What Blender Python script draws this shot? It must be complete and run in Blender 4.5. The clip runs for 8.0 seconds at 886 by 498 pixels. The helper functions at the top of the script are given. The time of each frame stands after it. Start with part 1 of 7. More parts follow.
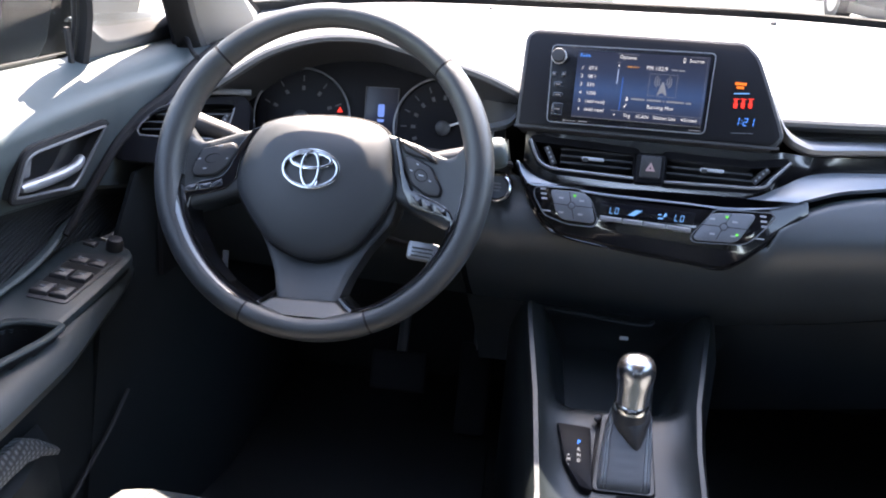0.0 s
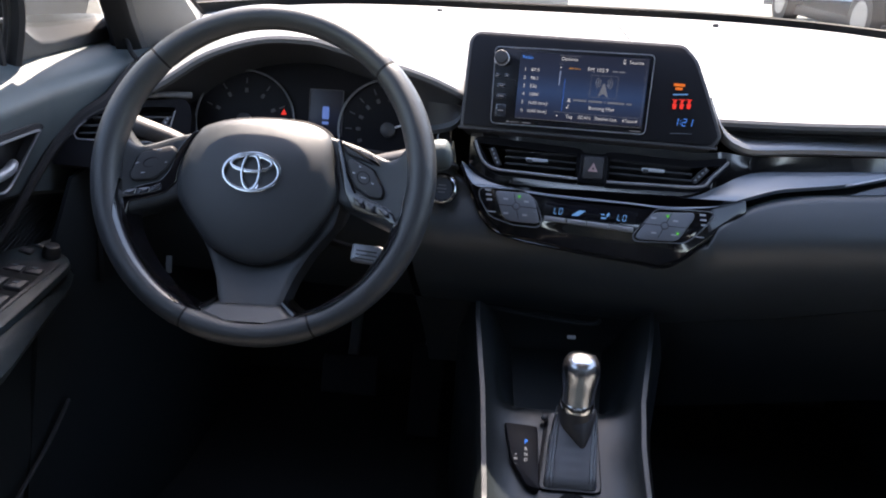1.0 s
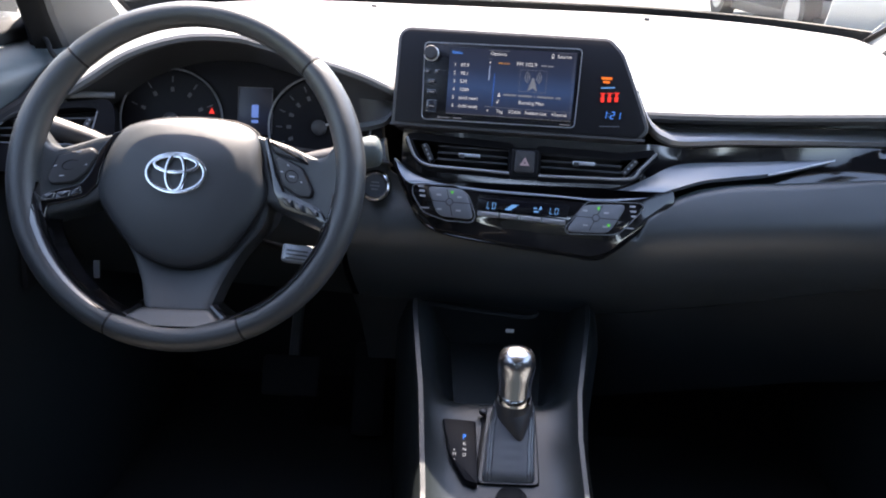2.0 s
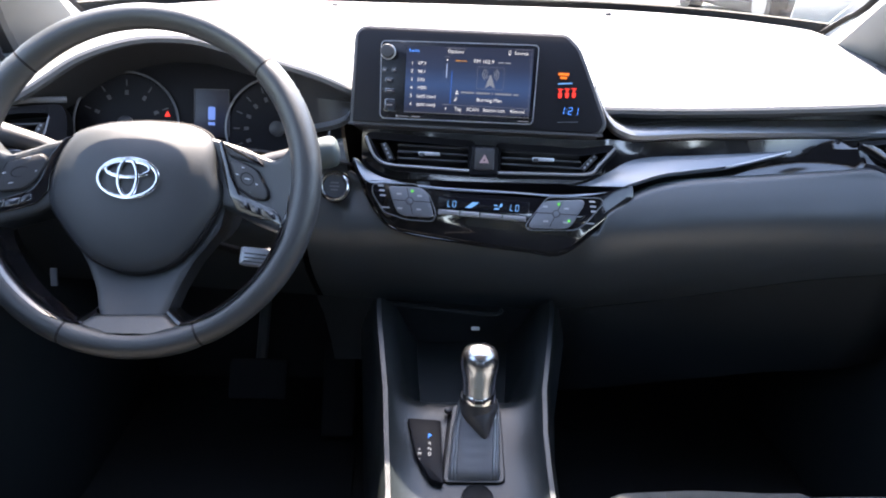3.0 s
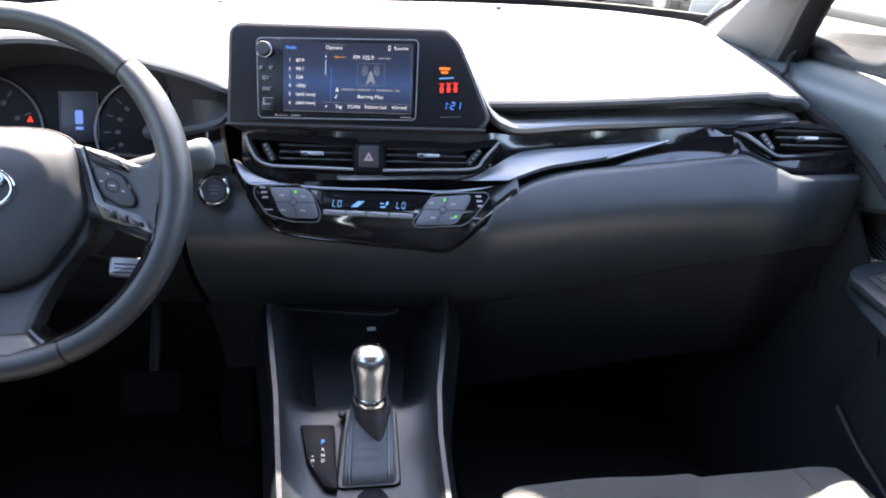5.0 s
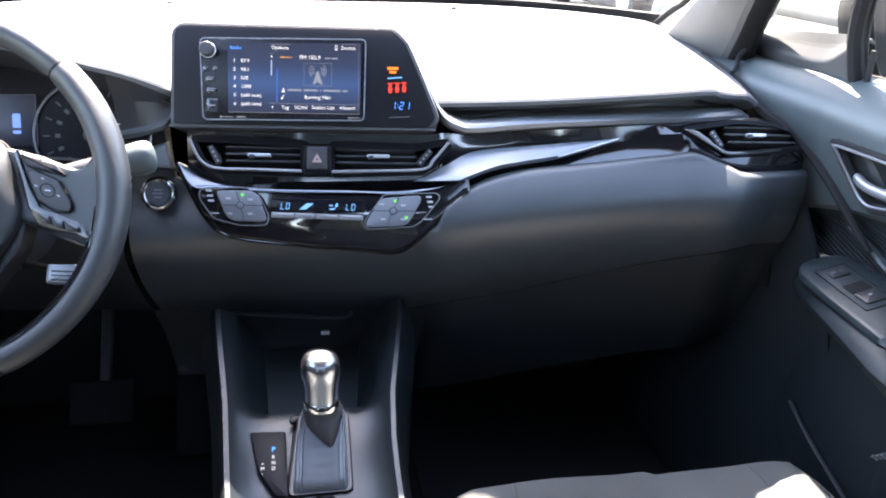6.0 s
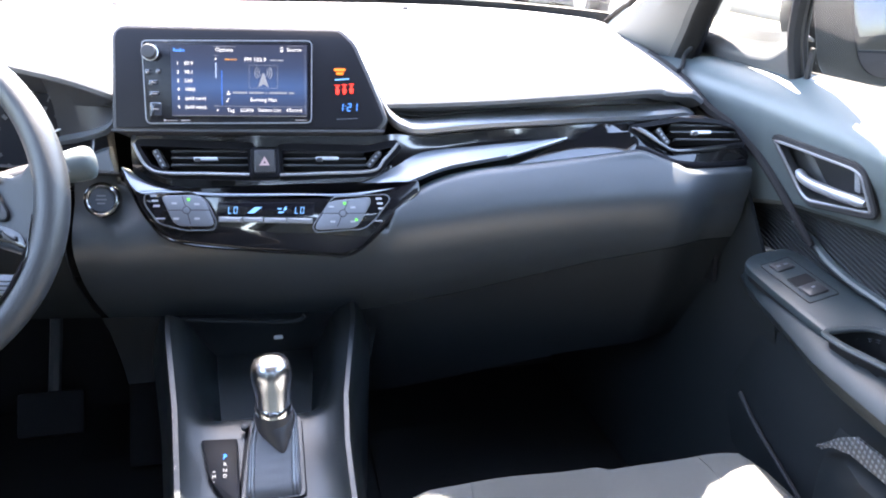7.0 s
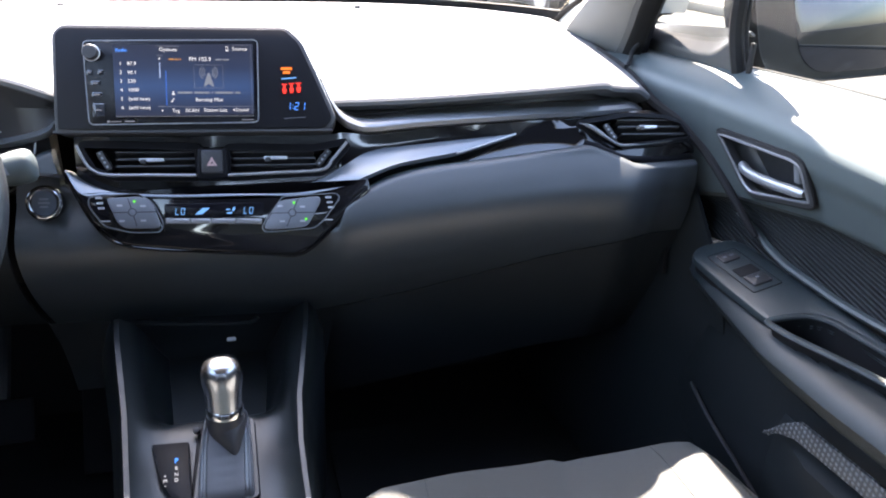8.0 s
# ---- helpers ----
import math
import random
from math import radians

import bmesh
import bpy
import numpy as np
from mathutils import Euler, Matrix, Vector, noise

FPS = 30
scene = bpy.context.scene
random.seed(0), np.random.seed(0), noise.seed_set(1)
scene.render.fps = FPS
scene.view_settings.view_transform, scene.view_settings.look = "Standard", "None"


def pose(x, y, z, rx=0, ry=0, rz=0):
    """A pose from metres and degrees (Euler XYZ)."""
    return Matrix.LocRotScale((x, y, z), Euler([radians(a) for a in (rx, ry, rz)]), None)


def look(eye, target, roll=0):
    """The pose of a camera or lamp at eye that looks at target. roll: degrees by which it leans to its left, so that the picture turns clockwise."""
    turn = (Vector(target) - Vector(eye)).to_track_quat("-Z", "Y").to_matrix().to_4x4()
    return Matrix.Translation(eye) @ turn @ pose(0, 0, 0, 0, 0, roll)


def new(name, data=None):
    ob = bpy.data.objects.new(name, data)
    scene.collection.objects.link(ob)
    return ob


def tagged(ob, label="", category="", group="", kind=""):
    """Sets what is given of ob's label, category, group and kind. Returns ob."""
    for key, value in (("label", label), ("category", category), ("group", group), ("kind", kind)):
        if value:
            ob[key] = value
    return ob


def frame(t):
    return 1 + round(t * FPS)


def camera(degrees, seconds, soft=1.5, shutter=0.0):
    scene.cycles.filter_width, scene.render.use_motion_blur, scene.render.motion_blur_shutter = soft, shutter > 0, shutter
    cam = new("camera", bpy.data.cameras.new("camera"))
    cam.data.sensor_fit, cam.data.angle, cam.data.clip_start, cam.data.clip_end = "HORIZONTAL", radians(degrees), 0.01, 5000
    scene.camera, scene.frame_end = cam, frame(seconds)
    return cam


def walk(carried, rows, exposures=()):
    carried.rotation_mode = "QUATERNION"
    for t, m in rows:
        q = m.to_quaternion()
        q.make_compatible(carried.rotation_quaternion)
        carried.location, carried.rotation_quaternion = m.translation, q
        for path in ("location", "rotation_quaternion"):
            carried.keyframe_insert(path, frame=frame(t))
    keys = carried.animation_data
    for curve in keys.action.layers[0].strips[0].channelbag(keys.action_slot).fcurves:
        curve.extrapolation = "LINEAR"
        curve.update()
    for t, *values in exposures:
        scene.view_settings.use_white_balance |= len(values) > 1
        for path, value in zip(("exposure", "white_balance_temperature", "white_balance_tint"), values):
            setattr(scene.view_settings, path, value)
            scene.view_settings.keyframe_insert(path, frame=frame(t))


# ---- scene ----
cam = camera(59.66, 8.0, soft=1.95)
ROWS = [
    (0.0, -0.1327, -0.7968, 1.2052, 7.313, -23.024, -1.920),
    (0.1, -0.1309, -0.7967, 1.2054, 7.006, -23.042, -1.956),
    (0.2, -0.1292, -0.7965, 1.2056, 6.658, -23.044, -1.992),
    (0.3, -0.1274, -0.7964, 1.2059, 6.392, -23.033, -2.029),
    (0.4, -0.1257, -0.7962, 1.2061, 6.210, -23.001, -2.065),
    (0.5, -0.1239, -0.7961, 1.2063, 5.950, -22.946, -2.101),
    (0.6, -0.1219, -0.7956, 1.2063, 5.691, -22.923, -2.146),
    (0.7, -0.1199, -0.7951, 1.2064, 5.479, -22.903, -2.191),
    (0.8, -0.1178, -0.7947, 1.2064, 5.138, -22.882, -2.235),
    (0.9, -0.1158, -0.7942, 1.2065, 4.709, -22.857, -2.280),
    (1.0, -0.1138, -0.7937, 1.2065, 4.350, -22.830, -2.325),
    (1.1, -0.1114, -0.7931, 1.2064, 3.999, -22.871, -2.386),
    (1.2, -0.1090, -0.7926, 1.2062, 3.591, -22.891, -2.448),
    (1.3, -0.1066, -0.7920, 1.2061, 3.006, -22.875, -2.509),
    (1.4, -0.1042, -0.7915, 1.2059, 2.419, -22.863, -2.571),
    (1.5, -0.1018, -0.7909, 1.2058, 1.938, -22.860, -2.632),
    (1.6, -0.0997, -0.7905, 1.2059, 1.492, -22.886, -2.574),
    (1.7, -0.0977, -0.7902, 1.2061, 1.112, -22.898, -2.515),
    (2.8, -0.0749, -0.7862, 1.2074, -0.625, -23.101, -1.873),
    (2.9, -0.0729, -0.7859, 1.2076, -1.053, -23.092, -1.814),
    (3.0, -0.0708, -0.7855, 1.2077, -1.517, -23.074, -1.756),
    (3.1, -0.0684, -0.7848, 1.2075, -2.121, -23.121, -1.675),
    (3.2, -0.0660, -0.7841, 1.2074, -2.627, -23.148, -1.595),
    (3.3, -0.0636, -0.7834, 1.2072, -2.642, -23.153, -1.514),
    (3.4, -0.0612, -0.7827, 1.2071, -2.702, -23.148, -1.434),
    (3.5, -0.0588, -0.7820, 1.2069, -2.762, -23.139, -1.353),
    (3.6, -0.0568, -0.7817, 1.2074, -2.939, -23.174, -1.399),
    (3.7, -0.0548, -0.7814, 1.2079, -3.206, -23.204, -1.445),
    (3.8, -0.0528, -0.7810, 1.2085, -3.518, -23.229, -1.492),
    (3.9, -0.0508, -0.7807, 1.2090, -3.919, -23.228, -1.538),
    (4.0, -0.0488, -0.7804, 1.2095, -4.460, -23.203, -1.584),
    (4.1, -0.0466, -0.7798, 1.2091, -4.896, -23.229, -1.602),
    (4.2, -0.0443, -0.7792, 1.2087, -5.248, -23.242, -1.619),
    (5.3, -0.0199, -0.7727, 1.2046, -8.593, -23.089, -1.813),
    (5.4, -0.0176, -0.7721, 1.2042, -8.890, -23.067, -1.830),
    (5.5, -0.0154, -0.7715, 1.2038, -9.247, -23.022, -1.848),
    (5.6, -0.0127, -0.7711, 1.2033, -9.639, -23.029, -1.841),
    (5.7, -0.0101, -0.7706, 1.2029, -10.003, -23.012, -1.833),
    (5.8, -0.0074, -0.7702, 1.2024, -10.189, -22.970, -1.826),
    (5.9, -0.0048, -0.7697, 1.2020, -10.114, -22.944, -1.818),
    (6.0, -0.0021, -0.7693, 1.2015, -10.100, -22.907, -1.811),
    (6.1, -0.0004, -0.7691, 1.2010, -10.114, -22.981, -1.779),
    (6.2, 0.0013, -0.7689, 1.2005, -10.363, -23.019, -1.747),
    (6.3, 0.0030, -0.7686, 1.1999, -10.699, -23.020, -1.714),
    (6.4, 0.0047, -0.7684, 1.1994, -11.077, -22.972, -1.682),
    (6.5, 0.0064, -0.7682, 1.1989, -11.400, -22.886, -1.650),
    (6.6, 0.0082, -0.7686, 1.1999, -11.636, -22.991, -1.680),
    (6.7, 0.0100, -0.7691, 1.2010, -11.988, -23.030, -1.711),
    (6.8, 0.0118, -0.7695, 1.2020, -12.304, -23.047, -1.741),
    (6.9, 0.0136, -0.7700, 1.2031, -12.611, -22.994, -1.772),
    (7.0, 0.0154, -0.7704, 1.2041, -12.904, -22.912, -1.802),
    (7.1, 0.0171, -0.7715, 1.2040, -13.168, -22.939, -1.764),
    (7.2, 0.0187, -0.7726, 1.2040, -13.372, -22.952, -1.726),
    (7.3, 0.0204, -0.7737, 1.2039, -13.617, -22.951, -1.689),
    (7.4, 0.0220, -0.7748, 1.2039, -13.820, -22.907, -1.651),
    (7.5, 0.0237, -0.7759, 1.2038, -14.031, -22.820, -1.613),
    (7.6, 0.0256, -0.7764, 1.2036, -14.108, -22.848, -1.636),
    (7.7, 0.0275, -0.7770, 1.2034, -14.232, -22.878, -1.659),
    (7.8, 0.0295, -0.7775, 1.2033, -14.480, -22.914, -1.682),
    (7.9, 0.0314, -0.7781, 1.2031, -15.016, -22.907, -1.705),
    (8.0, 0.0333, -0.7786, 1.2029, -15.607, -22.854, -1.728),
]
walk(cam, [(t, pose(x, y, z, 90 + pitch, roll, yaw)) for t, x, y, z, yaw, pitch, roll in ROWS],
     exposures=[(0.0, 4.0, 7500, 20), (0.5, 3.05, 7500, 20), (1.0, 3.05, 7500, 20), (1.6, 3.2, 7500, 20), (3.0, 3.95, 7400, 19), (4.2, 3.95, 7400, 19), (5.4, 4.1, 7400, 19), (6.0, 4.45, 7400, 19), (6.5, 4.85, 7400, 19), (7.0, 4.95, 7400, 19), (7.5, 4.7, 7400, 19), (8.0, 4.05, 7400, 19)])

# light: a clear sky and a high sun straight ahead of the car
SUN_UP, SUN_SIDE = 58.7, 2
world = bpy.data.worlds.new("world")
scene.world = world
world.use_nodes = True
sky = world.node_tree.nodes.new("ShaderNodeTexSky")
sky.sky_type, sky.sun_disc, sky.sun_elevation, sky.sun_rotation = "NISHITA", False, radians(SUN_UP), radians(SUN_SIDE)
world.node_tree.links.new(sky.outputs[0], world.node_tree.nodes["Background"].inputs[0])
world.node_tree.nodes["Background"].inputs[1].default_value = 0.15
sun = new("sun", bpy.data.lights.new("sun", "SUN"))
sun.data.energy, sun.data.angle, sun.data.color = 4.6, radians(0.5), (1.0, 0.96, 0.9)
ce, se = math.cos(radians(SUN_UP)), math.sin(radians(SUN_UP))
sun.matrix_world = look((0, 0, 30), (-ce * math.sin(radians(SUN_SIDE)), -ce * math.cos(radians(SUN_SIDE)), 30 - se))


# ---- materials ----
def mat(name, color, rough=0.5, metal=0.0, coat=0.0, bump=0.0, grain=600.0, vary=0.15, stain=9.0, emit=0.0, spec=0.5, sheen=0.0):
    """A surface with fine grain and larger soft stains, in the object's own metres."""
    m = bpy.data.materials.new(name)
    m.use_nodes = True
    t, b = m.node_tree, m.node_tree.nodes["Principled BSDF"]
    col = (*color, 1)
    b.inputs["Base Color"].default_value, b.inputs["Roughness"].default_value = col, rough
    b.inputs["Metallic"].default_value, b.inputs["Coat Weight"].default_value = metal, coat
    b.inputs["Coat Roughness"].default_value, b.inputs["Specular IOR Level"].default_value = 0.04, spec
    b.inputs["Sheen Weight"].default_value = sheen
    if emit:
        b.inputs["Base Color"].default_value = tuple(0.06 * c for c in color) + (1,)
        b.inputs["Emission Color"].default_value, b.inputs["Emission Strength"].default_value = col, emit
        return m
    co = t.nodes.new("ShaderNodeTexCoord")
    big, fine = t.nodes.new("ShaderNodeTexNoise"), t.nodes.new("ShaderNodeTexNoise")
    big.inputs["Scale"].default_value, big.inputs["Detail"].default_value = stain, 6
    fine.inputs["Scale"].default_value, fine.inputs["Detail"].default_value = grain, 2
    t.links.new(co.outputs["Object"], big.inputs["Vector"])
    t.links.new(co.outputs["Object"], fine.inputs["Vector"])
    if vary:
        mix = t.nodes.new("ShaderNodeMix")
        mix.data_type = "RGBA"
        mix.inputs[6].default_value = tuple(c * (1 - vary) for c in color) + (1,)
        mix.inputs[7].default_value = tuple(min(1, c * (1 + vary)) for c in color) + (1,)
        t.links.new(big.outputs["Fac"], mix.inputs[0])
        t.links.new(mix.outputs[2], b.inputs["Base Color"])
        r = t.nodes.new("ShaderNodeMapRange")
        r.inputs["To Min"].default_value, r.inputs["To Max"].default_value = rough * (1 - 0.5 * vary), min(1, rough * (1 + 0.5 * vary))
        t.links.new(big.outputs["Fac"], r.inputs["Value"])
        t.links.new(r.outputs["Result"], b.inputs["Roughness"])
    if bump:
        n = t.nodes.new("ShaderNodeBump")
        n.inputs["Strength"].default_value, n.inputs["Distance"].default_value = bump, 0.0006
        t.links.new(fine.outputs["Fac"], n.inputs["Height"])
        t.links.new(n.outputs["Normal"], b.inputs["Normal"])
    return m


def weave(name, color, scale, kind="cloth", rough=0.9, strength=0.6, ratio=0.45):
    """Cloth or knurled plastic: crossed waves as relief, the shade of their hollows put into the colour."""
    m = mat(name, color, rough, bump=0.0, vary=0.2, stain=14)
    t, b = m.node_tree, m.node_tree.nodes["Principled BSDF"]
    co = t.nodes.new("ShaderNodeTexCoord")
    waves = []
    for turn in ((0.7, 0.7, 0.7), (-0.7, 0.7, 0.7)):
        mp = t.nodes.new("ShaderNodeMapping")
        mp.inputs["Rotation"].default_value = turn
        w = t.nodes.new("ShaderNodeTexWave")
        w.inputs["Scale"].default_value, w.inputs["Distortion"].default_value = scale, 0.4
        t.links.new(co.outputs["Object"], mp.inputs["Vector"])
        t.links.new(mp.outputs["Vector"], w.inputs["Vector"])
        waves.append(w)
    mul = t.nodes.new("ShaderNodeMath")
    mul.operation = "MULTIPLY"
    t.links.new(waves[0].outputs["Fac"], mul.inputs[0])
    t.links.new(waves[1].outputs["Fac"], mul.inputs[1])
    n = t.nodes.new("ShaderNodeBump")
    n.inputs["Strength"].default_value, n.inputs["Distance"].default_value = strength, 0.0012
    t.links.new(mul.outputs[0], n.inputs["Height"])
    t.links.new(n.outputs["Normal"], b.inputs["Normal"])
    # hollows of the waves darkened by ratio, as shade in the colour
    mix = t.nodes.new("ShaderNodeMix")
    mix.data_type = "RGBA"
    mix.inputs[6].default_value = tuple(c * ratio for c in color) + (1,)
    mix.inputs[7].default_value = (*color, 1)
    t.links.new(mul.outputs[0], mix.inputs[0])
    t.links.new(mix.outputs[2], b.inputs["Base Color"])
    return m


def ribs(name, color, scale):
    """Cloth with level ribs, crossed by a finer weave; shade between the ribs is put into the colour."""
    m = weave(name, color, 150, rough=0.85, strength=0.4, ratio=0.7)
    t, b = m.node_tree, m.node_tree.nodes["Principled BSDF"]
    co, w, mp = t.nodes.new("ShaderNodeTexCoord"), t.nodes.new("ShaderNodeTexWave"), t.nodes.new("ShaderNodeMapping")
    w.bands_direction = "Z"
    w.inputs["Scale"].default_value, w.inputs["Distortion"].default_value, w.inputs["Detail Scale"].default_value = scale, 0.25, 3
    mp.inputs["Rotation"].default_value = (radians(-12), 0, 0)
    t.links.new(co.outputs["Object"], mp.inputs["Vector"])
    t.links.new(mp.outputs["Vector"], w.inputs["Vector"])
    n, old = t.nodes.new("ShaderNodeBump"), b.inputs["Normal"].links[0].from_socket
    n.inputs["Strength"].default_value, n.inputs["Distance"].default_value = 1.0, 0.003
    t.links.new(w.outputs["Fac"], n.inputs["Height"])
    t.links.new(old, n.inputs["Normal"])
    t.links.new(n.outputs["Normal"], b.inputs["Normal"])
    # troughs between ribs painted darker, down to half the colour
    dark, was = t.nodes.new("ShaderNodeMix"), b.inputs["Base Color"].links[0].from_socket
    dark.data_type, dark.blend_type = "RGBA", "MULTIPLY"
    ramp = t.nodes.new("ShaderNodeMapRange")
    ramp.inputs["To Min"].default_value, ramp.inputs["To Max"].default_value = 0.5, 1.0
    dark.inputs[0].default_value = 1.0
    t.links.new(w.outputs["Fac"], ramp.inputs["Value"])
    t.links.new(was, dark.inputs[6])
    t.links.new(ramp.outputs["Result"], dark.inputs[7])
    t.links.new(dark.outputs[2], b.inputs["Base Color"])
    return m


def clear_glass(name, tint, gloss=0.02):
    """A thin pane: tinted and clear, with the mirror gloss of glass."""
    m = bpy.data.materials.new(name)
    m.use_nodes = True
    t = m.node_tree
    t.nodes.clear()
    out, mix = t.nodes.new("ShaderNodeOutputMaterial"), t.nodes.new("ShaderNodeMixShader")
    tr, gl, lw = t.nodes.new("ShaderNodeBsdfTransparent"), t.nodes.new("ShaderNodeBsdfGlossy"), t.nodes.new("ShaderNodeLayerWeight")
    tr.inputs[0].default_value, gl.inputs["Roughness"].default_value, lw.inputs[0].default_value = (*tint, 1), gloss, 0.5
    po, ma = t.nodes.new("ShaderNodeMath"), t.nodes.new("ShaderNodeMath")
    po.operation, ma.operation = "POWER", "MULTIPLY_ADD"
    po.inputs[1].default_value, ma.inputs[1].default_value, ma.inputs[2].default_value = 5, 0.45, 0.02
    t.links.new(lw.outputs["Facing"], po.inputs[0])
    t.links.new(po.outputs[0], ma.inputs[0])
    t.links.new(ma.outputs[0], mix.inputs[0])
    t.links.new(tr.outputs[0], mix.inputs[1])
    t.links.new(gl.outputs[0], mix.inputs[2])
    t.links.new(mix.outputs[0], out.inputs[0])
    return m


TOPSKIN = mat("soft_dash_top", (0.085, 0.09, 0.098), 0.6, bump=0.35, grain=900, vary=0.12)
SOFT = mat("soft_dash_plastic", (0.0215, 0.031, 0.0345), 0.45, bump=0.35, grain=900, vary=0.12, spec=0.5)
ARMSKIN = mat("padded_armrest_skin", (0.016, 0.0225, 0.0252), 0.5, bump=0.35, grain=900, vary=0.12, spec=0.4)
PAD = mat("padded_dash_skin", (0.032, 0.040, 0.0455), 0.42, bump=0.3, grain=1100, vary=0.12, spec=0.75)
CONSOLE = mat("smooth_console_plastic", (0.0095, 0.0127, 0.0143), 0.30, bump=0.2, grain=1300, vary=0.12, spec=0.5)
HARD = mat("hard_black_plastic", (0.03, 0.03, 0.032), 0.42, bump=0.2, grain=1500, vary=0.2)
DOORGREY = mat("grey_door_skin", (0.0555, 0.071, 0.0735), 0.52, bump=0.3, grain=900, vary=0.12, spec=0.4)
GLOSS = mat("piano_black", (0.006, 0.006, 0.007), 0.09, coat=1.0, vary=0.3, stain=30)
SATIN = mat("satin_silver", (0.60, 0.61, 0.63), 0.34, metal=0.62, vary=0.1, stain=40)
CHROME = mat("chrome", (0.72, 0.73, 0.75), 0.14, metal=1.0, vary=0.08, stain=60)
DARKMETAL = mat("dark_metal_paint", (0.17, 0.178, 0.19), 0.33, metal=0.45, vary=0.1)
LEATHER = mat("black_leather", (0.021, 0.0242, 0.0262), 0.42, bump=0.6, grain=700, vary=0.22, stain=22, spec=0.7)
HUBSKIN = mat("airbag_skin", (0.0205, 0.024, 0.0265), 0.46, bump=0.45, grain=1200, vary=0.1, spec=0.55)
PADSKIN = mat("grey_switch_rubber", (0.022, 0.023, 0.026), 0.5, bump=0.2, grain=1200, vary=0.1, spec=0.5)
KEYGLOSS = mat("glossy_key", (0.02, 0.022, 0.026), 0.16, coat=0.5, vary=0.2, stain=60, spec=0.9)
STITCH = mat("grey_thread", (0.22, 0.23, 0.25), 0.8, vary=0.2)
RUBBER = mat("black_rubber", (0.012, 0.012, 0.013), 0.7, vary=0.2, spec=0.2)
# on the lower dash this dark tone also stands in for shade
DARKPLASTIC = mat("dark_grained_plastic", (0.0155, 0.019, 0.0210), 0.6, bump=0.3, grain=1200, vary=0.2, spec=0.22)
BOOTSKIN = mat("boot_leather", (0.11, 0.12, 0.133), 0.33, coat=0.35, bump=0.3, grain=700, vary=0.18, stain=30, spec=1.0)
CARPET = mat("black_carpet", (0.020, 0.020, 0.021), 0.95, bump=1.0, grain=900, vary=0.35, stain=18)
FABRIC = weave("grey_seat_cloth", (0.098, 0.104, 0.102), 260, rough=0.95, strength=0.5, ratio=0.7)
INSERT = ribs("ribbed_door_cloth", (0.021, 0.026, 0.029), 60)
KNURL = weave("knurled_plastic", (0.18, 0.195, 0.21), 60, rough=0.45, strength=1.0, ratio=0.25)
SAILSKIN = mat("grained_corner_plastic", (0.032, 0.034, 0.037), 0.45, bump=0.3, grain=1200, vary=0.2, spec=0.4)
# one pillar cloth in three tones: its soft shading is put into the colour
PILLARHALFSHADE = mat("half_shaded_pillar_cloth", (0.055, 0.054, 0.052), 0.85, bump=0.4, grain=1500, vary=0.06)
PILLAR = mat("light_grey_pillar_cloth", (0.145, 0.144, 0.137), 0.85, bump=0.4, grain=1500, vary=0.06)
PILLARSHADE = mat("shade_toned_pillar", (0.008, 0.008, 0.008), 0.9, bump=0.3, grain=1500, vary=0.08, spec=0.15)
# out of view; kept dark so that less light bounces into the cabin
HEADLINER = mat("dimmed_headliner", (0.035, 0.035, 0.036), 0.95, vary=0.06)
KEY = mat("grey_rubber_key", (0.112, 0.124, 0.142), 0.5, vary=0.08, stain=60)
STEEL = mat("car_paint_grey", (0.16, 0.17, 0.19), 0.3, metal=0.5, coat=0.8, vary=0.05)
MIRROR = mat("mirror", (0.034, 0.043, 0.060), 0.02, metal=1.0, vary=0.0)
WINDSCREEN = clear_glass("windscreen_glass", (0.93, 0.95, 0.94))
SIDEGLASS = clear_glass("side_glass", (0.74, 0.755, 0.74))
PRIVACY = clear_glass("privacy_glass", (0.11, 0.113, 0.113))
LENS = clear_glass("clear_lens", (0.9, 0.9, 0.92), 0.05)
PANELBLACK = mat("satin_black_panel", (0.008, 0.008, 0.010), 0.42, vary=0.2, spec=0.12)
DARKCHROME = mat("dark_chrome_paint", (0.115, 0.135, 0.158), 0.31, metal=0.45, coat=0.25, vary=0.06, stain=20)
HANDLE = mat("satin_handle_metal", (0.29, 0.30, 0.315), 0.34, metal=0.5, vary=0.08, stain=40)
SILVER = mat("silver_paint", (0.48, 0.49, 0.51), 0.34, metal=0.25, vary=0.06, stain=40)
DIMSILVER = mat("dim_silver_paint", (0.24, 0.245, 0.255), 0.36, metal=0.4, vary=0.06, stain=40)
KNOBMETAL = mat("polished_knob_metal", (0.50, 0.52, 0.56), 0.24, metal=1.0, vary=0.08, stain=50)
RIMGREY = mat("grey_mirror_plastic", (0.014, 0.015, 0.015), 0.75, bump=0.2, grain=800, vary=0.12, spec=0.15)
SCREENBLACK = mat("screen_black", (0.004, 0.004, 0.006), 0.25, coat=0.0, vary=0.2, spec=0.25)
WHITE_PRINT = mat("white_print", (0.75, 0.76, 0.78), 0.6, vary=0.0)
KEY_PRINT = mat("grey_print", (0.29, 0.30, 0.32), 0.6, vary=0.0)
HAZARD_PRINT = mat("faded_red_print", (0.36, 0.23, 0.22), 0.6, vary=0.0)
CAPGREY = mat("start_cap_gloss", (0.085, 0.10, 0.12), 0.2, metal=0.3, coat=0.6, vary=0.1)
LIT_WHITE = mat("lit_white", (0.8, 0.86, 0.95), emit=0.07)
LIT_SOFT = mat("lit_soft_white", (0.6, 0.66, 0.78), emit=0.02)
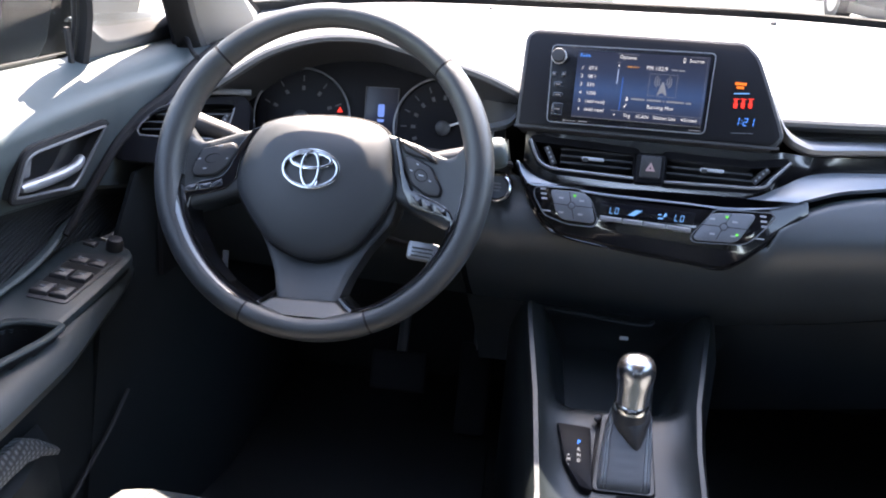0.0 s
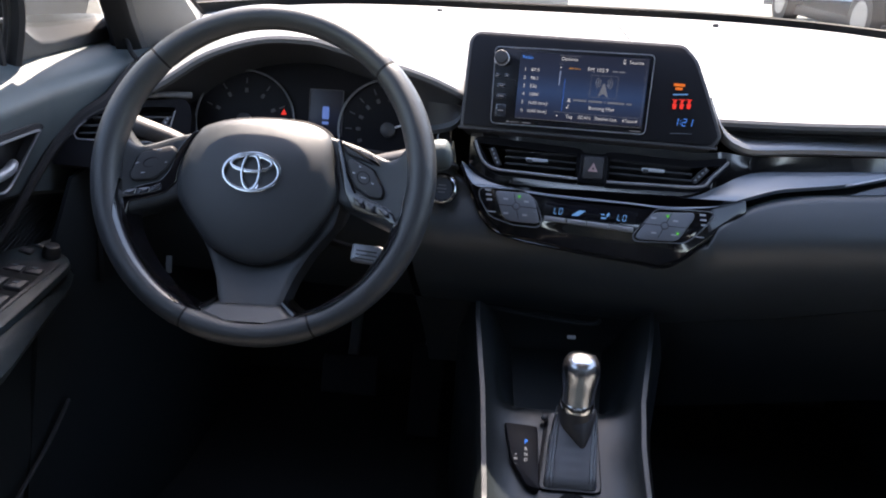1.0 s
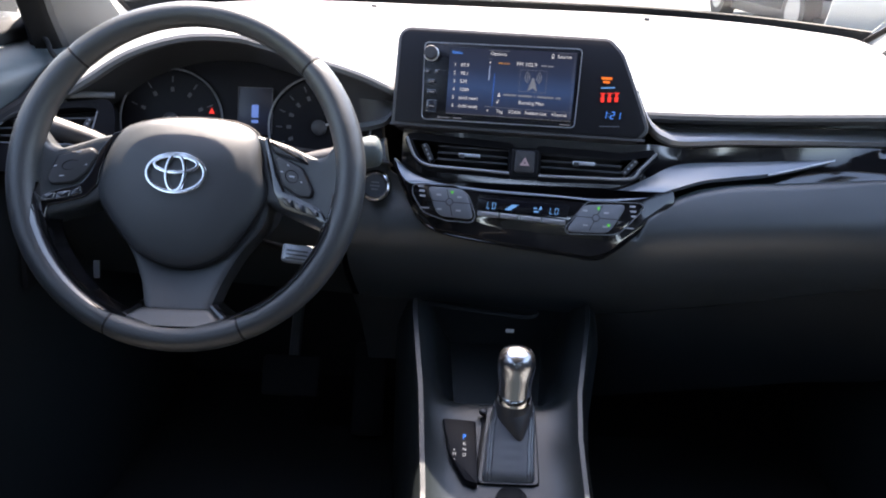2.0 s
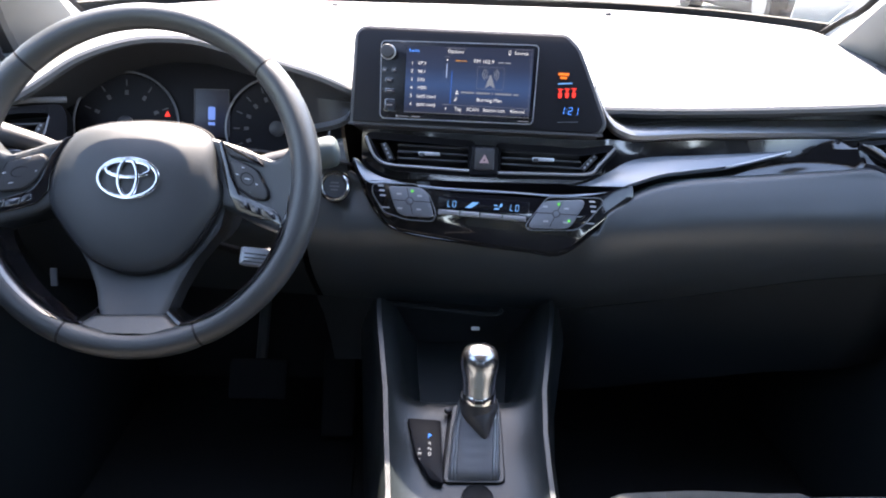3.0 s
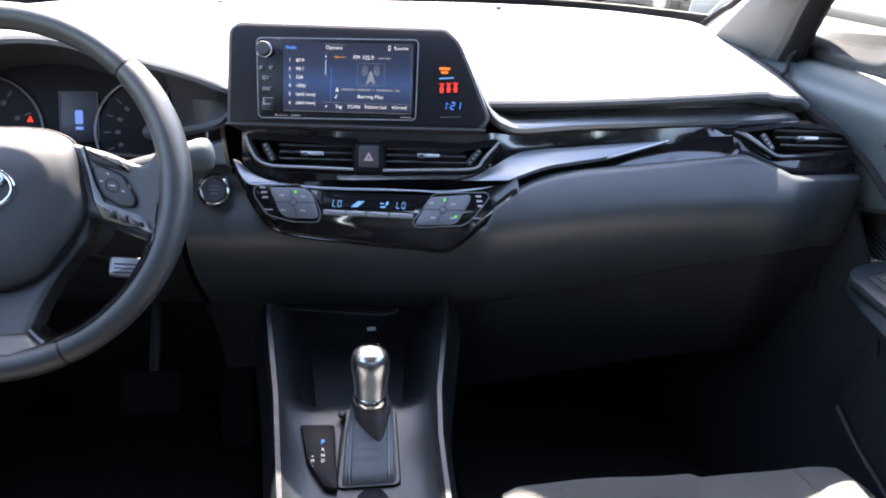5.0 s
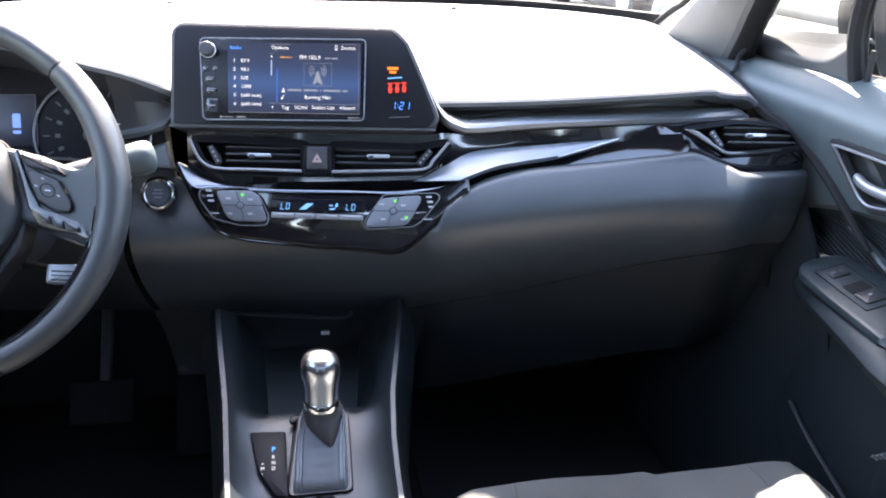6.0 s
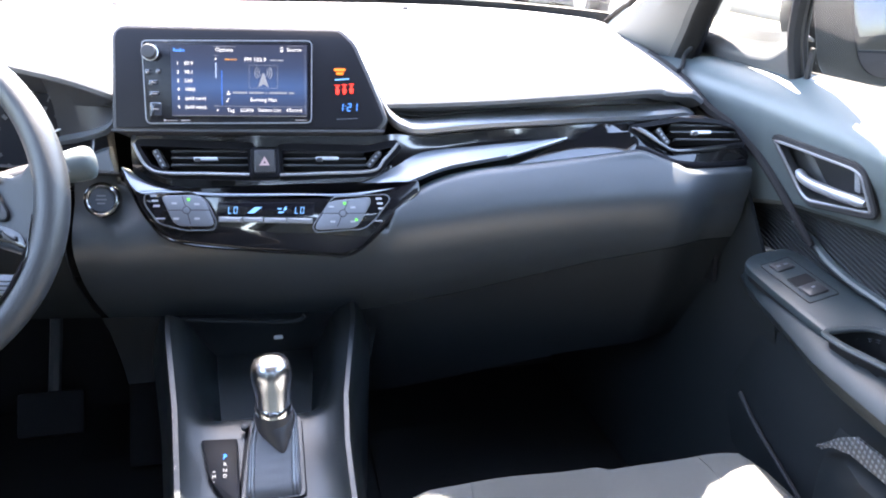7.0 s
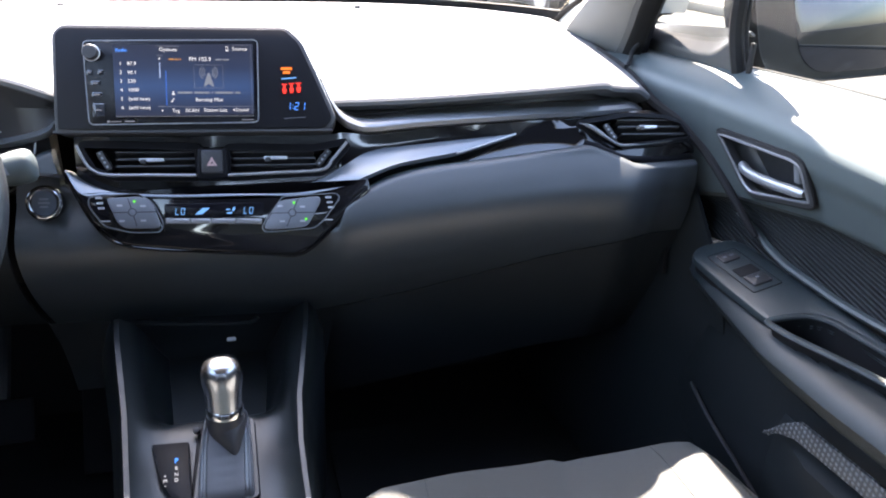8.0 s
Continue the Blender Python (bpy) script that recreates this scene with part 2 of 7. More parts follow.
LIT_DIM = mat("lit_dim_white", (0.6, 0.64, 0.72), emit=0.0018)
LIT_BLUE = mat("lit_blue", (0.05, 0.28, 1.0), emit=0.1050)
LIT_SQUARE = mat("lit_deep_blue", (0.03, 0.22, 1.0), emit=0.045)
LIT_GEAR = mat("lit_gear_blue", (0.02, 0.24, 1.0), emit=0.16)
LIT_CYAN = mat("lit_pale_blue", (0.14, 0.45, 1.0), emit=0.0726)
LIT_PALE = mat("lit_pale_symbol", (0.45, 0.62, 1.0), emit=0.045)
LIT_ICON = mat("lit_car_symbol", (0.16, 0.34, 1.0), emit=0.06)
LIT_RED = mat("lit_red", (1.0, 0.04, 0.02), emit=0.0990)
LIT_ORANGE = mat("lit_orange", (1.0, 0.22, 0.01), emit=0.0858)
LIT_AMBER = mat("lit_amber", (1.0, 0.45, 0.08), emit=0.03)
LIT_GREEN = mat("lit_green", (0.1, 1.0, 0.12), emit=0.0726)


def glow_screen(name, dark, light):
    """A lit display: a soft band of light across its middle."""
    m = bpy.data.materials.new(name)
    m.use_nodes = True
    t, b = m.node_tree, m.node_tree.nodes["Principled BSDF"]
    b.inputs["Base Color"].default_value, b.inputs["Roughness"].default_value = (0.004, 0.004, 0.008, 1), 0.35
    co, sep, ramp = t.nodes.new("ShaderNodeTexCoord"), t.nodes.new("ShaderNodeSeparateXYZ"), t.nodes.new("ShaderNodeValToRGB")
    t.links.new(co.outputs["Generated"], sep.inputs[0])
    t.links.new(sep.outputs["Z"], ramp.inputs[0])
    e = ramp.color_ramp.elements
    e[0].position, e[0].color, e[1].position, e[1].color = 0.0, (*dark, 1), 1.0, (*dark, 1)
    mid = e.new(0.42)
    mid.color = (*light, 1)
    lo = e.new(0.2)
    lo.color = tuple(0.6 * a + 0.4 * c for a, c in zip(dark, light)) + (1,)
    up = e.new(0.68)
    up.color = tuple(0.75 * a + 0.25 * c for a, c in zip(dark, light)) + (1,)
    t.links.new(ramp.outputs[0], b.inputs["Emission Color"])
    b.inputs["Emission Strength"].default_value = 1.0
    return m


DISPLAY = glow_screen("display_glow", (0.0009, 0.0012, 0.0024), (0.0020, 0.0052, 0.0145))
INFOGLOW = glow_screen("info_glow", (0.00015, 0.0002, 0.0004), (0.0003, 0.0006, 0.0020))

# ---- building helpers ----
FM = pose(0, 0.1476, 0.935, 68.48, 0, -7.32)     # the face of the centre stack: u right, v up, w to the cabin
WM = pose(-0.366, 0, 0.945, 61.2, 0, 0)          # the steering wheel
CM = pose(-0.366, 0.232, 0.985, 70, 0, 0)        # the gauges
NM = pose(0, -0.02, 0.638, 23.5, 0, 0)           # the top of the centre console


def thing(name, at, label, category, group="", kind=""):
    ob = new(name)
    ob.empty_display_size = 0.05
    ob.location = at
    ob["at"] = 1
    return tagged(ob, label, category, group, kind)


def part(name, bm, material, parent=None, label="", smooth=True):
    """One mesh object of a thing, built in the world's metres."""
    bmesh.ops.recalc_face_normals(bm, faces=bm.faces)
    me = bpy.data.meshes.new(name)
    bm.to_mesh(me)
    bm.free()
    me.materials.append(material)
    if smooth:
        for f in me.polygons:
            f.use_smooth = True
        me.set_sharp_from_angle(angle=radians(38))
    ob = new(name, me)
    if parent is not None:
        ob.parent = parent
        if parent.type == "EMPTY":
            ob.matrix_parent_inverse = Matrix.Translation(parent.location).inverted()
    if label:
        tagged(ob, label)
    return ob


def lerp(table, x):
    """Straight-line look-up in pairs (x, y)."""
    return float(np.interp(x, [a for a, _ in table], [b for _, b in table]))


def spline(pts, n, closed=False):
    """n points of a smooth curve through the given ones."""
    P = [Vector(q) for q in pts]
    k = len(P)
    spans = k if closed else k - 1
    out = []
    for i in range(n):
        s = i * spans / (n if closed else n - 1)
        j = min(int(s), spans - 1)
        f = s - j
        g = (lambda a: P[a % k]) if closed else (lambda a: P[max(0, min(k - 1, a))])
        a, b, c, d = g(j - 1), g(j), g(j + 1), g(j + 2)
        out.append(0.5 * ((2 * b) + (c - a) * f + (2 * a - 5 * b + 4 * c - d) * f * f + (3 * b - a - 3 * c + d) * f ** 3))
    return out


def rounded(pts, r, n=5):
    """A polygon with its corners rounded by about r."""
    out = []
    k = len(pts)
    for i in range(k):
        a, b, c = Vector(pts[i - 1]), Vector(pts[i]), Vector(pts[(i + 1) % k])
        p, q = b + (a - b).normalized() * min(r, (a - b).length * 0.45), b + (c - b).normalized() * min(r, (c - b).length * 0.45)
        for j in range(n):
            f = j / (n - 1)
            out.append(p * (1 - f) ** 2 + b * 2 * f * (1 - f) + q * f * f)
    return out


def area2(pts):
    return sum(pts[i - 1][0] * pts[i][1] - pts[i][0] * pts[i - 1][1] for i in range(len(pts)))


def inset(pts, d):
    """The outline moved inwards by d."""
    k, s = len(pts), 1 if area2(pts) > 0 else -1
    out = []
    for i in range(k):
        e = (Vector(pts[(i + 1) % k]) - Vector(pts[i - 1]))
        e = e.normalized() if e.length > 1e-9 else Vector((1, 0))
        out.append(Vector((pts[i][0] - s * e.y * d, pts[i][1] + s * e.x * d)))
    return out


def slab(pts, w0, w1, m, bevel=0.0015, bm=None):
    """A plate of that outline (u, v) from depth w0 to w1, its front edge rounded."""
    bm = bm or bmesh.new()
    rings = [(pts, w0), (pts, w1 - bevel), (inset(pts, bevel * 0.35), w1 - bevel * 0.3), (inset(pts, bevel), w1)] if bevel else [(pts, w0), (pts, w1)]
    vs = [[bm.verts.new(m @ Vector((q[0], q[1], w))) for q in ring] for ring, w in rings]
    k = len(pts)
    for a, b in zip(vs, vs[1:]):
        for i in range(k):
            bm.faces.new((a[i], a[(i + 1) % k], b[(i + 1) % k], b[i]))
    bm.faces.new(vs[-1])
    bm.faces.new(vs[0][::-1])
    return bm


def rect(u0, u1, v0, v1, r=0.002, n=4):
    return rounded([(u0, v0), (u1, v0), (u1, v1), (u0, v1)], r, n)


def disc(cu, cv, r, n=28, rv=None):
    return [Vector((cu + r * math.cos(a), cv + (rv or r) * math.sin(a))) for a in [i * math.tau / n for i in range(n)]]


def frame_slab(outer, inner, w0, w1, m, bm=None):
    """A flat ring between two outlines of the same number of points."""
    bm = bm or bmesh.new()
    k = len(outer)
    A, B, C, D = [[bm.verts.new(m @ Vector((q[0], q[1], w))) for q in ring] for ring, w in ((outer, w0), (outer, w1), (inner, w1), (inner, w0))]
    for a, b in ((A, B), (B, C), (C, D), (D, A)):
        for i in range(k):
            bm.faces.new((a[i], a[(i + 1) % k], b[(i + 1) % k], b[i]))
    return bm


def ring_of(outline, t):
    return [Vector(q) for q in outline], inset(outline, t)


def sheet(rows, thick=0.003, bm=None, closed=False, hole=None):
    """A smooth skin through rows of points, with thickness."""
    bm = bm or bmesh.new()
    R, k = len(rows), len(rows[0])
    V = [[bm.verts.new(q) for q in r] for r in rows]
    span = k if closed else k - 1
    nrm = [[Vector() for _ in r] for r in rows]
    for i in range(R - 1):
        for j in range(span):
            j2 = (j + 1) % k
            if not (hole and hole((Vector(rows[i][j]) + Vector(rows[i + 1][j2])) / 2)):
                bm.faces.new((V[i][j], V[i][j2], V[i + 1][j2], V[i + 1][j]))
            n_ = (Vector(rows[i + 1][j2]) - Vector(rows[i][j])).cross(Vector(rows[i + 1][j]) - Vector(rows[i][j2]))
            n_ = n_.normalized() if n_.length > 1e-12 else n_
            for p_, q_ in ((i, j), (i, j2), (i + 1, j2), (i + 1, j)):
                nrm[p_][q_] += n_
    if thick:
        B = [[bm.verts.new(Vector(rows[i][j]) + (nrm[i][j].normalized() if nrm[i][j].length > 1e-9 else Vector()) * thick) for j in range(k)] for i in range(R)]
        for i in range(R - 1):
            for j in range(span):
                j2 = (j + 1) % k
                if not (hole and hole((Vector(rows[i][j]) + Vector(rows[i + 1][j2])) / 2)):
                    bm.faces.new((B[i][j], B[i + 1][j], B[i + 1][j2], B[i][j2]))
        for j in range(span):
            j2 = (j + 1) % k
            bm.faces.new((V[0][j], B[0][j], B[0][j2], V[0][j2]))
            bm.faces.new((V[-1][j], V[-1][j2], B[-1][j2], B[-1][j]))
        if not closed:
            for i in range(R - 1):
                bm.faces.new((V[i][0], V[i + 1][0], B[i + 1][0], B[i][0]))
                bm.faces.new((V[i][-1], B[i][-1], B[i + 1][-1], V[i + 1][-1]))
    return bm


def inside(q, poly):
    """Whether a flat point lies in an outline."""
    hit = False
    for i in range(len(poly)):
        a, b = poly[i - 1], poly[i]
        if (a[1] > q[1]) != (b[1] > q[1]) and q[0] < (b[0] - a[0]) * (q[1] - a[1]) / (b[1] - a[1]) + a[0]:
            hit = not hit
    return hit


def tube(path, r, closed=False, n=8, bm=None, up=None, flat=1.0, caps=True):
    """A round bar along a path; flat squeezes it along up."""
    bm = bm or bmesh.new()
    P = [Vector(q) for q in path]
    k = len(P)
    rings = []
    prev = None
    for i in range(k):
        a = P[i - 1] if (closed or i) else P[i]
        b = P[(i + 1) % k] if (closed or i < k - 1) else P[i]
        t = (b - a).normalized()
        side = t.cross(Vector(up) if up is not None else (prev if prev is not None else (Vector((0, 0, 1)) if abs(t.z) < 0.9 else Vector((1, 0, 0)))))
        side.normalize()
        nrm = side.cross(t).normalized()
        prev = nrm
        rr = r[i] if isinstance(r, (list, tuple)) else r
        rings.append([bm.verts.new(P[i] + side * rr * math.cos(x) + nrm * rr * flat * math.sin(x)) for x in [j * math.tau / n for j in range(n)]])
    for i in range(k if closed else k - 1):
        a, b = rings[i], rings[(i + 1) % k]
        for j in range(n):
            bm.faces.new((a[j], a[(j + 1) % n], b[(j + 1) % n], b[j]))
    if not closed and caps:
        bm.faces.new(rings[0][::-1])
        bm.faces.new(rings[-1])
    return bm


def lathe(profile, m, n=32, bm=None):
    """Turns pairs (radius, height) about the local z axis."""
    bm = bm or bmesh.new()
    rings = [[bm.verts.new(m @ Vector((r * math.cos(a), r * math.sin(a), h))) for a in [i * math.tau / n for i in range(n)]] for r, h in profile]
    for a, b in zip(rings, rings[1:]):
        for i in range(n):
            bm.faces.new((a[i], a[(i + 1) % n], b[(i + 1) % n], b[i]))
    bm.faces.new(rings[0][::-1])
    bm.faces.new(rings[-1])
    return bm


def box(x0, x1, y0, y1, z0, z1, bev=0.003, m=None):
    bm = bmesh.new()
    bmesh.ops.create_cube(bm, size=1)
    for v in bm.verts:
        v.co = ((x0 + x1) / 2 + v.co.x * (x1 - x0), (y0 + y1) / 2 + v.co.y * (y1 - y0), (z0 + z1) / 2 + v.co.z * (z1 - z0))
    if bev:
        bmesh.ops.bevel(bm, geom=bm.edges[:], offset=bev, segments=2, affect="EDGES", profile=0.6)
    if m is not None:
        bm.transform(m)
    return bm


def words(text, u, v, w, size, m, centre=True, thick=0.0002):
    """Raised letters in the built-in font, on the plane of m at (u, v, w)."""
    cu = bpy.data.curves.new("words", "FONT")
    cu.body, cu.size, cu.align_y, cu.extrude, cu.resolution_u = text, size, "CENTER", thick, 2
    cu.align_x = "CENTER" if centre else "LEFT"
    ob = bpy.data.objects.new("words", cu)
    scene.collection.objects.link(ob)
    me = ob.to_mesh().copy()
    bm = bmesh.new()
    bm.from_mesh(me)
    bpy.data.objects.remove(ob)
    bpy.data.curves.remove(cu)
    bpy.data.meshes.remove(me)
    bm.transform(m @ Matrix.Translation((u, v, w)))
    return bm


def bar(u0, u1, v0, v1, w, m, bm=None, t=0.0003):
    return slab([(u0, v0), (u1, v0), (u1, v1), (u0, v1)], w - t, w + t, m, 0, bm)


# ---- the setting ----
def plain(name, bm, material, label, category, smooth=True):
    return tagged(part(name, bm, material, None, "", smooth), label, category, kind="structure")


def concrete(name, color):
    m = mat(name, color, 0.9, bump=0.5, grain=60, vary=0.25, stain=0.9)
    return m


GROUND = concrete("worn_asphalt", (0.058, 0.055, 0.049))
GRASSY = mat("dry_grass", (0.060, 0.056, 0.034), 0.95, bump=1.0, grain=30, vary=0.5, stain=3)
plain("ground", box(-160, 160, -120, 200, -0.3, 0, 0), GROUND, "pale sunlit worn asphalt of a car park", "ground", False)
plain("kerb", box(7.6, 7.78, -40, 60, 0.001, 0.15, 0.02), concrete("kerb_concrete", (0.26, 0.25, 0.22)), "pale concrete kerb along the grass verge", "kerb")
plain("verge", box(7.785, 60, -40, 60, 0.002, 0.12, 0), GRASSY, "dry grass verge behind the kerb", "grass", False)


def wall_sheet(name, rows, thick, material, label, category):
    return plain(name, sheet([[Vector(q) for q in r] for r in rows], thick), material, label, category)


# body shell: floor, firewall, roof, sides behind the doors, tail
plain("floor", box(-0.74, 0.74, -1.9, 0.62, 0.28, 0.32, 0.004), CARPET, "black carpet of the car's floor", "floor")
plain("firewall", box(-0.74, 0.74, 0.60, 0.64, 0.32, 0.93, 0.004), CARPET, "black carpeted firewall behind the pedals", "wall")
plain("rear_wall", box(-0.72, 0.72, -1.94, -1.90, 0.32, 1.02, 0.004), HARD, "plain trim that closes the cabin's rear", "wall")
plain("rear_window", sheet([[Vector((x, -1.94, 1.02)) for x in (-0.6, -0.3, 0, 0.3, 0.6)], [Vector((x, -1.92, 1.44)) for x in (-0.55, -0.28, 0, 0.28, 0.55)]], 0.004), PRIVACY, "dark tinted glass of the tail window", "window")


# unseen roof edge, curved back at the sides to place the sun patches
def roof_front(x):
    return -0.16 - 0.40 * x * x


rows = []
for i in range(15):
    x = -0.60 + 1.20 * i / 14
    crown = 0.06 * (1 - (x / 0.6) ** 2)
    rows.append([(x, roof_front(x), 1.46 + crown), (x, -0.5, 1.52 + crown), (x, -1.2, 1.50 + crown), (x, -1.92, 1.44 + crown)])
wall_sheet("ceiling", rows, 0.03, HEADLINER, "unseen headliner under the car's roof, darkened to throw back less light", "ceiling")


def ws_base(x):
    return 0.93 - 1.6 * x ** 4


# windscreen, with the black band along its foot
xs = [-0.66 + 1.32 * i / 32 for i in range(33)]
glass_rows = []
for k in range(7):
    f = k / 6
    glass_rows.append([Vector((x * (1 - 0.12 * f), ws_base(x) * (1 - f) + roof_front(x) * f + 0.02, 1.046 * (1 - f) + (1.462 + 0.06 * (1 - (x / 0.6) ** 2)) * f + 0.035 * math.sin(math.pi * f))) for x in xs])
ws = plain("windscreen", sheet(glass_rows, 0.005), WINDSCREEN, "clear curved windscreen glass", "windscreen")
ws.visible_shadow = False
band = [[Vector((x, ws_base(x) + 0.014 - 0.02 * f, 1.040 + 0.020 * f)) for x in xs] for f in (0, 0.5, 1)]
plain("windscreen_band", sheet(band, 0.004), RUBBER, "black band along the foot of the windscreen", "trim")
cowl = [[Vector((x * 1.02, ws_base(x) + 0.03 + 0.10 * f, 1.034 - 0.06 * f)) for x in xs] for f in (0, 0.5, 1)]
plain("cowl", sheet(cowl, 0.01), RUBBER, "black plastic cowl outside the windscreen", "trim")


# windscreen pillars and their seals
for s, side in ((1, "right"), (-1, "left")):
    front = spline([(s * 0.645, 0.560, 1.025), (s * 0.604, 0.463, 1.049), (s * 0.592, 0.350, 1.116), (s * 0.588, 0.200, 1.220), (s * 0.577, 0.000, 1.370), (s * 0.530, -0.140, 1.500)], 14)
    mid = spline([(s * 0.655, 0.400, 0.990), (s * 0.642, 0.335, 1.055), (s * 0.630, 0.285, 1.115), (s * 0.614, 0.150, 1.255), (s * 0.556, -0.180, 1.490)], 14)
    back = spline([(s * 0.672, 0.345, 0.986), (s * 0.662, 0.295, 1.070), (s * 0.644, 0.220, 1.155), (s * 0.612, 0.045, 1.310), (s * 0.572, -0.180, 1.480)], 14)
    deep = spline([(s * 0.713, 0.400, 0.986), (s * 0.700, 0.372, 1.080), (s * 0.690, 0.343, 1.110), (s * 0.676, 0.282, 1.162), (s * 0.663, 0.218, 1.212), (s * 0.636, 0.080, 1.310), (s * 0.588, -0.130, 1.452)], 14)
    rows = [front, [a.lerp(b, 0.5) + Vector((-s * 0.012, -0.004, 0)) for a, b in zip(front, mid)], mid, [a.lerp(b, 0.5) + Vector((-s * 0.004, -0.006, 0)) for a, b in zip(mid, back)], back, deep]
    turn_in = [a.lerp(b, 0.30) + Vector((-s * 0.003, -0.003, 0)) for a, b in zip(mid, back)]
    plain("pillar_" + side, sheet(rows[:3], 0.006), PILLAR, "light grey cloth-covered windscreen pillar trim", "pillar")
    # the bend and the door side get darker tones in place of shade
    plain("pillar_bend_" + side, sheet([mid, turn_in], 0.006), PILLARHALFSHADE, "rounded bend of the pillar trim, half shade put into its colour", "pillar")
    frit = spline([(s * 0.662, 0.655, 1.030), (s * 0.648, 0.540, 1.076), (s * 0.634, 0.450, 1.108), (s * 0.618, 0.27, 1.225), (s * 0.597, 0.03, 1.39), (s * 0.55, -0.12, 1.49)], 14)
    plain("windscreen_edge_" + side, tube(frit, 0.011, n=8, flat=0.4), RUBBER, "black edge of the windscreen beside the pillar", "trim")
    plain("pillar_return_" + side, sheet([[a + Vector((-s * 0.006, -0.008, -0.004)) for a in frit], front], 0.003), PILLAR, "pillar trim that turns in to the windscreen", "pillar")
    plain("pillar_edge_" + side, sheet([turn_in] + rows[3:], 0.006), PILLARSHADE, "door side of the pillar trim, shade put into its colour", "pillar")
    # outer frame added to block the sun; its line sets the door-top shadow
    outer = spline([(s * 0.722, 0.440, 1.045), (s * 0.709, 0.365, 1.088), (s * 0.702, 0.326, 1.113), (s * 0.688, 0.257, 1.161), (s * 0.674, 0.187, 1.209), (s * 0.662, 0.130, 1.249), (s * 0.645, 0.050, 1.300), (s * 0.594, -0.160, 1.450)], 14)
    if s < 0:
        outer, deep = [q + Vector((0.010, 0, 0)) for q in outer], [q + Vector((0.007, 0, 0)) for q in deep]
    plain("pillar_outer_" + side, sheet([deep, [a.lerp(b, 0.5) for a, b in zip(deep, outer)], outer], 0.004), PILLARSHADE, "added outer pillar frame that shades the door top", "pillar")
    seal = [a.lerp(b, 0.3) + Vector((0, -0.002, 0)) for a, b in zip(back, deep)]
    plain("pillar_seal_" + side, tube(seal, 0.010, n=8), RUBBER, "black rubber door seal beside the pillar", "seal")
    # roof rail over the side windows
    rail = spline([(s * 0.60, -0.2, 1.46), (s * 0.62, -0.8, 1.49), (s * 0.61, -1.4, 1.47), (s * 0.58, -1.92, 1.42)], 12)
    plain("roof_rail_" + side, tube(rail, 0.035, n=8), HEADLINER, "dark roof rail over the side windows", "trim")
    plain("rear_side_" + side, box(*sorted((s * 0.70, s * 0.74)), -1.92, -1.0, 0.32, 1.02, 0.01), HARD, "plain trim beside the rear seat", "wall")
    plain("tail_pillar_" + side, box(*sorted((s * 0.56, s * 0.66)), -1.92, -1.62, 1.02, 1.48, 0.01), HARD, "plain dark trim beside the tail window", "pillar")
    plain("rear_pillar_" + side, box(*sorted((s * 0.585, s * 0.625)), -0.92, -0.72, 0.90, 1.50, 0.01), HARD, "plain dark trim beside the front seat", "pillar")
    plain("rear_side_window_" + side, sheet([[Vector((s * 0.72, y, 1.02)) for y in (-0.92, -1.3, -1.62)], [Vector((s * 0.62, y, 1.47)) for y in (-0.92, -1.3, -1.62)]], 0.004), PRIVACY, "dark tinted glass beside the rear seat", "window")
    plain("sill_" + side, box(*sorted((s * 0.66, s * 0.74)), -1.0, 0.60, 0.30, 0.44, 0.015), HARD, "black plastic sill under the door", "sill")
    side_panel = [[Vector((s * 0.60, 0.62, 0.30)), Vector((s * 0.60, 0.62, 0.90))], [Vector((s * 0.615, 0.25, 0.30)), Vector((s * 0.615, 0.25, 0.92))], [Vector((s * 0.648, 0.11, 0.30)), Vector((s * 0.648, 0.11, 0.89))], [Vector((s * 0.662, 0.06, 0.30)), Vector((s * 0.674, 0.045, 0.76))], [Vector((s * 0.665, -0.12, 0.30)), Vector((s * 0.665, -0.12, 0.40))]]
    plain("kick_panel_" + side, sheet(side_panel, 0.006), DARKPLASTIC, "black plastic kick panel in the footwell", "trim")
    edge = spline([(s * 0.652, 0.038, 0.604), (s * 0.653, -0.016, 0.576), (s * 0.655, -0.076, 0.553), (s * 0.657, -0.2, 0.506)], 10)
    plain("door_seal_" + side, tube(edge, 0.003, n=6), HARD, "thin black seal along the door opening", "seal")


# ---- dashboard ----
dash = thing("dashboard", (0, 0.45, 0.62), "dark grey soft-touch car dashboard with a sunlit top", "dashboard", kind="structure")


def fv(u, v, w):
    return FM @ Vector((u, v, w))


LIP = [(0.10, 0.0735, -0.026), (0.1628, 0.0735, -0.024), (0.2810, 0.0768, -0.015), (0.4300, 0.0874, -0.014), (0.502, 0.0938, -0.015), (0.530, 0.0970, -0.048), (0.556, 0.0985, -0.066), (0.578, 0.099, -0.074), (0.600, 0.093, -0.094)]
HOOD = [(-0.262, -0.052, 0.05), (-0.215, -0.028, 0.066), (-0.166, -0.003, 0.08), (-0.112, 0.033, 0.08), (-0.047, 0.055, 0.08), (0.016, 0.058, 0.08), (0.060, 0.049, 0.08), (0.111, 0.036, 0.078), (0.165, 0.0235, 0.060), (0.205, 0.0105, 0.034), (0.222, 0.006, 0.012)]
lip = spline([fv(*q) for q in LIP], 40)
hood = spline([CM @ Vector(q) for q in HOOD], 44)


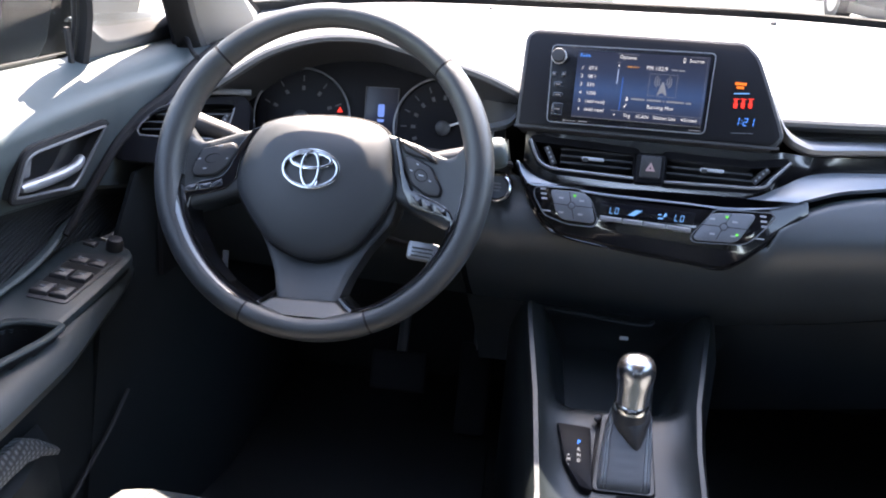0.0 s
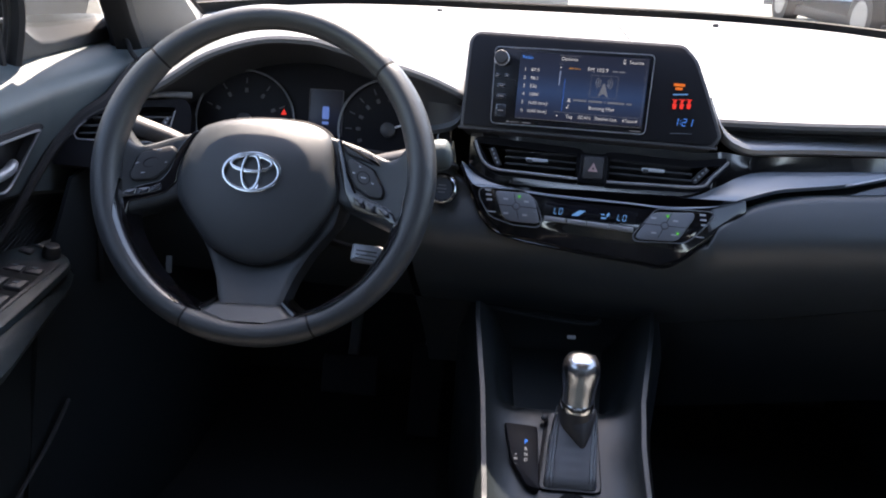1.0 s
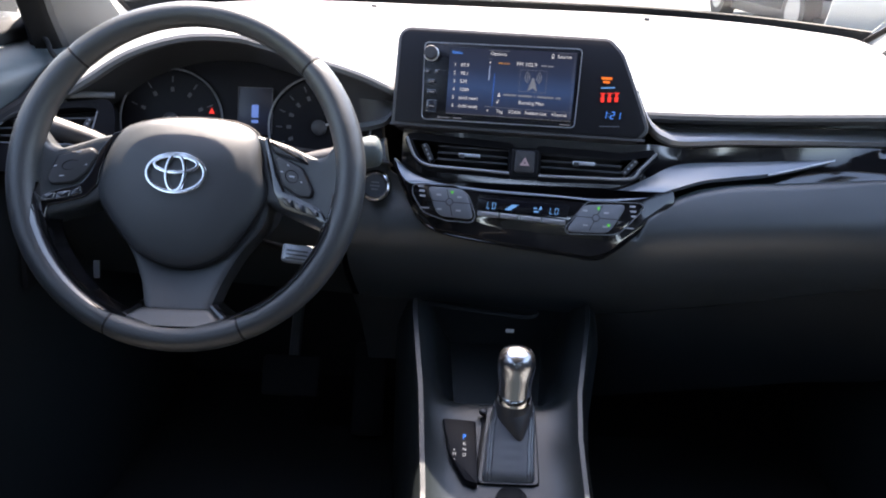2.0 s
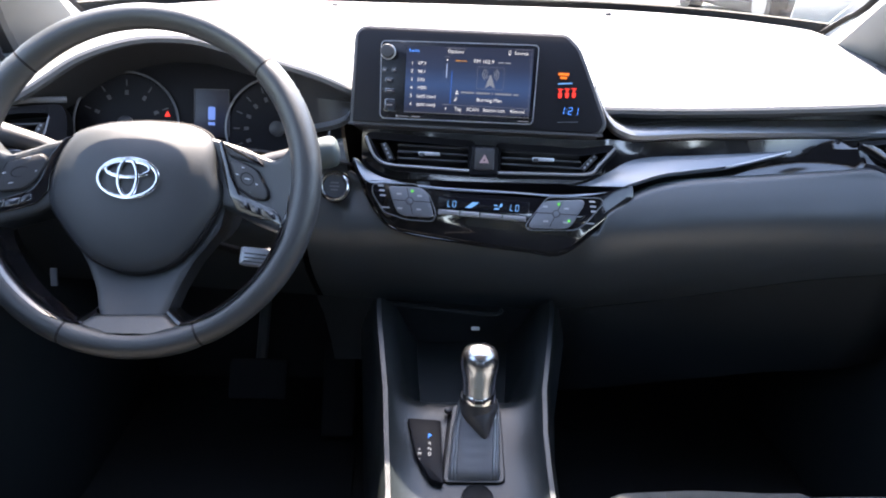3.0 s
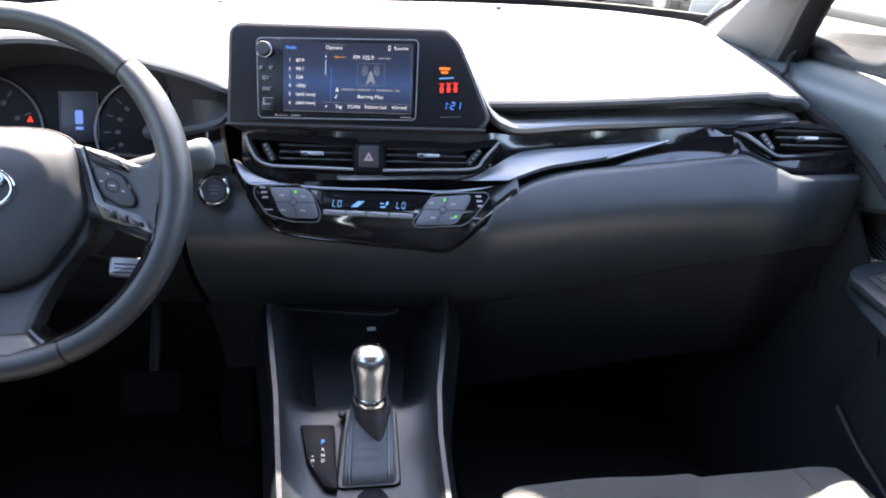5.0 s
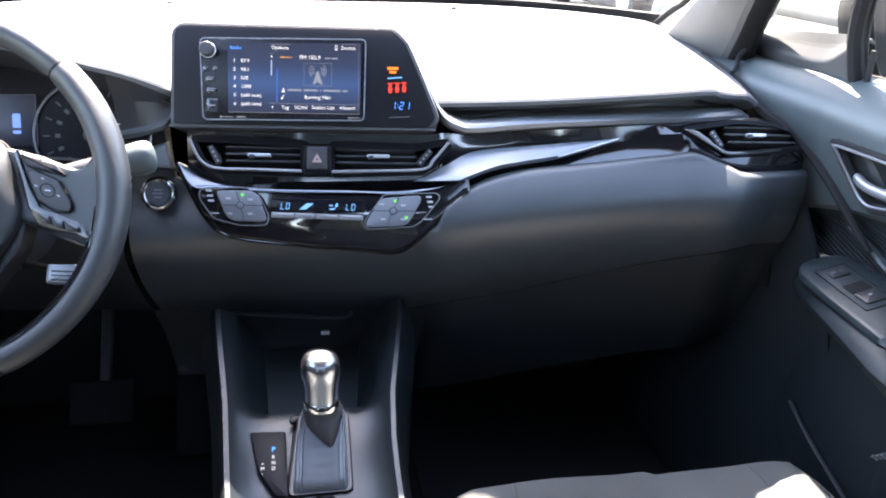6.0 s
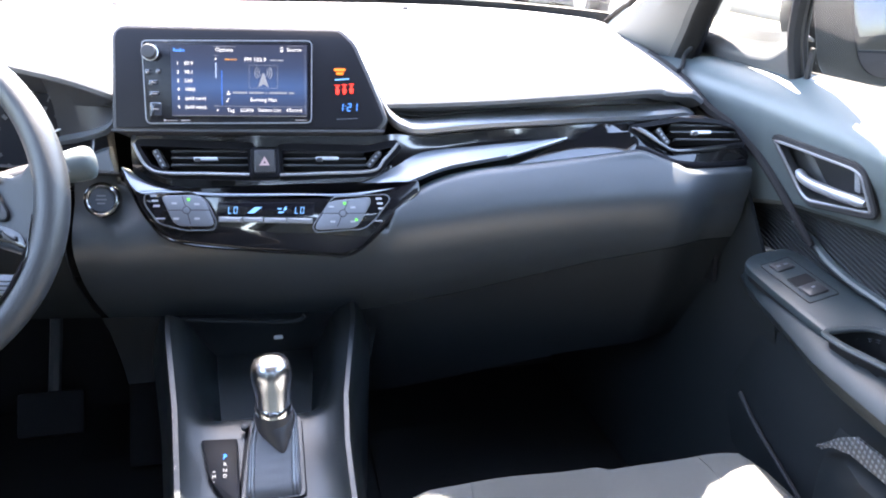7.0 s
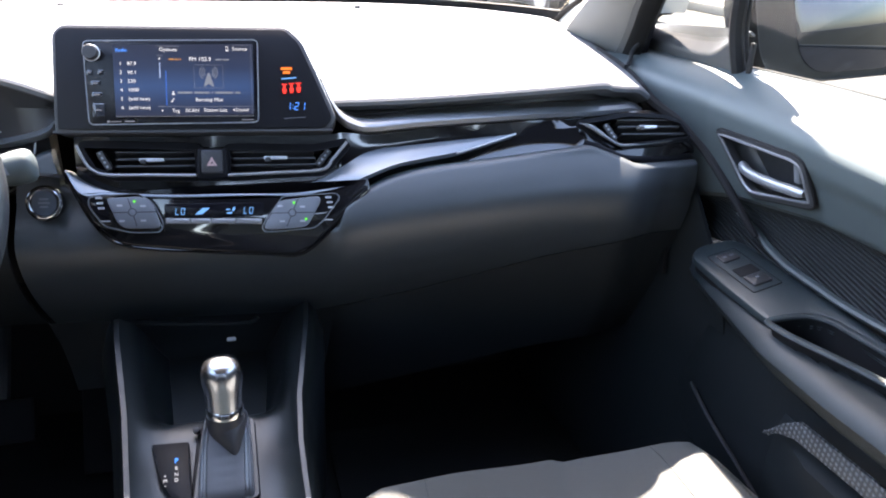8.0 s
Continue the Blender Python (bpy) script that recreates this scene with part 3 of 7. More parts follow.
def top_rows(edge, n=10, crown=0.012):
    """The dash top from its rear edge forward to the foot of the windscreen."""
    rows = []
    for k in range(n):
        f = k / (n - 1)
        row = []
        for q in edge:
            yb = ws_base(max(-0.655, min(0.655, q.x)))
            row.append(Vector((q.x * (1 + 0.06 * f), q.y + (yb - q.y) * f, q.z + (1.040 - q.z) * f ** 0.8 + crown * math.sin(math.pi * f))))
        rows.append(row)
    return rows


def rolled(edge, back, drop, r=0.006):
    """A rounded rear edge: the skin turns down and runs in again below."""
    rows = []
    for a, up_, fwd in ((0.0, 0.0, 0.0), (0.0, -0.35, -0.25), (0, -0.8, -0.2), (0, -1.0, 0.4)):
        rows.append([q + Vector((0, fwd * r, up_ * r - 0)) for q in edge])
    rows.append([q + Vector((0, back, -drop)) for q in edge])
    return rows


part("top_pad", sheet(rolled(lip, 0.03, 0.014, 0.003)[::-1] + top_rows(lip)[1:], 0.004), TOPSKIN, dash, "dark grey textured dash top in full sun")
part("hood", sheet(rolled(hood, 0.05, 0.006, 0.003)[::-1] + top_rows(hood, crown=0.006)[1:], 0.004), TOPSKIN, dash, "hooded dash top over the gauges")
# middle of the top, behind the screen
mid_edge = [hood[-1].lerp(lip[0], k / 11) + Vector((0, 0.06 * math.sin(math.pi * k / 11), 0.03 * math.sin(math.pi * k / 11))) for k in range(12)]
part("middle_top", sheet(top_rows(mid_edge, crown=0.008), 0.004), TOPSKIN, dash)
# thread along the sewn rear edge
part("edge_thread", tube([q + Vector((0, 0.006, 0.0016)) for q in lip[:-4]], 0.0011, n=5), STITCH, dash, "pale sewn thread along the dash edge")
LEFT_LEDGE = [(-0.2300, 0.0240, -0.024), (-0.1982, 0.0294, -0.016), (-0.1785, 0.0340, -0.011), (-0.1690, 0.0385, -0.010), (-0.1632, 0.0450, -0.010), (-0.1605, 0.0540, -0.010), (-0.1600, 0.0700, -0.012)]
ll = spline([fv(*q) for q in LEFT_LEDGE], 36)
hood_ends = [(q, Vector((q.x, float(np.interp(q.x, [p_.x for p_ in hood], [p_.y for p_ in hood])), float(np.interp(q.x, [p_.x for p_ in hood], [p_.z for p_ in hood])))) if q.x < hood[-1].x else hood[-1].lerp(q, 0.3)) for q in ll]
part("hood_side", sheet([[b + Vector((0, 0.004, -0.006)) for _, b in hood_ends], [a.lerp(b, 0.5) + Vector((0, 0.020, 0)) for a, b in hood_ends], [a + Vector((0, 0.012, 0.003)) for a, _ in hood_ends]], 0.002), HARD, dash, "dark side of the gauge hood beside the screen")
part("hood_ledge", sheet([[a + Vector((0, 0.014, 0.004)) for a in ll], [a + Vector((0, 0.004, 0.0022)) for a in ll], [a for a in ll], [a + Vector((0, 0.004, -0.005)) for a in ll], [a + Vector((0, 0.014, -0.009)) for a in ll]], 0.002), DARKMETAL, dash, "satin grey ledge curving up to the screen")
# speaker or sensor buttons on the top
for x, y in ((-0.235, 0.80), (0.30, 0.78)):
    part("sensor", lathe([(0.006, -0.002), (0.006, 0.003), (0.004, 0.005)], pose(x, y, 1.047), 12), HARD, dash)

# dark hollow under the edge, and the ledge below it
LEDGE = [(0.1470, 0.0950, -0.010), (0.1590, 0.0680, -0.009), (0.1690, 0.0530, -0.009), (0.1840, 0.0440, -0.010), (0.2074, 0.0405, -0.012), (0.2788, 0.0481, -0.018), (0.4265, 0.0587, -0.030), (0.5038, 0.0644, -0.046), (0.5400, 0.0694, -0.064), (0.5772, 0.0745, -0.084), (0.597, 0.072, -0.104)]
led = spline([fv(*q) for q in LEDGE], 60)
lip_xs = [p_.x for p_ in lip]
lip_at = [Vector((q.x, float(np.interp(q.x, lip_xs, [p_.y for p_ in lip])), float(np.interp(q.x, lip_xs, [p_.z for p_ in lip])))) for q in led]
hollow = [[q + Vector((0, 0.03, -0.016)) for q in lip_at], [a.lerp(b, 0.5) + Vector((0, 0.05, 0)) for a, b in zip(lip_at, led)], [q + Vector((0, 0.045, 0.006)) for q in led]]
part("hollow", sheet(hollow, 0.003), HARD, dash, "dark hollow under the dash edge")
ledge_rows = [[q + Vector((0, 0.046, 0.004)) for q in led], [q + Vector((0, 0.012, 0.006)) for q in led], [q + Vector((0, 0.004, 0.0045)) for q in led], [q for q in led], [q + Vector((0, 0.002, -0.006)) for q in led], [q + Vector((0, 0.012, -0.011)) for q in led]]
part("ledge", sheet(ledge_rows, 0.003), DARKMETAL, dash, "satin grey ledge running from the screen to the door")

# black glossy fascia behind vents and along the passenger side
VTOP = [(-0.20, 0.034), (0.12, 0.034), (0.17, 0.036), (0.2074, 0.034), (0.2788, 0.041), (0.4265, 0.052), (0.5038, 0.058), (0.5720, 0.0655), (0.597, 0.0610), (0.616, 0.0490), (0.632, 0.0300), (0.66, 0.0050)]
PTOP = [(-0.66, -0.075), (-0.42, -0.07), (-0.24, -0.01), (-0.165, 0.02), (-0.145, -0.03), (0.1380, -0.0800), (0.1640, -0.0600), (0.1870, -0.0410), (0.2085, -0.0270), (0.2365, -0.0155), (0.2800, -0.0065), (0.3501, 0.0013), (0.4603, 0.0147), (0.4905, 0.0173), (0.5294, 0.0014), (0.5538, -0.0068), (0.66, 0.0008)]
PW = [(-0.66, -0.06), (-0.30, -0.04), (-0.165, -0.030), (0.10, -0.034), (0.1618, -0.020), (0.2002, -0.018), (0.2425, -0.020), (0.35, -0.023), (0.4603, -0.024), (0.4905, -0.022), (0.5294, -0.020), (0.5538, -0.023), (0.62, -0.040), (0.66, -0.056)]


def smooth_table(table, n, u0, u1):
    pts = [q for q in spline([(a, b) for a, b in table], 400)]
    xs_, ys_ = [q[0] for q in pts], [q[1] for q in pts]
    return [(u, float(np.interp(u, xs_, ys_))) for u in [u0 + (u1 - u0) * i / (n - 1) for i in range(n)]]


VENT_L = [(-0.1385, 0.0212), (-0.1064, 0.0205), (-0.0055, 0.0170), (-0.0045, -0.0150), (-0.1030, -0.0132), (-0.1225, -0.0065)]
VENT_R = [(0.0310, 0.0165), (0.1378, 0.0145), (0.1745, 0.0222), (0.1570, 0.0024), (0.1440, -0.0105), (0.0325, -0.0155)]
VENT_E = [(0.4762, 0.0456), (0.545, 0.0565), (0.592, 0.0535), (0.6162, 0.0470), (0.6300, 0.0260), (0.5351, 0.0150)]
CUTS = [inset(rounded(q, 0.004, 4), -0.002) for q in (VENT_L, VENT_R, VENT_E)]
FI = FM.inverted()
n = 230
vt, pt, pw = smooth_table(VTOP, n, -0.148, 0.645), smooth_table(PTOP, n, -0.148, 0.645), smooth_table(PW, n, -0.148, 0.645)
rows = []
for f in [k / 24 for k in range(25)]:
    row = []
    for (u, a), (_, b), (_, w) in zip(vt, pt, pw):
        b = b if u > 0.165 else -0.11
        w1 = w if u > 0.165 else -0.03
        row.append(fv(u, a + (b - 0.004 - a) * f, (w1 - 0.010) * f + (-0.030 - 0.045 * max(0, u - 0.2)) * (1 - f) - 0.004 * math.sin(math.pi * f) + 0.014 * min(1.0, f * 3) * max(0.0, min(1.0, (u - 0.40) / 0.075)) ** 2 * (1 - 0.6 * f)))
    rows.append(row)
part("fascia", sheet(rows, 0.0015, hole=lambda q: any(inside((FI @ q)[:2], c) for c in CUTS)), GLOSS, dash, "piano-black glossy dash fascia")

# the glossy shelf that rises under the vents and runs out to a point
BACK = [(-0.1535, -0.0070, -0.014), (-0.1400, -0.0186), (-0.1275, -0.0255), (-0.1065, -0.0324), (-0.0753, -0.0361), (-0.0239, -0.0377), (0.0642, -0.0355), (0.1110, -0.0306), (0.1439, -0.0213), (0.1697, -0.0067), (0.2082, 0.0135), (0.2795, 0.0218), (0.3893, 0.0329)]
FRONT = [(-0.1535, -0.0090, -0.012), (-0.1400, -0.0300, -0.003), (-0.1275, -0.0385, 0.0), (-0.1065, -0.0375, 0.0), (-0.0753, -0.0395, 0.0), (-0.0239, -0.0422, 0.0), (0.0642, -0.0412, 0.0), (0.1110, -0.0425, 0.0), (0.1439, -0.0380, 0.0), (0.1697, -0.0322, -0.001), (0.2000, -0.0192, -0.003), (0.2350, -0.0060, -0.008), (0.2700, 0.0012, -0.012), (0.3200, 0.0110, -0.017), (0.3893, 0.0325, -0.0275)]
# the shelf leans back by thirty degrees from the face, so that it looks up at the sky
fu, fq, fw = [q[0] for q in FRONT], [q[1] for q in FRONT], [q[2] for q in FRONT]
BACK = [(q[0], q[1], float(np.interp(q[0], fu, fw)) - 0.72 * max(0.001, q[1] - float(np.interp(q[0], fu, fq)))) for q in BACK]
bk, ft = spline([fv(*q) for q in BACK], 90), spline([fv(*q) for q in FRONT], 90)
inward = FM.to_3x3() @ Vector((0, 0, -1))
rows = [[q + inward * 0.03 for q in bk], bk] + [[a.lerp(b, f) + Vector((0, 0, 0.0007 * math.sin(math.pi * f))) for a, b in zip(bk, ft)] for f in (0.25, 0.5, 0.75)] + [ft] + [[q + Vector((0, 0.004, -0.006)) for q in ft]]
part("gloss_shelf", sheet(rows, 0.002), DARKCHROME, dash, "glossy dark silver shelf of the fascia")
part("accent_line", tube(spline([fv(0.3125, 0.0075, -0.0155), fv(0.345, 0.0175, -0.020), fv(0.392, 0.0325, -0.026)], 12), 0.0012, n=6), SATIN, dash, "thin satin silver line")

# padded knee bolster, the whole width, and the glove box below it
n = 130
pt, pw = smooth_table(PTOP, n, -0.655, 0.645), smooth_table(PW, n, -0.655, 0.645)
SEAM = [(-0.66, -0.20), (0.12, -0.20), (0.2732, -0.172), (0.4473, -0.128), (0.60, -0.10), (0.66, -0.095)]


CREST = smooth_table([(-0.70, -0.075), (-0.42, -0.062), (-0.15, -0.046), (0.10, -0.036), (0.30, -0.010), (0.48, 0.006), (0.70, 0.006)], 60, -0.66, 0.66)


def bulge(u, a, v):
    """How far the bolster stands out at height v, under an upper edge at a."""
    d, e = a - v, max(0.0, lerp(CREST, u) - v)
    turn = 0.024 * max(0.0, min(1.0, (u - 0.542) / 0.05)) ** 1.5 * min(1.0, max(0.0, d - 0.010) / 0.04)
    return 0.009 * min(1.0, d / 0.007) ** 0.5 - turn + 0.013 * math.sin(min(1.0, e / 0.055) * math.pi / 2) - 10.0 * max(0.0, e - 0.037) ** 2


rows = []
for k in range(29):
    f = (k / 28) ** 1.5
    row = []
    for (u, a), (_, w) in zip(pt, pw):
        b = lerp(SEAM, u)
        v = a + (b - a) * f
        row.append(fv(u, v, w + bulge(u, a, v) - (0.006 if k == 0 else 0)))
    rows.append(row)
bolster_foot = [q.copy() for q in rows[-1]]
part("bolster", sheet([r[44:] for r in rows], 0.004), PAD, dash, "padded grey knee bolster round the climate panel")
# same bolster behind the wheel, coloured darker to stand for the hood's shade
part("bolster_shaded_end", sheet([r[:44] for r in rows], 0.004), DARKPLASTIC, dash, "bolster end below the steering wheel, hood's shade put into its colour")
rows = []
for k in range(12):
    f = k / 11
    row = []
    for (u, a), (_, w) in zip(pt[72:], pw[72:]):
        b = lerp(SEAM, u)
        v = b - 0.0008 - 0.15 * f
        row.append(fv(u, v, w + bulge(u, a, b) - 0.001 - 0.12 * f - 0.03 * f * f))
    rows.append(row)
# darker plastic here carries the fall-off of light below the bolster
part("glove_box_door", sheet(rows, 0.006), DARKPLASTIC, dash, "glove box door below the bolster, shade put into its dark colour")
# underside of the dash towards the firewall, black in place of the shade there
low = [[Vector((x, 0.235, 0.752)) for x in xs], [Vector((x, 0.27, 0.740)) for x in xs], [Vector((x, 0.42, 0.72)) for x in xs], [Vector((x, 0.60, 0.74)) for x in xs]]
part("underside", sheet(low, 0.006), RUBBER, dash)
# end caps
for s in (1, -1):
    cap = [[Vector((s * 0.628, y, z)) for y, z in ((0.62, 0.74), (0.64, 0.9), (0.62, 1.03))], [Vector((s * 0.635, y, z)) for y, z in ((0.35, 0.72), (0.35, 0.88), (0.38, 1.02))], [Vector((s * 0.632, y, z)) for y, z in ((0.12, 0.74), (0.14, 0.86), (0.25, 0.965))]]
    part("end_cap", sheet(cap, 0.006), RUBBER, dash)
    gap = spline([(s * 0.612, 0.36, 1.022), (s * 0.620, 0.275, 1.004), (s * 0.632, 0.205, 0.972), (s * 0.645, 0.160, 0.958), (s * 0.656, 0.118, 0.9375), (s * 0.661, 0.080, 0.914), (s * 0.668, 0.026, 0.874), (s * 0.675, -0.007, 0.846)], 24)
    part("end_seal", tube(gap, [0.0085] * 8 + [0.0085 - 0.0003 * i for i in range(16)], n=8), RUBBER, dash, "black rubber gap trim between dash and door")
# vertical strip of the lower centre, darkened as if shaded, a small tray and a grey mark
foot = [q for q in bolster_foot if -0.22 < q.x < 0.17]
wall_rows = [foot]
for f in (0.15, 0.35, 0.6, 0.8, 1.0):
    wall_rows.append([Vector((q.x * (1 - 0.12 * f), q.y + (0.215 - q.y) * f + 0.012 * math.sin(math.pi * f), q.z + (0.60 - q.z) * f)) for q in foot])
part("centre_wall", sheet(wall_rows, 0.004), DARKPLASTIC, dash, "wall between climate panel and console, shade put into its colour")
part("tray_lip", tube(spline([(-0.105, 0.190, 0.707), (-0.034, 0.187, 0.700), (0.040, 0.187, 0.693), (0.056, 0.189, 0.700)], 16), 0.0035, n=8), DARKPLASTIC, dash)
# two added bars that draw the faint pale bands at the pocket's back
for z, y in ((0.617, 0.197), (0.598, 0.191)):
    part("pale_band", tube([(-0.082, y, z + 0.003), (-0.05, y - 0.001, z + 0.001), (0.02, y - 0.001, z - 0.003)], 0.0046, n=8), SOFT, dash)
part("mark", slab(rect(-0.006, 0.006, -0.0025, 0.0025, 0.001), -0.001, 0.001, pose(0.0190, 0.1985, 0.664, 70, 0, 0), 0), SATIN, dash, "small grey socket mark")

# ---- gauges ----
clus = thing("instrument_cluster", CM.translation + Vector((0, 0.02, -0.08)), "instrument cluster with two round dials in a dark hooded binnacle", "instrument cluster")
part("back_panel", slab(rounded([(-0.20, -0.10), (0.20, -0.10), (0.19, 0.03), (0.10, 0.07), (-0.08, 0.085), (-0.18, 0.03)], 0.03), -0.05, -0.002, CM), PANELBLACK, clus, "black dial face")
hood_in = [[q + Vector((0, 0.012, -0.006)) for q in hood], [CM @ Vector((h[0] * 0.97, h[1] - 0.012, 0.02)) for h in spline(HOOD, 44)], [CM @ Vector((h[0] * 0.95, h[1] - 0.016, -0.012)) for h in spline(HOOD, 44)]]
part("shroud", sheet(hood_in, 0.003), HARD, clus, "dark shroud round the dials")
low_shroud = [[CM @ Vector((u, -0.062 - 0.02 * abs(u) / 0.2, w)) for u in [-0.21 + 0.42 * i / 20 for i in range(21)]] for w in (-0.02, 0.03, 0.075)]
part("lower_shroud", sheet(low_shroud, 0.003), HARD, clus)
for cu, cv, marks, needle in ((-0.084, -0.038, 9, 215), (0.112, -0.040, 13, 205)):
    dial = part("dial", slab(disc(cu, cv, 0.064, 48), -0.004, 0.000, CM, 0), PANELBLACK, clus, "round black dial")
    part("rim", tube([CM @ Vector((cu + 0.0675 * math.cos(a), cv + 0.0675 * math.sin(a), 0.003)) for a in [i * math.tau / 64 for i in range(64)]], 0.0015, True, 6), DARKMETAL, dial, "thin silver ring round the dial")
    for i in range(marks):
        m = CM @ pose(cu, cv, 0, 0, 0, 225 - 270 * i / (marks - 1))
        part("scale_mark", bar(0.050, 0.058, -0.0008, 0.0008, 0.001, m), LIT_DIM, dial, "pale scale mark")
        part("scale_number", bar(0.038, 0.044, -0.0022, 0.0022, 0.001, m), LIT_DIM, dial, "pale number shown as a bar")
    part("needle", slab([(-0.008, -0.0016), (0.052, -0.0005), (0.052, 0.0005), (-0.008, 0.0016)], 0.004, 0.006, CM @ pose(cu, cv, 0, 0, 0, needle if cu < 0 else 22), 0), WHITE_PRINT, dial, "white needle")
    part("hub", lathe([(0.010, 0.0), (0.010, 0.007), (0.007, 0.009)], CM @ pose(cu, cv, 0.002), 20), HARD, dial)
part("warning_light", slab([(-0.035, -0.027), (-0.0275, -0.027), (-0.0312, -0.0195)], 0.001, 0.002, CM, 0), LIT_RED, clus, "small red warning light")
info = part("info_display", slab(rect(0.003, 0.049, -0.052, 0.010, 0.002), -0.003, 0.001, CM, 0.0005), INFOGLOW, clus, "small lit blue information display")
bm = bar(0.003, 0.049, 0.009, 0.010, 0.002, CM)
bar(0.003, 0.004, -0.05, 0.010, 0.002, CM, bm)
bar(0.048, 0.049, -0.05, 0.010, 0.002, CM, bm)
part("outline", bm, LIT_DIM, info)
part("car_symbol", slab(rect(0.0215, 0.0305, -0.030, -0.013, 0.002), 0.001, 0.0022, CM, 0, slab(rect(0.0215, 0.0305, -0.037, -0.033, 0.001), 0.001, 0.0022, CM, 0)), LIT_ICON, info, "pale blue outline of a car")

# ---- centre display ----
unit = thing("centre_display", FM @ Vector((0, 0.03, -0.06)), "tall black centre display with a lit radio screen and clock", "car display")
UNIT = rounded([(-0.1610, 0.033), (0.152, 0.0335), (0.1640, 0.0490), (0.1585, 0.0640), (0.1403, 0.1076), (0.1245, 0.1430), (0.1060, 0.1608), (-0.1500, 0.1608), (-0.1608, 0.150)], 0.008, 5)
part("housing", slab(UNIT, -0.060, -0.002, FM, 0.004), HARD, unit, "matt black housing with a slanted side")
part("face", slab(inset(UNIT, 0.005), -0.004, 0.0005, FM, 0.0008), PANELBLACK, unit, "smooth dark face plate")
ub = rounded([(-0.1208, 0.0425), (0.0715, 0.0446), (0.0730, 0.1432), (-0.1250, 0.1402)], 0.007)
radio = part("radio", slab(ub, 0.0004, 0.003, FM, 0.001), SCREENBLACK, unit, "black glass radio front")
o, i_ = ring_of(ub, 0.0010)
part("edge", frame_slab(o, i_, 0.001, 0.0036, FM), HANDLE, radio, "thin silver edge")
screen = part("screen", slab([(-0.0905, 0.0518), (0.0660, 0.0544), (0.0668, 0.1376), (-0.0918, 0.1348)], 0.0028, 0.0034, FM, 0), DISPLAY, radio, "lit dark blue screen")
knob = part("volume_knob", lathe([(0.0086, 0.0), (0.0086, 0.008), (0.0076, 0.0095), (0.003, 0.0098)], FM @ pose(-0.1150, 0.1256, 0.003), 28), HARD, radio, "round dark volume knob")
part("knob_ring", tube([FM @ Vector((-0.1150 + 0.0089 * math.cos(a), 0.1256 + 0.0089 * math.sin(a), 0.0040)) for a in [j * math.tau / 32 for j in range(32)]], 0.0007, True, 6), SATIN, knob)
for u, v, a, b in ((-0.1180, 0.1030, 0.0030, 0.0030), (-0.1060, 0.1036, 0.0030, 0.0028), (-0.1117, 0.0907, 0.0052, 0.0030), (-0.1103, 0.0776, 0.0060, 0.0030), (-0.1092, 0.0597, 0.0068, 0.0080)):
    key = part("key", slab(rect(u - a, u + a, v - b, v + b, 0.0012), 0.0028, 0.0042, FM, 0.0006), KEYGLOSS, radio)
    part("key_mark", bar(u - a * 0.5, u + a * 0.5, v - min(b, 0.003) * 0.22, v + min(b, 0.003) * 0.22, 0.0044, FM), LIT_SOFT, key)
part("small_print", bar(-0.0965, -0.0849, 0.0461, 0.0469, 0.0032, FM, bar(-0.1003, -0.0977, 0.0453, 0.0477, 0.0032, FM)), LIT_SOFT, radio)
part("small_print", bar(-0.0808, -0.0700, 0.0461, 0.0474, 0.0032, FM), LIT_SOFT, radio)
part("small_print", bar(0.0520, 0.0656, 0.0476, 0.0485, 0.0032, FM), LIT_SOFT, radio)
part("small_print", bar(-0.1000, -0.0950, 0.1385, 0.1395, 0.0032, FM), LIT_SOFT, radio)


SW = 0.0040
for text, u, v, size, lit, cen in (("Radio", -0.0821, 0.1289, 0.0058, LIT_BLUE, True), ("Options", -0.0300, 0.1300, 0.0062, LIT_WHITE, True), ("Source", 0.0515, 0.1314, 0.0062, LIT_WHITE, True), ("FM 102.9", 0.0060, 0.1190, 0.0068, LIT_WHITE, True), ("Burning Man", 0.0153, 0.0716, 0.0062, LIT_WHITE, True), ("Tag", -0.0232, 0.0588, 0.0060, LIT_WHITE, True), ("SCAN", -0.0045, 0.0590, 0.0060, LIT_WHITE, True), ("Station List", 0.0219, 0.0594, 0.0060, LIT_WHITE, True), ("Sound", 0.0525, 0.0596, 0.0060, LIT_WHITE, True)):
    part("lettering", words(text, u, v, SW, size, FM, cen), lit, screen)
for i, text in enumerate(("87.9", "98.1", "530", "1000", "(add new)", "(add new)")):
    v = 0.1135 - 0.0102 * i
    part("lettering", words(str(i + 1), -0.0836 + 0.0002 * i, v, SW, 0.0060, FM), LIT_WHITE, screen)
    part("lettering", words(text, -0.0762 + 0.0001 * i, v, SW, 0.0060, FM, False), LIT_WHITE, screen)
# the artist's line as plain bars
for u0, u1 in ((-0.0204, -0.0040), (-0.0015, 0.0155), (0.0180, 0.0195), (0.0220, 0.0425), (0.0450, 0.0510)):
    part("text_bar", bar(u0, u1, 0.0788, 0.0811, SW, FM), LIT_SOFT, screen, "plain pale bar of text")
for u0, u1 in ((0.0235, 0.0305), (0.0320, 0.0390)):
    part("text_bar", bar(u0, u1, 0.1178, 0.1195, SW, FM), LIT_SOFT, screen, "plain pale bar of text")
bm = bar(-0.0429, -0.0169, 0.1338, 0.1342, SW - 0.0003, FM)
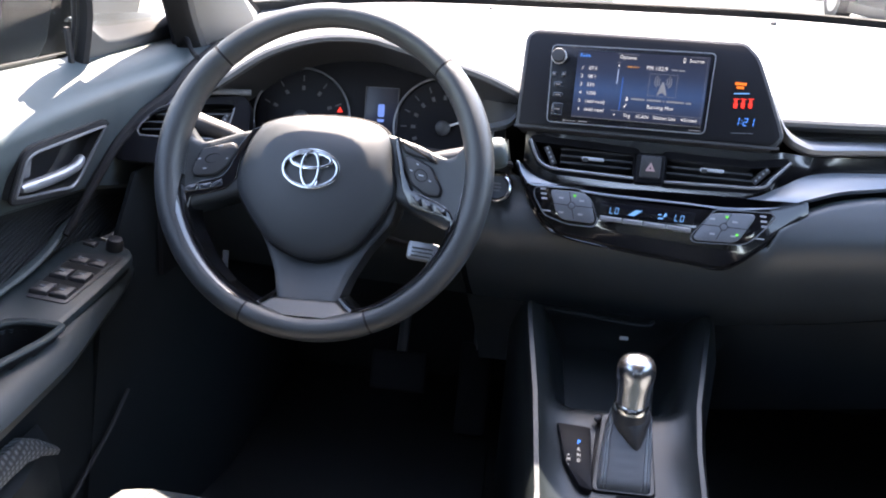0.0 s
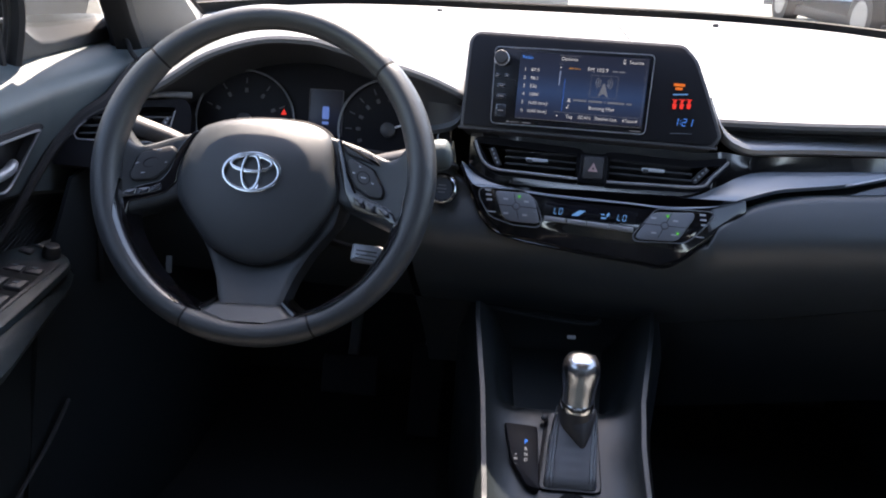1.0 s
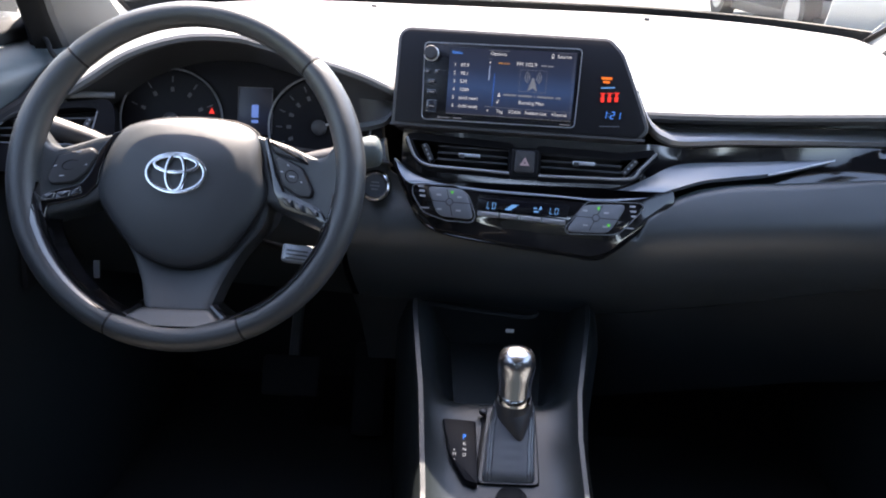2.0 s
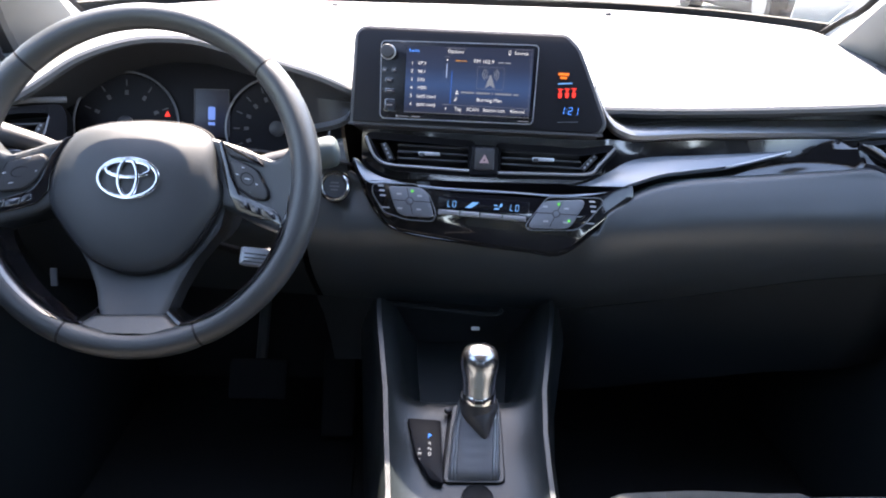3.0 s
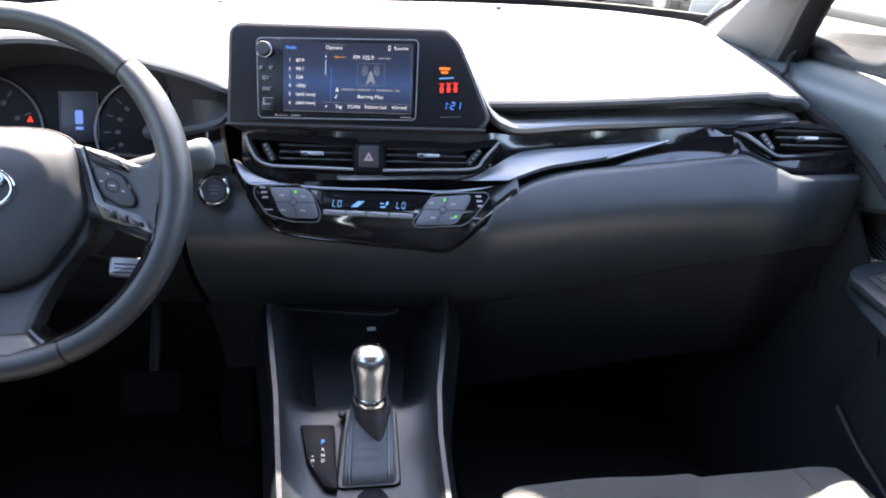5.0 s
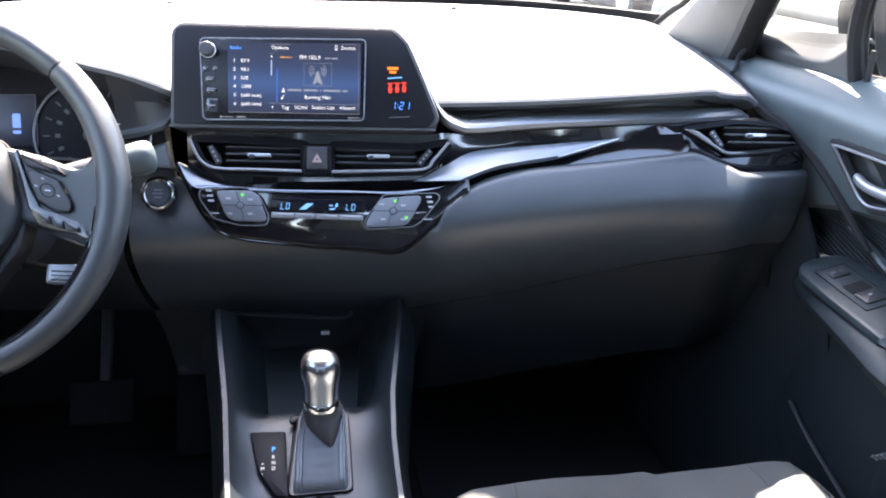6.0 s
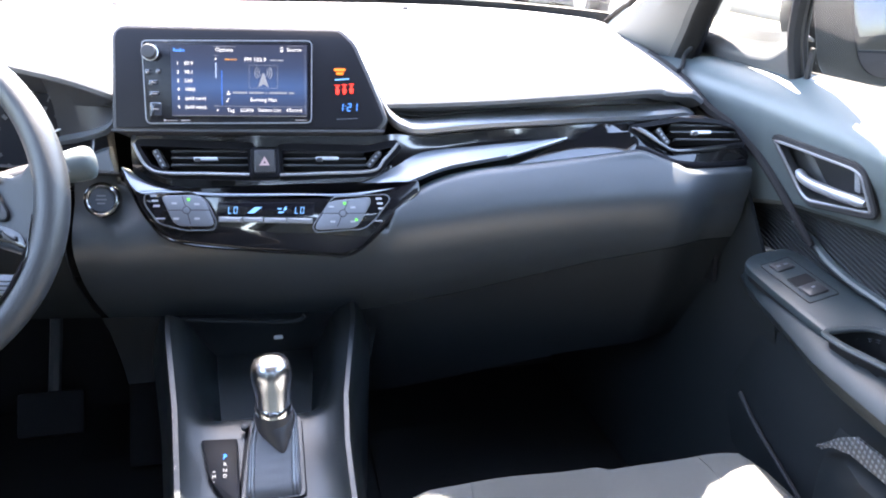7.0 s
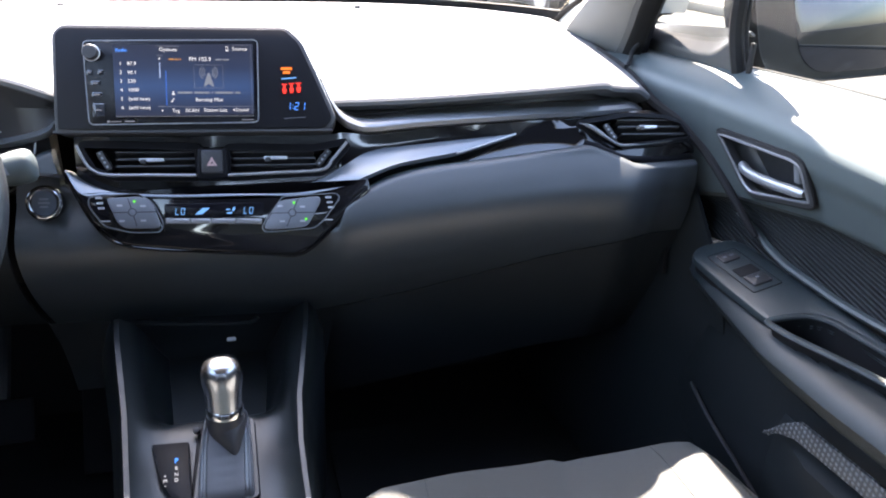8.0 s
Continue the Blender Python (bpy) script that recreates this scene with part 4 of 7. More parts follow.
for u0, u1, v0, v1 in ((0.0440, 0.0625, 0.1358, 0.1361), (-0.0430, -0.0370, 0.1232, 0.1235), (-0.0425, 0.0640, 0.0636, 0.0639), (-0.0900, 0.0655, 0.0524, 0.0528), (0.0640, 0.0643, 0.0545, 0.1370), (-0.0425, -0.0360, 0.0640, 0.0642)):
    bar(u0, u1, v0, v1, SW - 0.0003, FM, bm)
part("rule", bm, LIT_SOFT, screen, "thin pale dividing lines")
bm = bar(-0.0405, -0.0392, 0.0970, 0.1150, SW - 0.0003, FM)
part("scroll_bar", bm, LIT_PALE, screen, "pale blue scroll bar")
bm = bar(-0.0336, -0.0328, 0.0650, 0.1055, SW - 0.0004, FM)
part("divider_line", bm, LIT_SQUARE, screen, "soft blue dividing line")
u, v = 0.0152, 0.0990
bm = frame_slab(rect(u - 0.0167, u + 0.0167, v - 0.0137, v + 0.0137, 0.0005), rect(u - 0.0164, u + 0.0164, v - 0.0134, v + 0.0134, 0.0005), SW - 0.0003, SW, FM)
part("picture_frame", bm, LIT_SOFT, screen)
# mast: a four-sided lattice that tapers, with waves on both sides
bm = slab([(u - 0.0060, v - 0.0118), (u - 0.0044, v - 0.0118), (u, v - 0.0085), (u + 0.0044, v - 0.0118), (u + 0.0060, v - 0.0118), (u + 0.0010, v + 0.0040), (u - 0.0010, v + 0.0040)], SW - 0.0003, SW + 0.0002, FM, 0)
for s in (1, -1):
    for r in (0.0050, 0.0075, 0.0100):
        tube([FM @ Vector((u + s * r * math.cos(a), v + 0.0045 + r * 0.95 * math.sin(a), SW)) for a in [radians(-46 + 92 * j / 8) for j in range(9)]], 0.0005, bm=bm, n=4)
part("mast_symbol", bm, LIT_SOFT, screen, "pale radio mast symbol")
bm = bmesh.new()
for u0, u1 in ((-0.0295, -0.0235), (-0.0222, -0.0202), (-0.0192, -0.0180), (-0.0168, -0.0156)):
    bar(u0, u1, 0.1179, 0.1197, SW, FM, bm)
part("signal_symbol", bm, LIT_AMBER, screen, "small amber signal symbol")
for u0, v0, k in ((-0.0398, 0.1195, 1), (-0.0383, 0.0588, -1), (0.0429, 0.0596, 0), (0.0371, 0.1315, 2), (-0.0254, 0.0795, 3), (-0.0264, 0.0710, 4)):
    bm = bmesh.new()
    if k in (1, -1):
        slab([(u0 - 0.0012, v0 - 0.001 * k), (u0 + 0.0012, v0 - 0.001 * k), (u0, v0 + 0.0016 * k)], SW - 0.0003, SW, FM, 0, bm)
    elif k == 0:
        slab([(u0 - 0.0014, v0), (u0 + 0.001, v0 + 0.0018), (u0 + 0.001, v0 - 0.0018)], SW - 0.0003, SW, FM, 0, bm)
    elif k == 2:
        frame_slab(rect(u0 - 0.0014, u0 + 0.0014, v0 - 0.0028, v0 + 0.0028, 0.0004), rect(u0 - 0.0009, u0 + 0.0009, v0 - 0.0014, v0 + 0.0022, 0.0003), SW - 0.0003, SW, FM, bm)
    elif k == 3:
        slab(disc(u0, v0 + 0.0012, 0.0011, 8), SW - 0.0003, SW, FM, 0, bm)
        bar(u0 - 0.0018, u0 + 0.0018, v0 - 0.0022, v0 - 0.0005, SW, FM, bm)
    else:
        slab(disc(u0 - 0.0008, v0 - 0.0012, 0.0011, 8), SW - 0.0003, SW, FM, 0, bm)
        bar(u0 + 0.0001, u0 + 0.0006, v0 - 0.0012, v0 + 0.0022, SW, FM, bm)
        bar(u0 + 0.0006, u0 + 0.0018, v0 + 0.0014, v0 + 0.0022, SW, FM, bm)
    part("small_symbol", bm, LIT_WHITE, screen, "small pale symbol")
# lamps and clock beside the screen
bm = bmesh.new()
bar(0.0986, 0.1118, 0.1074, 0.1106, 0.0016, FM, bm)
bar(0.1010, 0.1094, 0.1030, 0.1060, 0.0016, FM, bm)
part("airbag_lamp", bm, LIT_ORANGE, unit, "orange lamp lettering shown as bars")
part("lamp_label", slab([(0.0990, 0.0962), (0.1164, 0.0977), (0.1164, 0.0991), (0.0990, 0.0976)], 0.0008, 0.0016, FM, 0), LIT_CYAN, unit)
bm = bmesh.new()
for j in range(3):
    c, b_ = 0.1022 + 0.0084 * j, 0.0850 + 0.0007 * j
    slab(disc(c, b_ + 0.0030, 0.0018, 10), 0.001, 0.0018, FM, 0, bm)
    slab([(c - 0.0018, b_ - 0.0055), (c + 0.0018, b_ - 0.0055), (c + 0.0026, b_ + 0.0002), (c, b_ + 0.0012), (c - 0.0026, b_ + 0.0002)], 0.001, 0.0018, FM, 0, bm)
    bar(c - 0.0034, c + 0.0034, b_ + 0.0050, b_ + 0.0060, 0.0014, FM, bm)
part("belt_lamp", bm, LIT_RED, unit, "three red seat belt lamps")


def segments(text, u, v, h, w, m, lean=0.10, gap=0.55, thick=0.10):
    """Seven-segment digits of height h, standing on (u, v) of the plane of m."""
    lit = {"0": "abcdef", "1": "bc", "2": "abged", "L": "fed", "O": "abcdef"}
    bm = bmesh.new()
    wide, t_ = h * gap, h * thick

    def seg(a, b, c, d):
        pts = [(a, b), (c, b), (c, d), (a, d)]
        slab([(u + p_ + lean * q_, v + q_) for p_, q_ in pts], w - 0.0003, w + 0.0003, m, 0, bm)
    for ch in text:
        if ch == ":":
            for q_ in (0.28, 0.68):
                seg(0, h * q_ - t_ * 0.5, t_, h * q_ + t_ * 0.5)
            u += t_ * 2.6
            continue
        on = lit[ch]
        if "a" in on:
            seg(t_ * 0.6, h - t_, wide - t_ * 0.6, h)
        if "d" in on:
            seg(t_ * 0.6, 0, wide - t_ * 0.6, t_)
        if "g" in on:
            seg(t_ * 0.6, h / 2 - t_ / 2, wide - t_ * 0.6, h / 2 + t_ / 2)
        for k_, x_, lo_ in (("b", wide - t_, 0.5), ("c", wide - t_, 0.0), ("f", 0, 0.5), ("e", 0, 0.0)):
            if k_ in on:
                seg(x_, h * lo_ + t_ * 0.6, x_ + t_, h * (lo_ + 0.5) - t_ * 0.3)
        u += wide + h * 0.24
    return bm


part("clock", segments("1:21", 0.1035, 0.0596, 0.0092, 0.0012, FM), LIT_BLUE, unit, "blue clock digits")
part("seam", slab([(0.1010, 0.0494), (0.1262, 0.0509), (0.1262, 0.0515), (0.1010, 0.0500)], 0.0008, 0.0014, FM, 0), KEY, unit)
part("lower_edge", tube([fv(-0.162, 0.0355, -0.004), fv(0.0, 0.0352, -0.002), fv(0.158, 0.036, -0.002)], 0.0022, n=6), HARD, unit)


# ---- air vents ----
def vent(label, pts, tab, wheel, w, louvres, group="air vents", wide=0.007):
    """A vent: a black box behind, level louvres, a silver tab, a thumb wheel and a silver lower edge. pts: its outline; tab: (u, v, half width)."""
    c = fv(sum(q[0] for q in pts) / len(pts), min(q[1] for q in pts), w - 0.05)
    t = thing("air_vent", c, label, "air vent", group)
    ol = rounded(pts, 0.004, 4)
    part("duct", slab(ol, w - 0.052, w - 0.046, FM, 0), RUBBER, t)
    o, i_ = ol, inset(ol, 0.0022)
    bm = frame_slab(o, i_, w - 0.05, w + 0.001, FM)
    frame_slab(inset(ol, -wide), inset(ol, 0.0004), w - 0.012, w - 0.0055, FM, bm)
    part("frame", bm, PANELBLACK, t, "black vent frame")
    umin, umax = min(q[0] for q in pts), max(q[0] for q in pts)
    for a, b, v in louvres:
        part("louvre", slab(rect(a, b, -0.010, 0.010, 0.002), -0.0012, 0.0012, FM @ Matrix.Translation((0, v, w - 0.014)) @ pose(0, 0, 0, 74), 0.0006), HARD, t)
    if tab:
        u, v, h = tab
        knob_ = part("tab", slab(rect(u - h, u + h, v - 0.0018, v + 0.0024, 0.0012), w - 0.012, w + 0.001, FM, 0.0008), SATIN, t, "silver vent tab")
        part("tab_grip", slab(rect(u - h * 0.9, u - h * 0.4, v - 0.0045, v + 0.001, 0.0012), w - 0.010, w + 0.0025, FM, 0.0008), HARD, knob_)
    if wheel:
        u, v, slant = wheel
        m = FM @ pose(u, v, w - 0.004, 0, 0, slant)
        part("thumb_wheel", slab(rect(-0.004, 0.004, -0.0125, 0.0125, 0.002), -0.012, 0.002, m, 0.001), HARD, t, "ribbed black thumb wheel")
        bm = bmesh.new()
        for j in range(4):
            bar(-0.0012, 0.0012, -0.0095 + 0.006 * j, -0.0068 + 0.006 * j, 0.0024, m, bm)
        part("wheel_mark", bm, KEY_PRINT, t)
    return t


vl = vent("black centre air vent with a silver lower edge, driver's side", VENT_L, (-0.058, 0.0035, 0.014), (-0.1125, 0.0035, 28), -0.020, [(-0.100, -0.008, 0.011), (-0.100, -0.008, 0.0025), (-0.100, -0.008, -0.006)])
part("lower_edge", tube(spline([fv(-0.1385, 0.0205, -0.0065), fv(-0.1310, 0.004, -0.0065), fv(-0.1225, -0.0075, -0.0065), fv(-0.105, -0.0142, -0.0065), fv(-0.055, -0.0152, -0.0065), fv(-0.0045, -0.0162, -0.0065)], 26), 0.0018, n=8), DIMSILVER, vl, "silver lower edge")
vr = vent("black centre air vent with a silver lower edge, passenger's side", VENT_R, (0.088, 0.0045, 0.014), (0.1455, 0.0042, -38), -0.020, [(0.034, 0.134, 0.010), (0.034, 0.136, 0.002), (0.034, 0.138, -0.006)])
part("lower_edge", tube(spline([fv(0.0325, -0.0165, -0.0065), fv(0.090, -0.0145, -0.0065), fv(0.1440, -0.0115, -0.0065), fv(0.1575, 0.0015, -0.0065), fv(0.1750, 0.0220, -0.0065)], 26), 0.0018, n=8), DIMSILVER, vr, "silver lower edge")
v3 = vent("black end air vent beside the passenger's door", VENT_E, (0.570, 0.0400, 0.013), (0.5190, 0.0345, 36), -0.024, [(0.530, 0.612, 0.0475), (0.530, 0.620, 0.0385), (0.536, 0.626, 0.029)], wide=0.004)
part("lower_edge", tube(spline([fv(0.4762, 0.0456, -0.022), fv(0.4920, 0.040, -0.021), fv(0.5180, 0.0230, -0.021), fv(0.5351, 0.0163, -0.022), fv(0.575, 0.0195, -0.027), fv(0.6279, 0.0251, -0.034)], 24), [0.0012] * 3 + [0.0028] * 5 + [0.0018] * 16, n=8), DARKMETAL, v3, "silver lower edge")
part("surround", tube(spline([fv(0.4830, 0.0190, -0.026), fv(0.4950, 0.0160, -0.0215), fv(0.5128, 0.0082, -0.020), fv(0.5400, -0.0005, -0.024), fv(0.60, -0.0015, -0.036), fv(0.64, 0.0035, -0.046)], 24), 0.0045, n=8), PANELBLACK, v3, "black vent surround")
part("backing", slab(rounded([(0.472, 0.040), (0.53, 0.0), (0.64, 0.002), (0.645, 0.03), (0.61, 0.060), (0.55, 0.062)], 0.006), -0.092, -0.080, FM, 0.002), RUBBER, v3)
LV = pose(-0.600, 0.136, 0.945, 68, 0, 14) @ Matrix.Scale(0.945, 4)
v4 = thing("air_vent", (-0.60, 0.20, 0.86), "black end air vent beside the driver's door", "air vent", "air vents")
plate = spline([(-0.0729, -0.0332), (-0.0597, -0.0158), (-0.0464, 0.0003), (-0.0279, 0.0192), (-0.0016, 0.0329), (0.04, 0.0415), (0.075, 0.044), (0.102, 0.042), (0.106, 0.010), (0.090, -0.046), (0.04, -0.048), (-0.0188, -0.0467), (-0.0600, -0.0432), (-0.0718, -0.0415)], 72, True)
hole_ = spline([(-0.0445, -0.0020), (-0.0400, 0.0060), (-0.0280, 0.0165), (-0.0017, 0.0275), (0.05, 0.0340), (0.080, 0.0335), (0.0860, 0.0290), (0.0790, 0.0080), (0.066, -0.0100), (0.055, -0.0130), (0.02, -0.0120), (-0.0142, -0.0105), (-0.0380, -0.0095), (-0.0425, -0.0070)], 72, True)
part("duct", slab([Vector(q[:2]) for q in hole_], -0.045, -0.040, LV, 0), RUBBER, v4)
part("frame", frame_slab([Vector(q[:2]) for q in plate], [Vector(q[:2]) for q in hole_], -0.040, 0.0, LV), PANELBLACK, v4, "black vent fascia")
for a, b, v in ((-0.022, 0.082, 0.0180), (-0.038, 0.078, 0.0070), (-0.040, 0.068, -0.0030)):
    part("louvre", slab(rect(a, b, -0.010, 0.010, 0.002), -0.0012, 0.0012, LV @ Matrix.Translation((0, v, -0.013)) @ pose(0, 0, 0, 74), 0.0006), HARD, v4)
part("lower_edge", tube([LV @ Vector((u, v, 0.0006)) for u, v in ((-0.0280, 0.0165), (-0.0400, 0.0060), (-0.0445, -0.0020), (-0.0415, -0.0085), (-0.0142, -0.0110), (0.02, -0.0125), (0.055, -0.0138), (0.066, -0.0110), (0.079, 0.0075), (0.086, 0.029))], 0.0010, n=8), DIMSILVER, v4, "thin grey lower edge")
part("edge_line", tube(spline([LV @ Vector((u, v, 0.0)) for u, v in ((-0.0729, -0.0345), (-0.0597, -0.0158), (-0.0464, 0.0003), (-0.0279, 0.0192), (-0.0016, 0.0329), (0.05, 0.043))], 24), 0.0013, n=8), HARD, v4, "dull edge of the vent fascia")
part("ledge", tube([LV @ Vector((u, v, -0.004)) for u, v in ((0.02, 0.049), (0.07, 0.052), (0.108, 0.051))], 0.0042, n=8), DARKMETAL, v4, "satin grey ledge over the vent")
part("tab", slab(rect(0.002, 0.026, 0.0035, 0.0065, 0.0012), -0.012, -0.001, LV, 0.0008), DIMSILVER, v4, "silver vent tab")
wm_ = LV @ pose(0.0700, 0.010, -0.004, 0, 0, -30)
part("thumb_wheel", slab(rect(-0.004, 0.004, -0.0125, 0.0125, 0.002), -0.012, 0.001, wm_, 0.001), HARD, v4, "ribbed black thumb wheel")
bm = bmesh.new()
for j in range(4):
    bar(-0.0012, 0.0012, -0.0095 + 0.006 * j, -0.0068 + 0.006 * j, 0.0014, wm_, bm)
part("wheel_mark", bm, KEY_PRINT, v4)

# hazard switch
hz = thing("hazard_switch", fv(0.013, -0.02, -0.03), "black hazard light switch with a pale red triangle", "switch")
part("body", slab(rounded([(-0.0042, -0.0215), (0.0318, -0.0205), (0.0312, 0.0165), (-0.0042, 0.0165)], 0.004), -0.04, -0.012, FM, 0.003), PANELBLACK, hz, "black block between the vents")
hb = part("button", slab(rounded([(0.0015, -0.0140), (0.0265, -0.0135), (0.0260, 0.0140), (0.0015, 0.0140)], 0.003), -0.013, -0.0085, FM, 0.0015), HARD, hz, "square black push button")
tri = [(0.0078, -0.0052), (0.0200, -0.0050), (0.0139, 0.0060)]
part("triangle", frame_slab([Vector(q) for q in tri], [Vector(((q[0] - 0.0139) * 0.30 + 0.0139, (q[1] + 0.0015) * 0.30 - 0.0015)) for q in tri], -0.0086, -0.0078, FM), HAZARD_PRINT, hb, "pale red warning triangle")

# ---- climate panel ----
cl = thing("climate_panel", fv(0, -0.11, -0.03), "piano-black climate control panel with two round key pads", "climate panel")
PANEL = rounded([(-0.1370, -0.0335), (-0.1275, -0.0390), (-0.1065, -0.0380), (-0.0753, -0.0400), (-0.0239, -0.0427), (0.0642, -0.0417), (0.1110, -0.0432), (0.1439, -0.0386), (0.1697, -0.0328), (0.1900, -0.0242), (0.1990, -0.0210), (0.2020, -0.0380), (0.1873, -0.0520), (0.1572, -0.0795), (0.1300, -0.1040), (0.1085, -0.1135), (0.0732, -0.1108), (-0.0012, -0.1058), (-0.0892, -0.0955), (-0.1219, -0.0700), (-0.1345, -0.0450)], 0.004, 4)
part("panel", slab(PANEL, -0.034, -0.001, FM, 0.0025), GLOSS, cl, "glossy black panel")
part("lower_rim", tube(spline([fv(-0.153, -0.012, -0.008), fv(-0.1225, -0.0705, -0.0075), fv(-0.0892, -0.0965, -0.0065), fv(-0.0012, -0.107, -0.006), fv(0.0732, -0.112, -0.006), fv(0.1085, -0.1148, -0.0065), fv(0.1310, -0.1048, -0.007), fv(0.1580, -0.0800, -0.007), fv(0.1873, -0.0522, -0.009), fv(0.2110, -0.0325, -0.014)], 60), 0.0022, n=8), GLOSS, cl, "rounded glossy lower rim")
for pod, pad, centre, side in (
        ([(-0.1250, -0.0395), (-0.0695, -0.0365), (-0.0520, -0.0480), (-0.0405, -0.0740), (-0.0450, -0.0835), (-0.0780, -0.0835), (-0.1080, -0.0755), (-0.1250, -0.0520)], [(-0.1050, -0.0418), (-0.0640, -0.0410), (-0.0530, -0.0486), (-0.0445, -0.0743), (-0.0475, -0.0784), (-0.0845, -0.0780), (-0.0925, -0.0716)], (-0.0755, -0.0590), -1),
        ([(0.0955, -0.0430), (0.1610, -0.0400), (0.1655, -0.0467), (0.1447, -0.0740), (0.1329, -0.0830), (0.0744, -0.0868), (0.0695, -0.0800)], [(0.0920, -0.0485), (0.1400, -0.0440), (0.1415, -0.0503), (0.1270, -0.0770), (0.1207, -0.0815), (0.0762, -0.0838), (0.0742, -0.0785)], (0.1074, -0.0635), 1)):
    ol = rounded(pod, 0.006, 4)
    frame_ = part("pod", slab(ol, -0.004, 0.0025, FM, 0.001), GLOSS, cl, "glossy key pod")
    a, b = ring_of(ol, 0.0012)
    part("pod_edge", frame_slab(a, b, 0.0, 0.0034, FM), DARKMETAL, frame_, "silver edge")
    po = rounded(pad, 0.006, 4)
    kp = part("key_pad", slab(po, 0.002, 0.0058, FM, 0.0014), KEY, frame_, "grey four-way key pad")
    cu, cv = centre
    us, vs_ = [q[0] for q in pad], [q[1] for q in pad]
    lean = 0.28 if side < 0 else -0.42
    bm = slab([(min(us) + 0.003, cv - 0.0004), (max(us) - 0.003, cv - 0.0004), (max(us) - 0.003, cv + 0.0004), (min(us) + 0.003, cv + 0.0004)], 0.005, 0.0060, FM, 0)
    h = 0.0165
    slab([(cu - lean * -h - 0.0004, cv - h), (cu - lean * -h + 0.0004, cv - h), (cu + lean * -h + 0.0004, cv + h), (cu + lean * -h - 0.0004, cv + h)], 0.005, 0.0060, FM, 0, bm)
    part("groove", bm, RUBBER, kp, "dark cross grooves between the keys")
    part("boss", slab(disc(cu, cv, 0.0042, 16), 0.005, 0.0063, FM, 0.0005), KEY, kp)
    part("boss_ring", tube([FM @ Vector((cu + 0.0043 * math.cos(a), cv + 0.0043 * math.sin(a), 0.0060)) for a in [j * math.tau / 24 for j in range(24)]], 0.0005, True, 5), RUBBER, kp)
    bm = bmesh.new()
    for du, dv in ((-0.014, 0.008), (0.012, 0.007), (-0.012, -0.010), (0.012, -0.010)):
        bar(cu + du - 0.003, cu + du + 0.003, cv + dv - 0.0012, cv + dv + 0.0012, 0.0060, FM, bm)
    part("key_mark", bm, KEY_PRINT, kp)
    bm = bmesh.new()
    for q in (((-0.0730, -0.0465),) if side < 0 else ((0.1095, -0.0515), (0.1235, -0.0715))):
        slab(disc(q[0], q[1], 0.0017, 10), 0.0055, 0.0064, FM, 0, bm)
    part("lamp", bm, LIT_GREEN, kp, "small green lamp")
    # rocker at the outer side of the pod
    ru, rv = (-0.1130, -0.0500) if side < 0 else (0.1510, -0.0540)
    bm = bmesh.new()
    for j in range(3):
        bar(ru - 0.004 + 0.0015 * j, ru + 0.003 + 0.0015 * j, rv + 0.007 - 0.006 * j, rv + 0.0095 - 0.006 * j, 0.0030, FM, bm)
    bar(ru + 0.004 * -side - 0.004, ru + 0.004 * -side + 0.008, rv - 0.0195, rv - 0.018, 0.003, FM, bm)
    part("rocker_mark", bm, KEY_PRINT, frame_)
lcd = part("lcd", slab(rounded([(-0.0410, -0.0660), (0.0725, -0.0665), (0.0745, -0.0505), (-0.0405, -0.0500)], 0.002), -0.002, 0.0012, FM, 0.0006), SCREENBLACK, cl, "dark display strip")
part("lettering", segments("LO", -0.0285, -0.0632, 0.0080, 0.0014, FM), LIT_CYAN, lcd, "blue digits")
part("lettering", segments("LO", 0.0500, -0.0636, 0.0080, 0.0014, FM), LIT_CYAN, lcd, "blue digits")
bm = slab([(-0.006, -0.0630), (0.002, -0.0630), (0.0115, -0.0555), (0.003, -0.0555)], 0.001, 0.0016, FM, 0)
part("fan_symbol", bm, LIT_CYAN, lcd, "blue fan symbol")
bm = slab([(0.030, -0.0630), (0.036, -0.0630), (0.0375, -0.0610), (0.0315, -0.0610)], 0.001, 0.0016, FM, 0)
slab(disc(0.0390, -0.0575, 0.0017, 10), 0.001, 0.0016, FM, 0, bm)
slab([(0.0365, -0.0600), (0.0385, -0.0600), (0.0405, -0.0550), (0.0385, -0.0550)], 0.001, 0.0016, FM, 0, bm)
bar(0.0300, 0.0345, -0.0585, -0.0570, 0.0014, FM, bm)
part("airflow_symbol", bm, LIT_CYAN, lcd, "blue air flow symbol")
edges_u = [-0.0395, -0.0115, 0.0135, 0.0412, 0.0712]
for a, b in zip(edges_u, edges_u[1:]):
    f0, f1 = -0.0668 - 0.027 * (a + 0.04) * 0.9, -0.0668 - 0.027 * (b + 0.04) * 0.9
    part("bar_key", slab(rounded([(a + 0.0004, f0 - 0.0064), (b - 0.0004, f1 - 0.0064), (b - 0.0004, f1), (a + 0.0004, f0)], 0.0008), -0.002, 0.0048, FM, 0.0016), DIMSILVER, cl, "silver bar key under the display", False)

# start button on the bolster
sb = thing("start_button", fv(-0.1735, -0.065, -0.02), "round engine start button with a chrome ring", "button")
SBM = FM @ pose(-0.1735, -0.0462, -0.002) @ Matrix.Scale(1.12, 4)
part("ring", lathe([(0.0172, -0.012), (0.0188, 0.0), (0.0180, 0.0026), (0.0166, 0.0030), (0.0150, 0.0022), (0.0135, -0.001)], SBM, 36), GLOSS, sb, "glossy black outer ring")
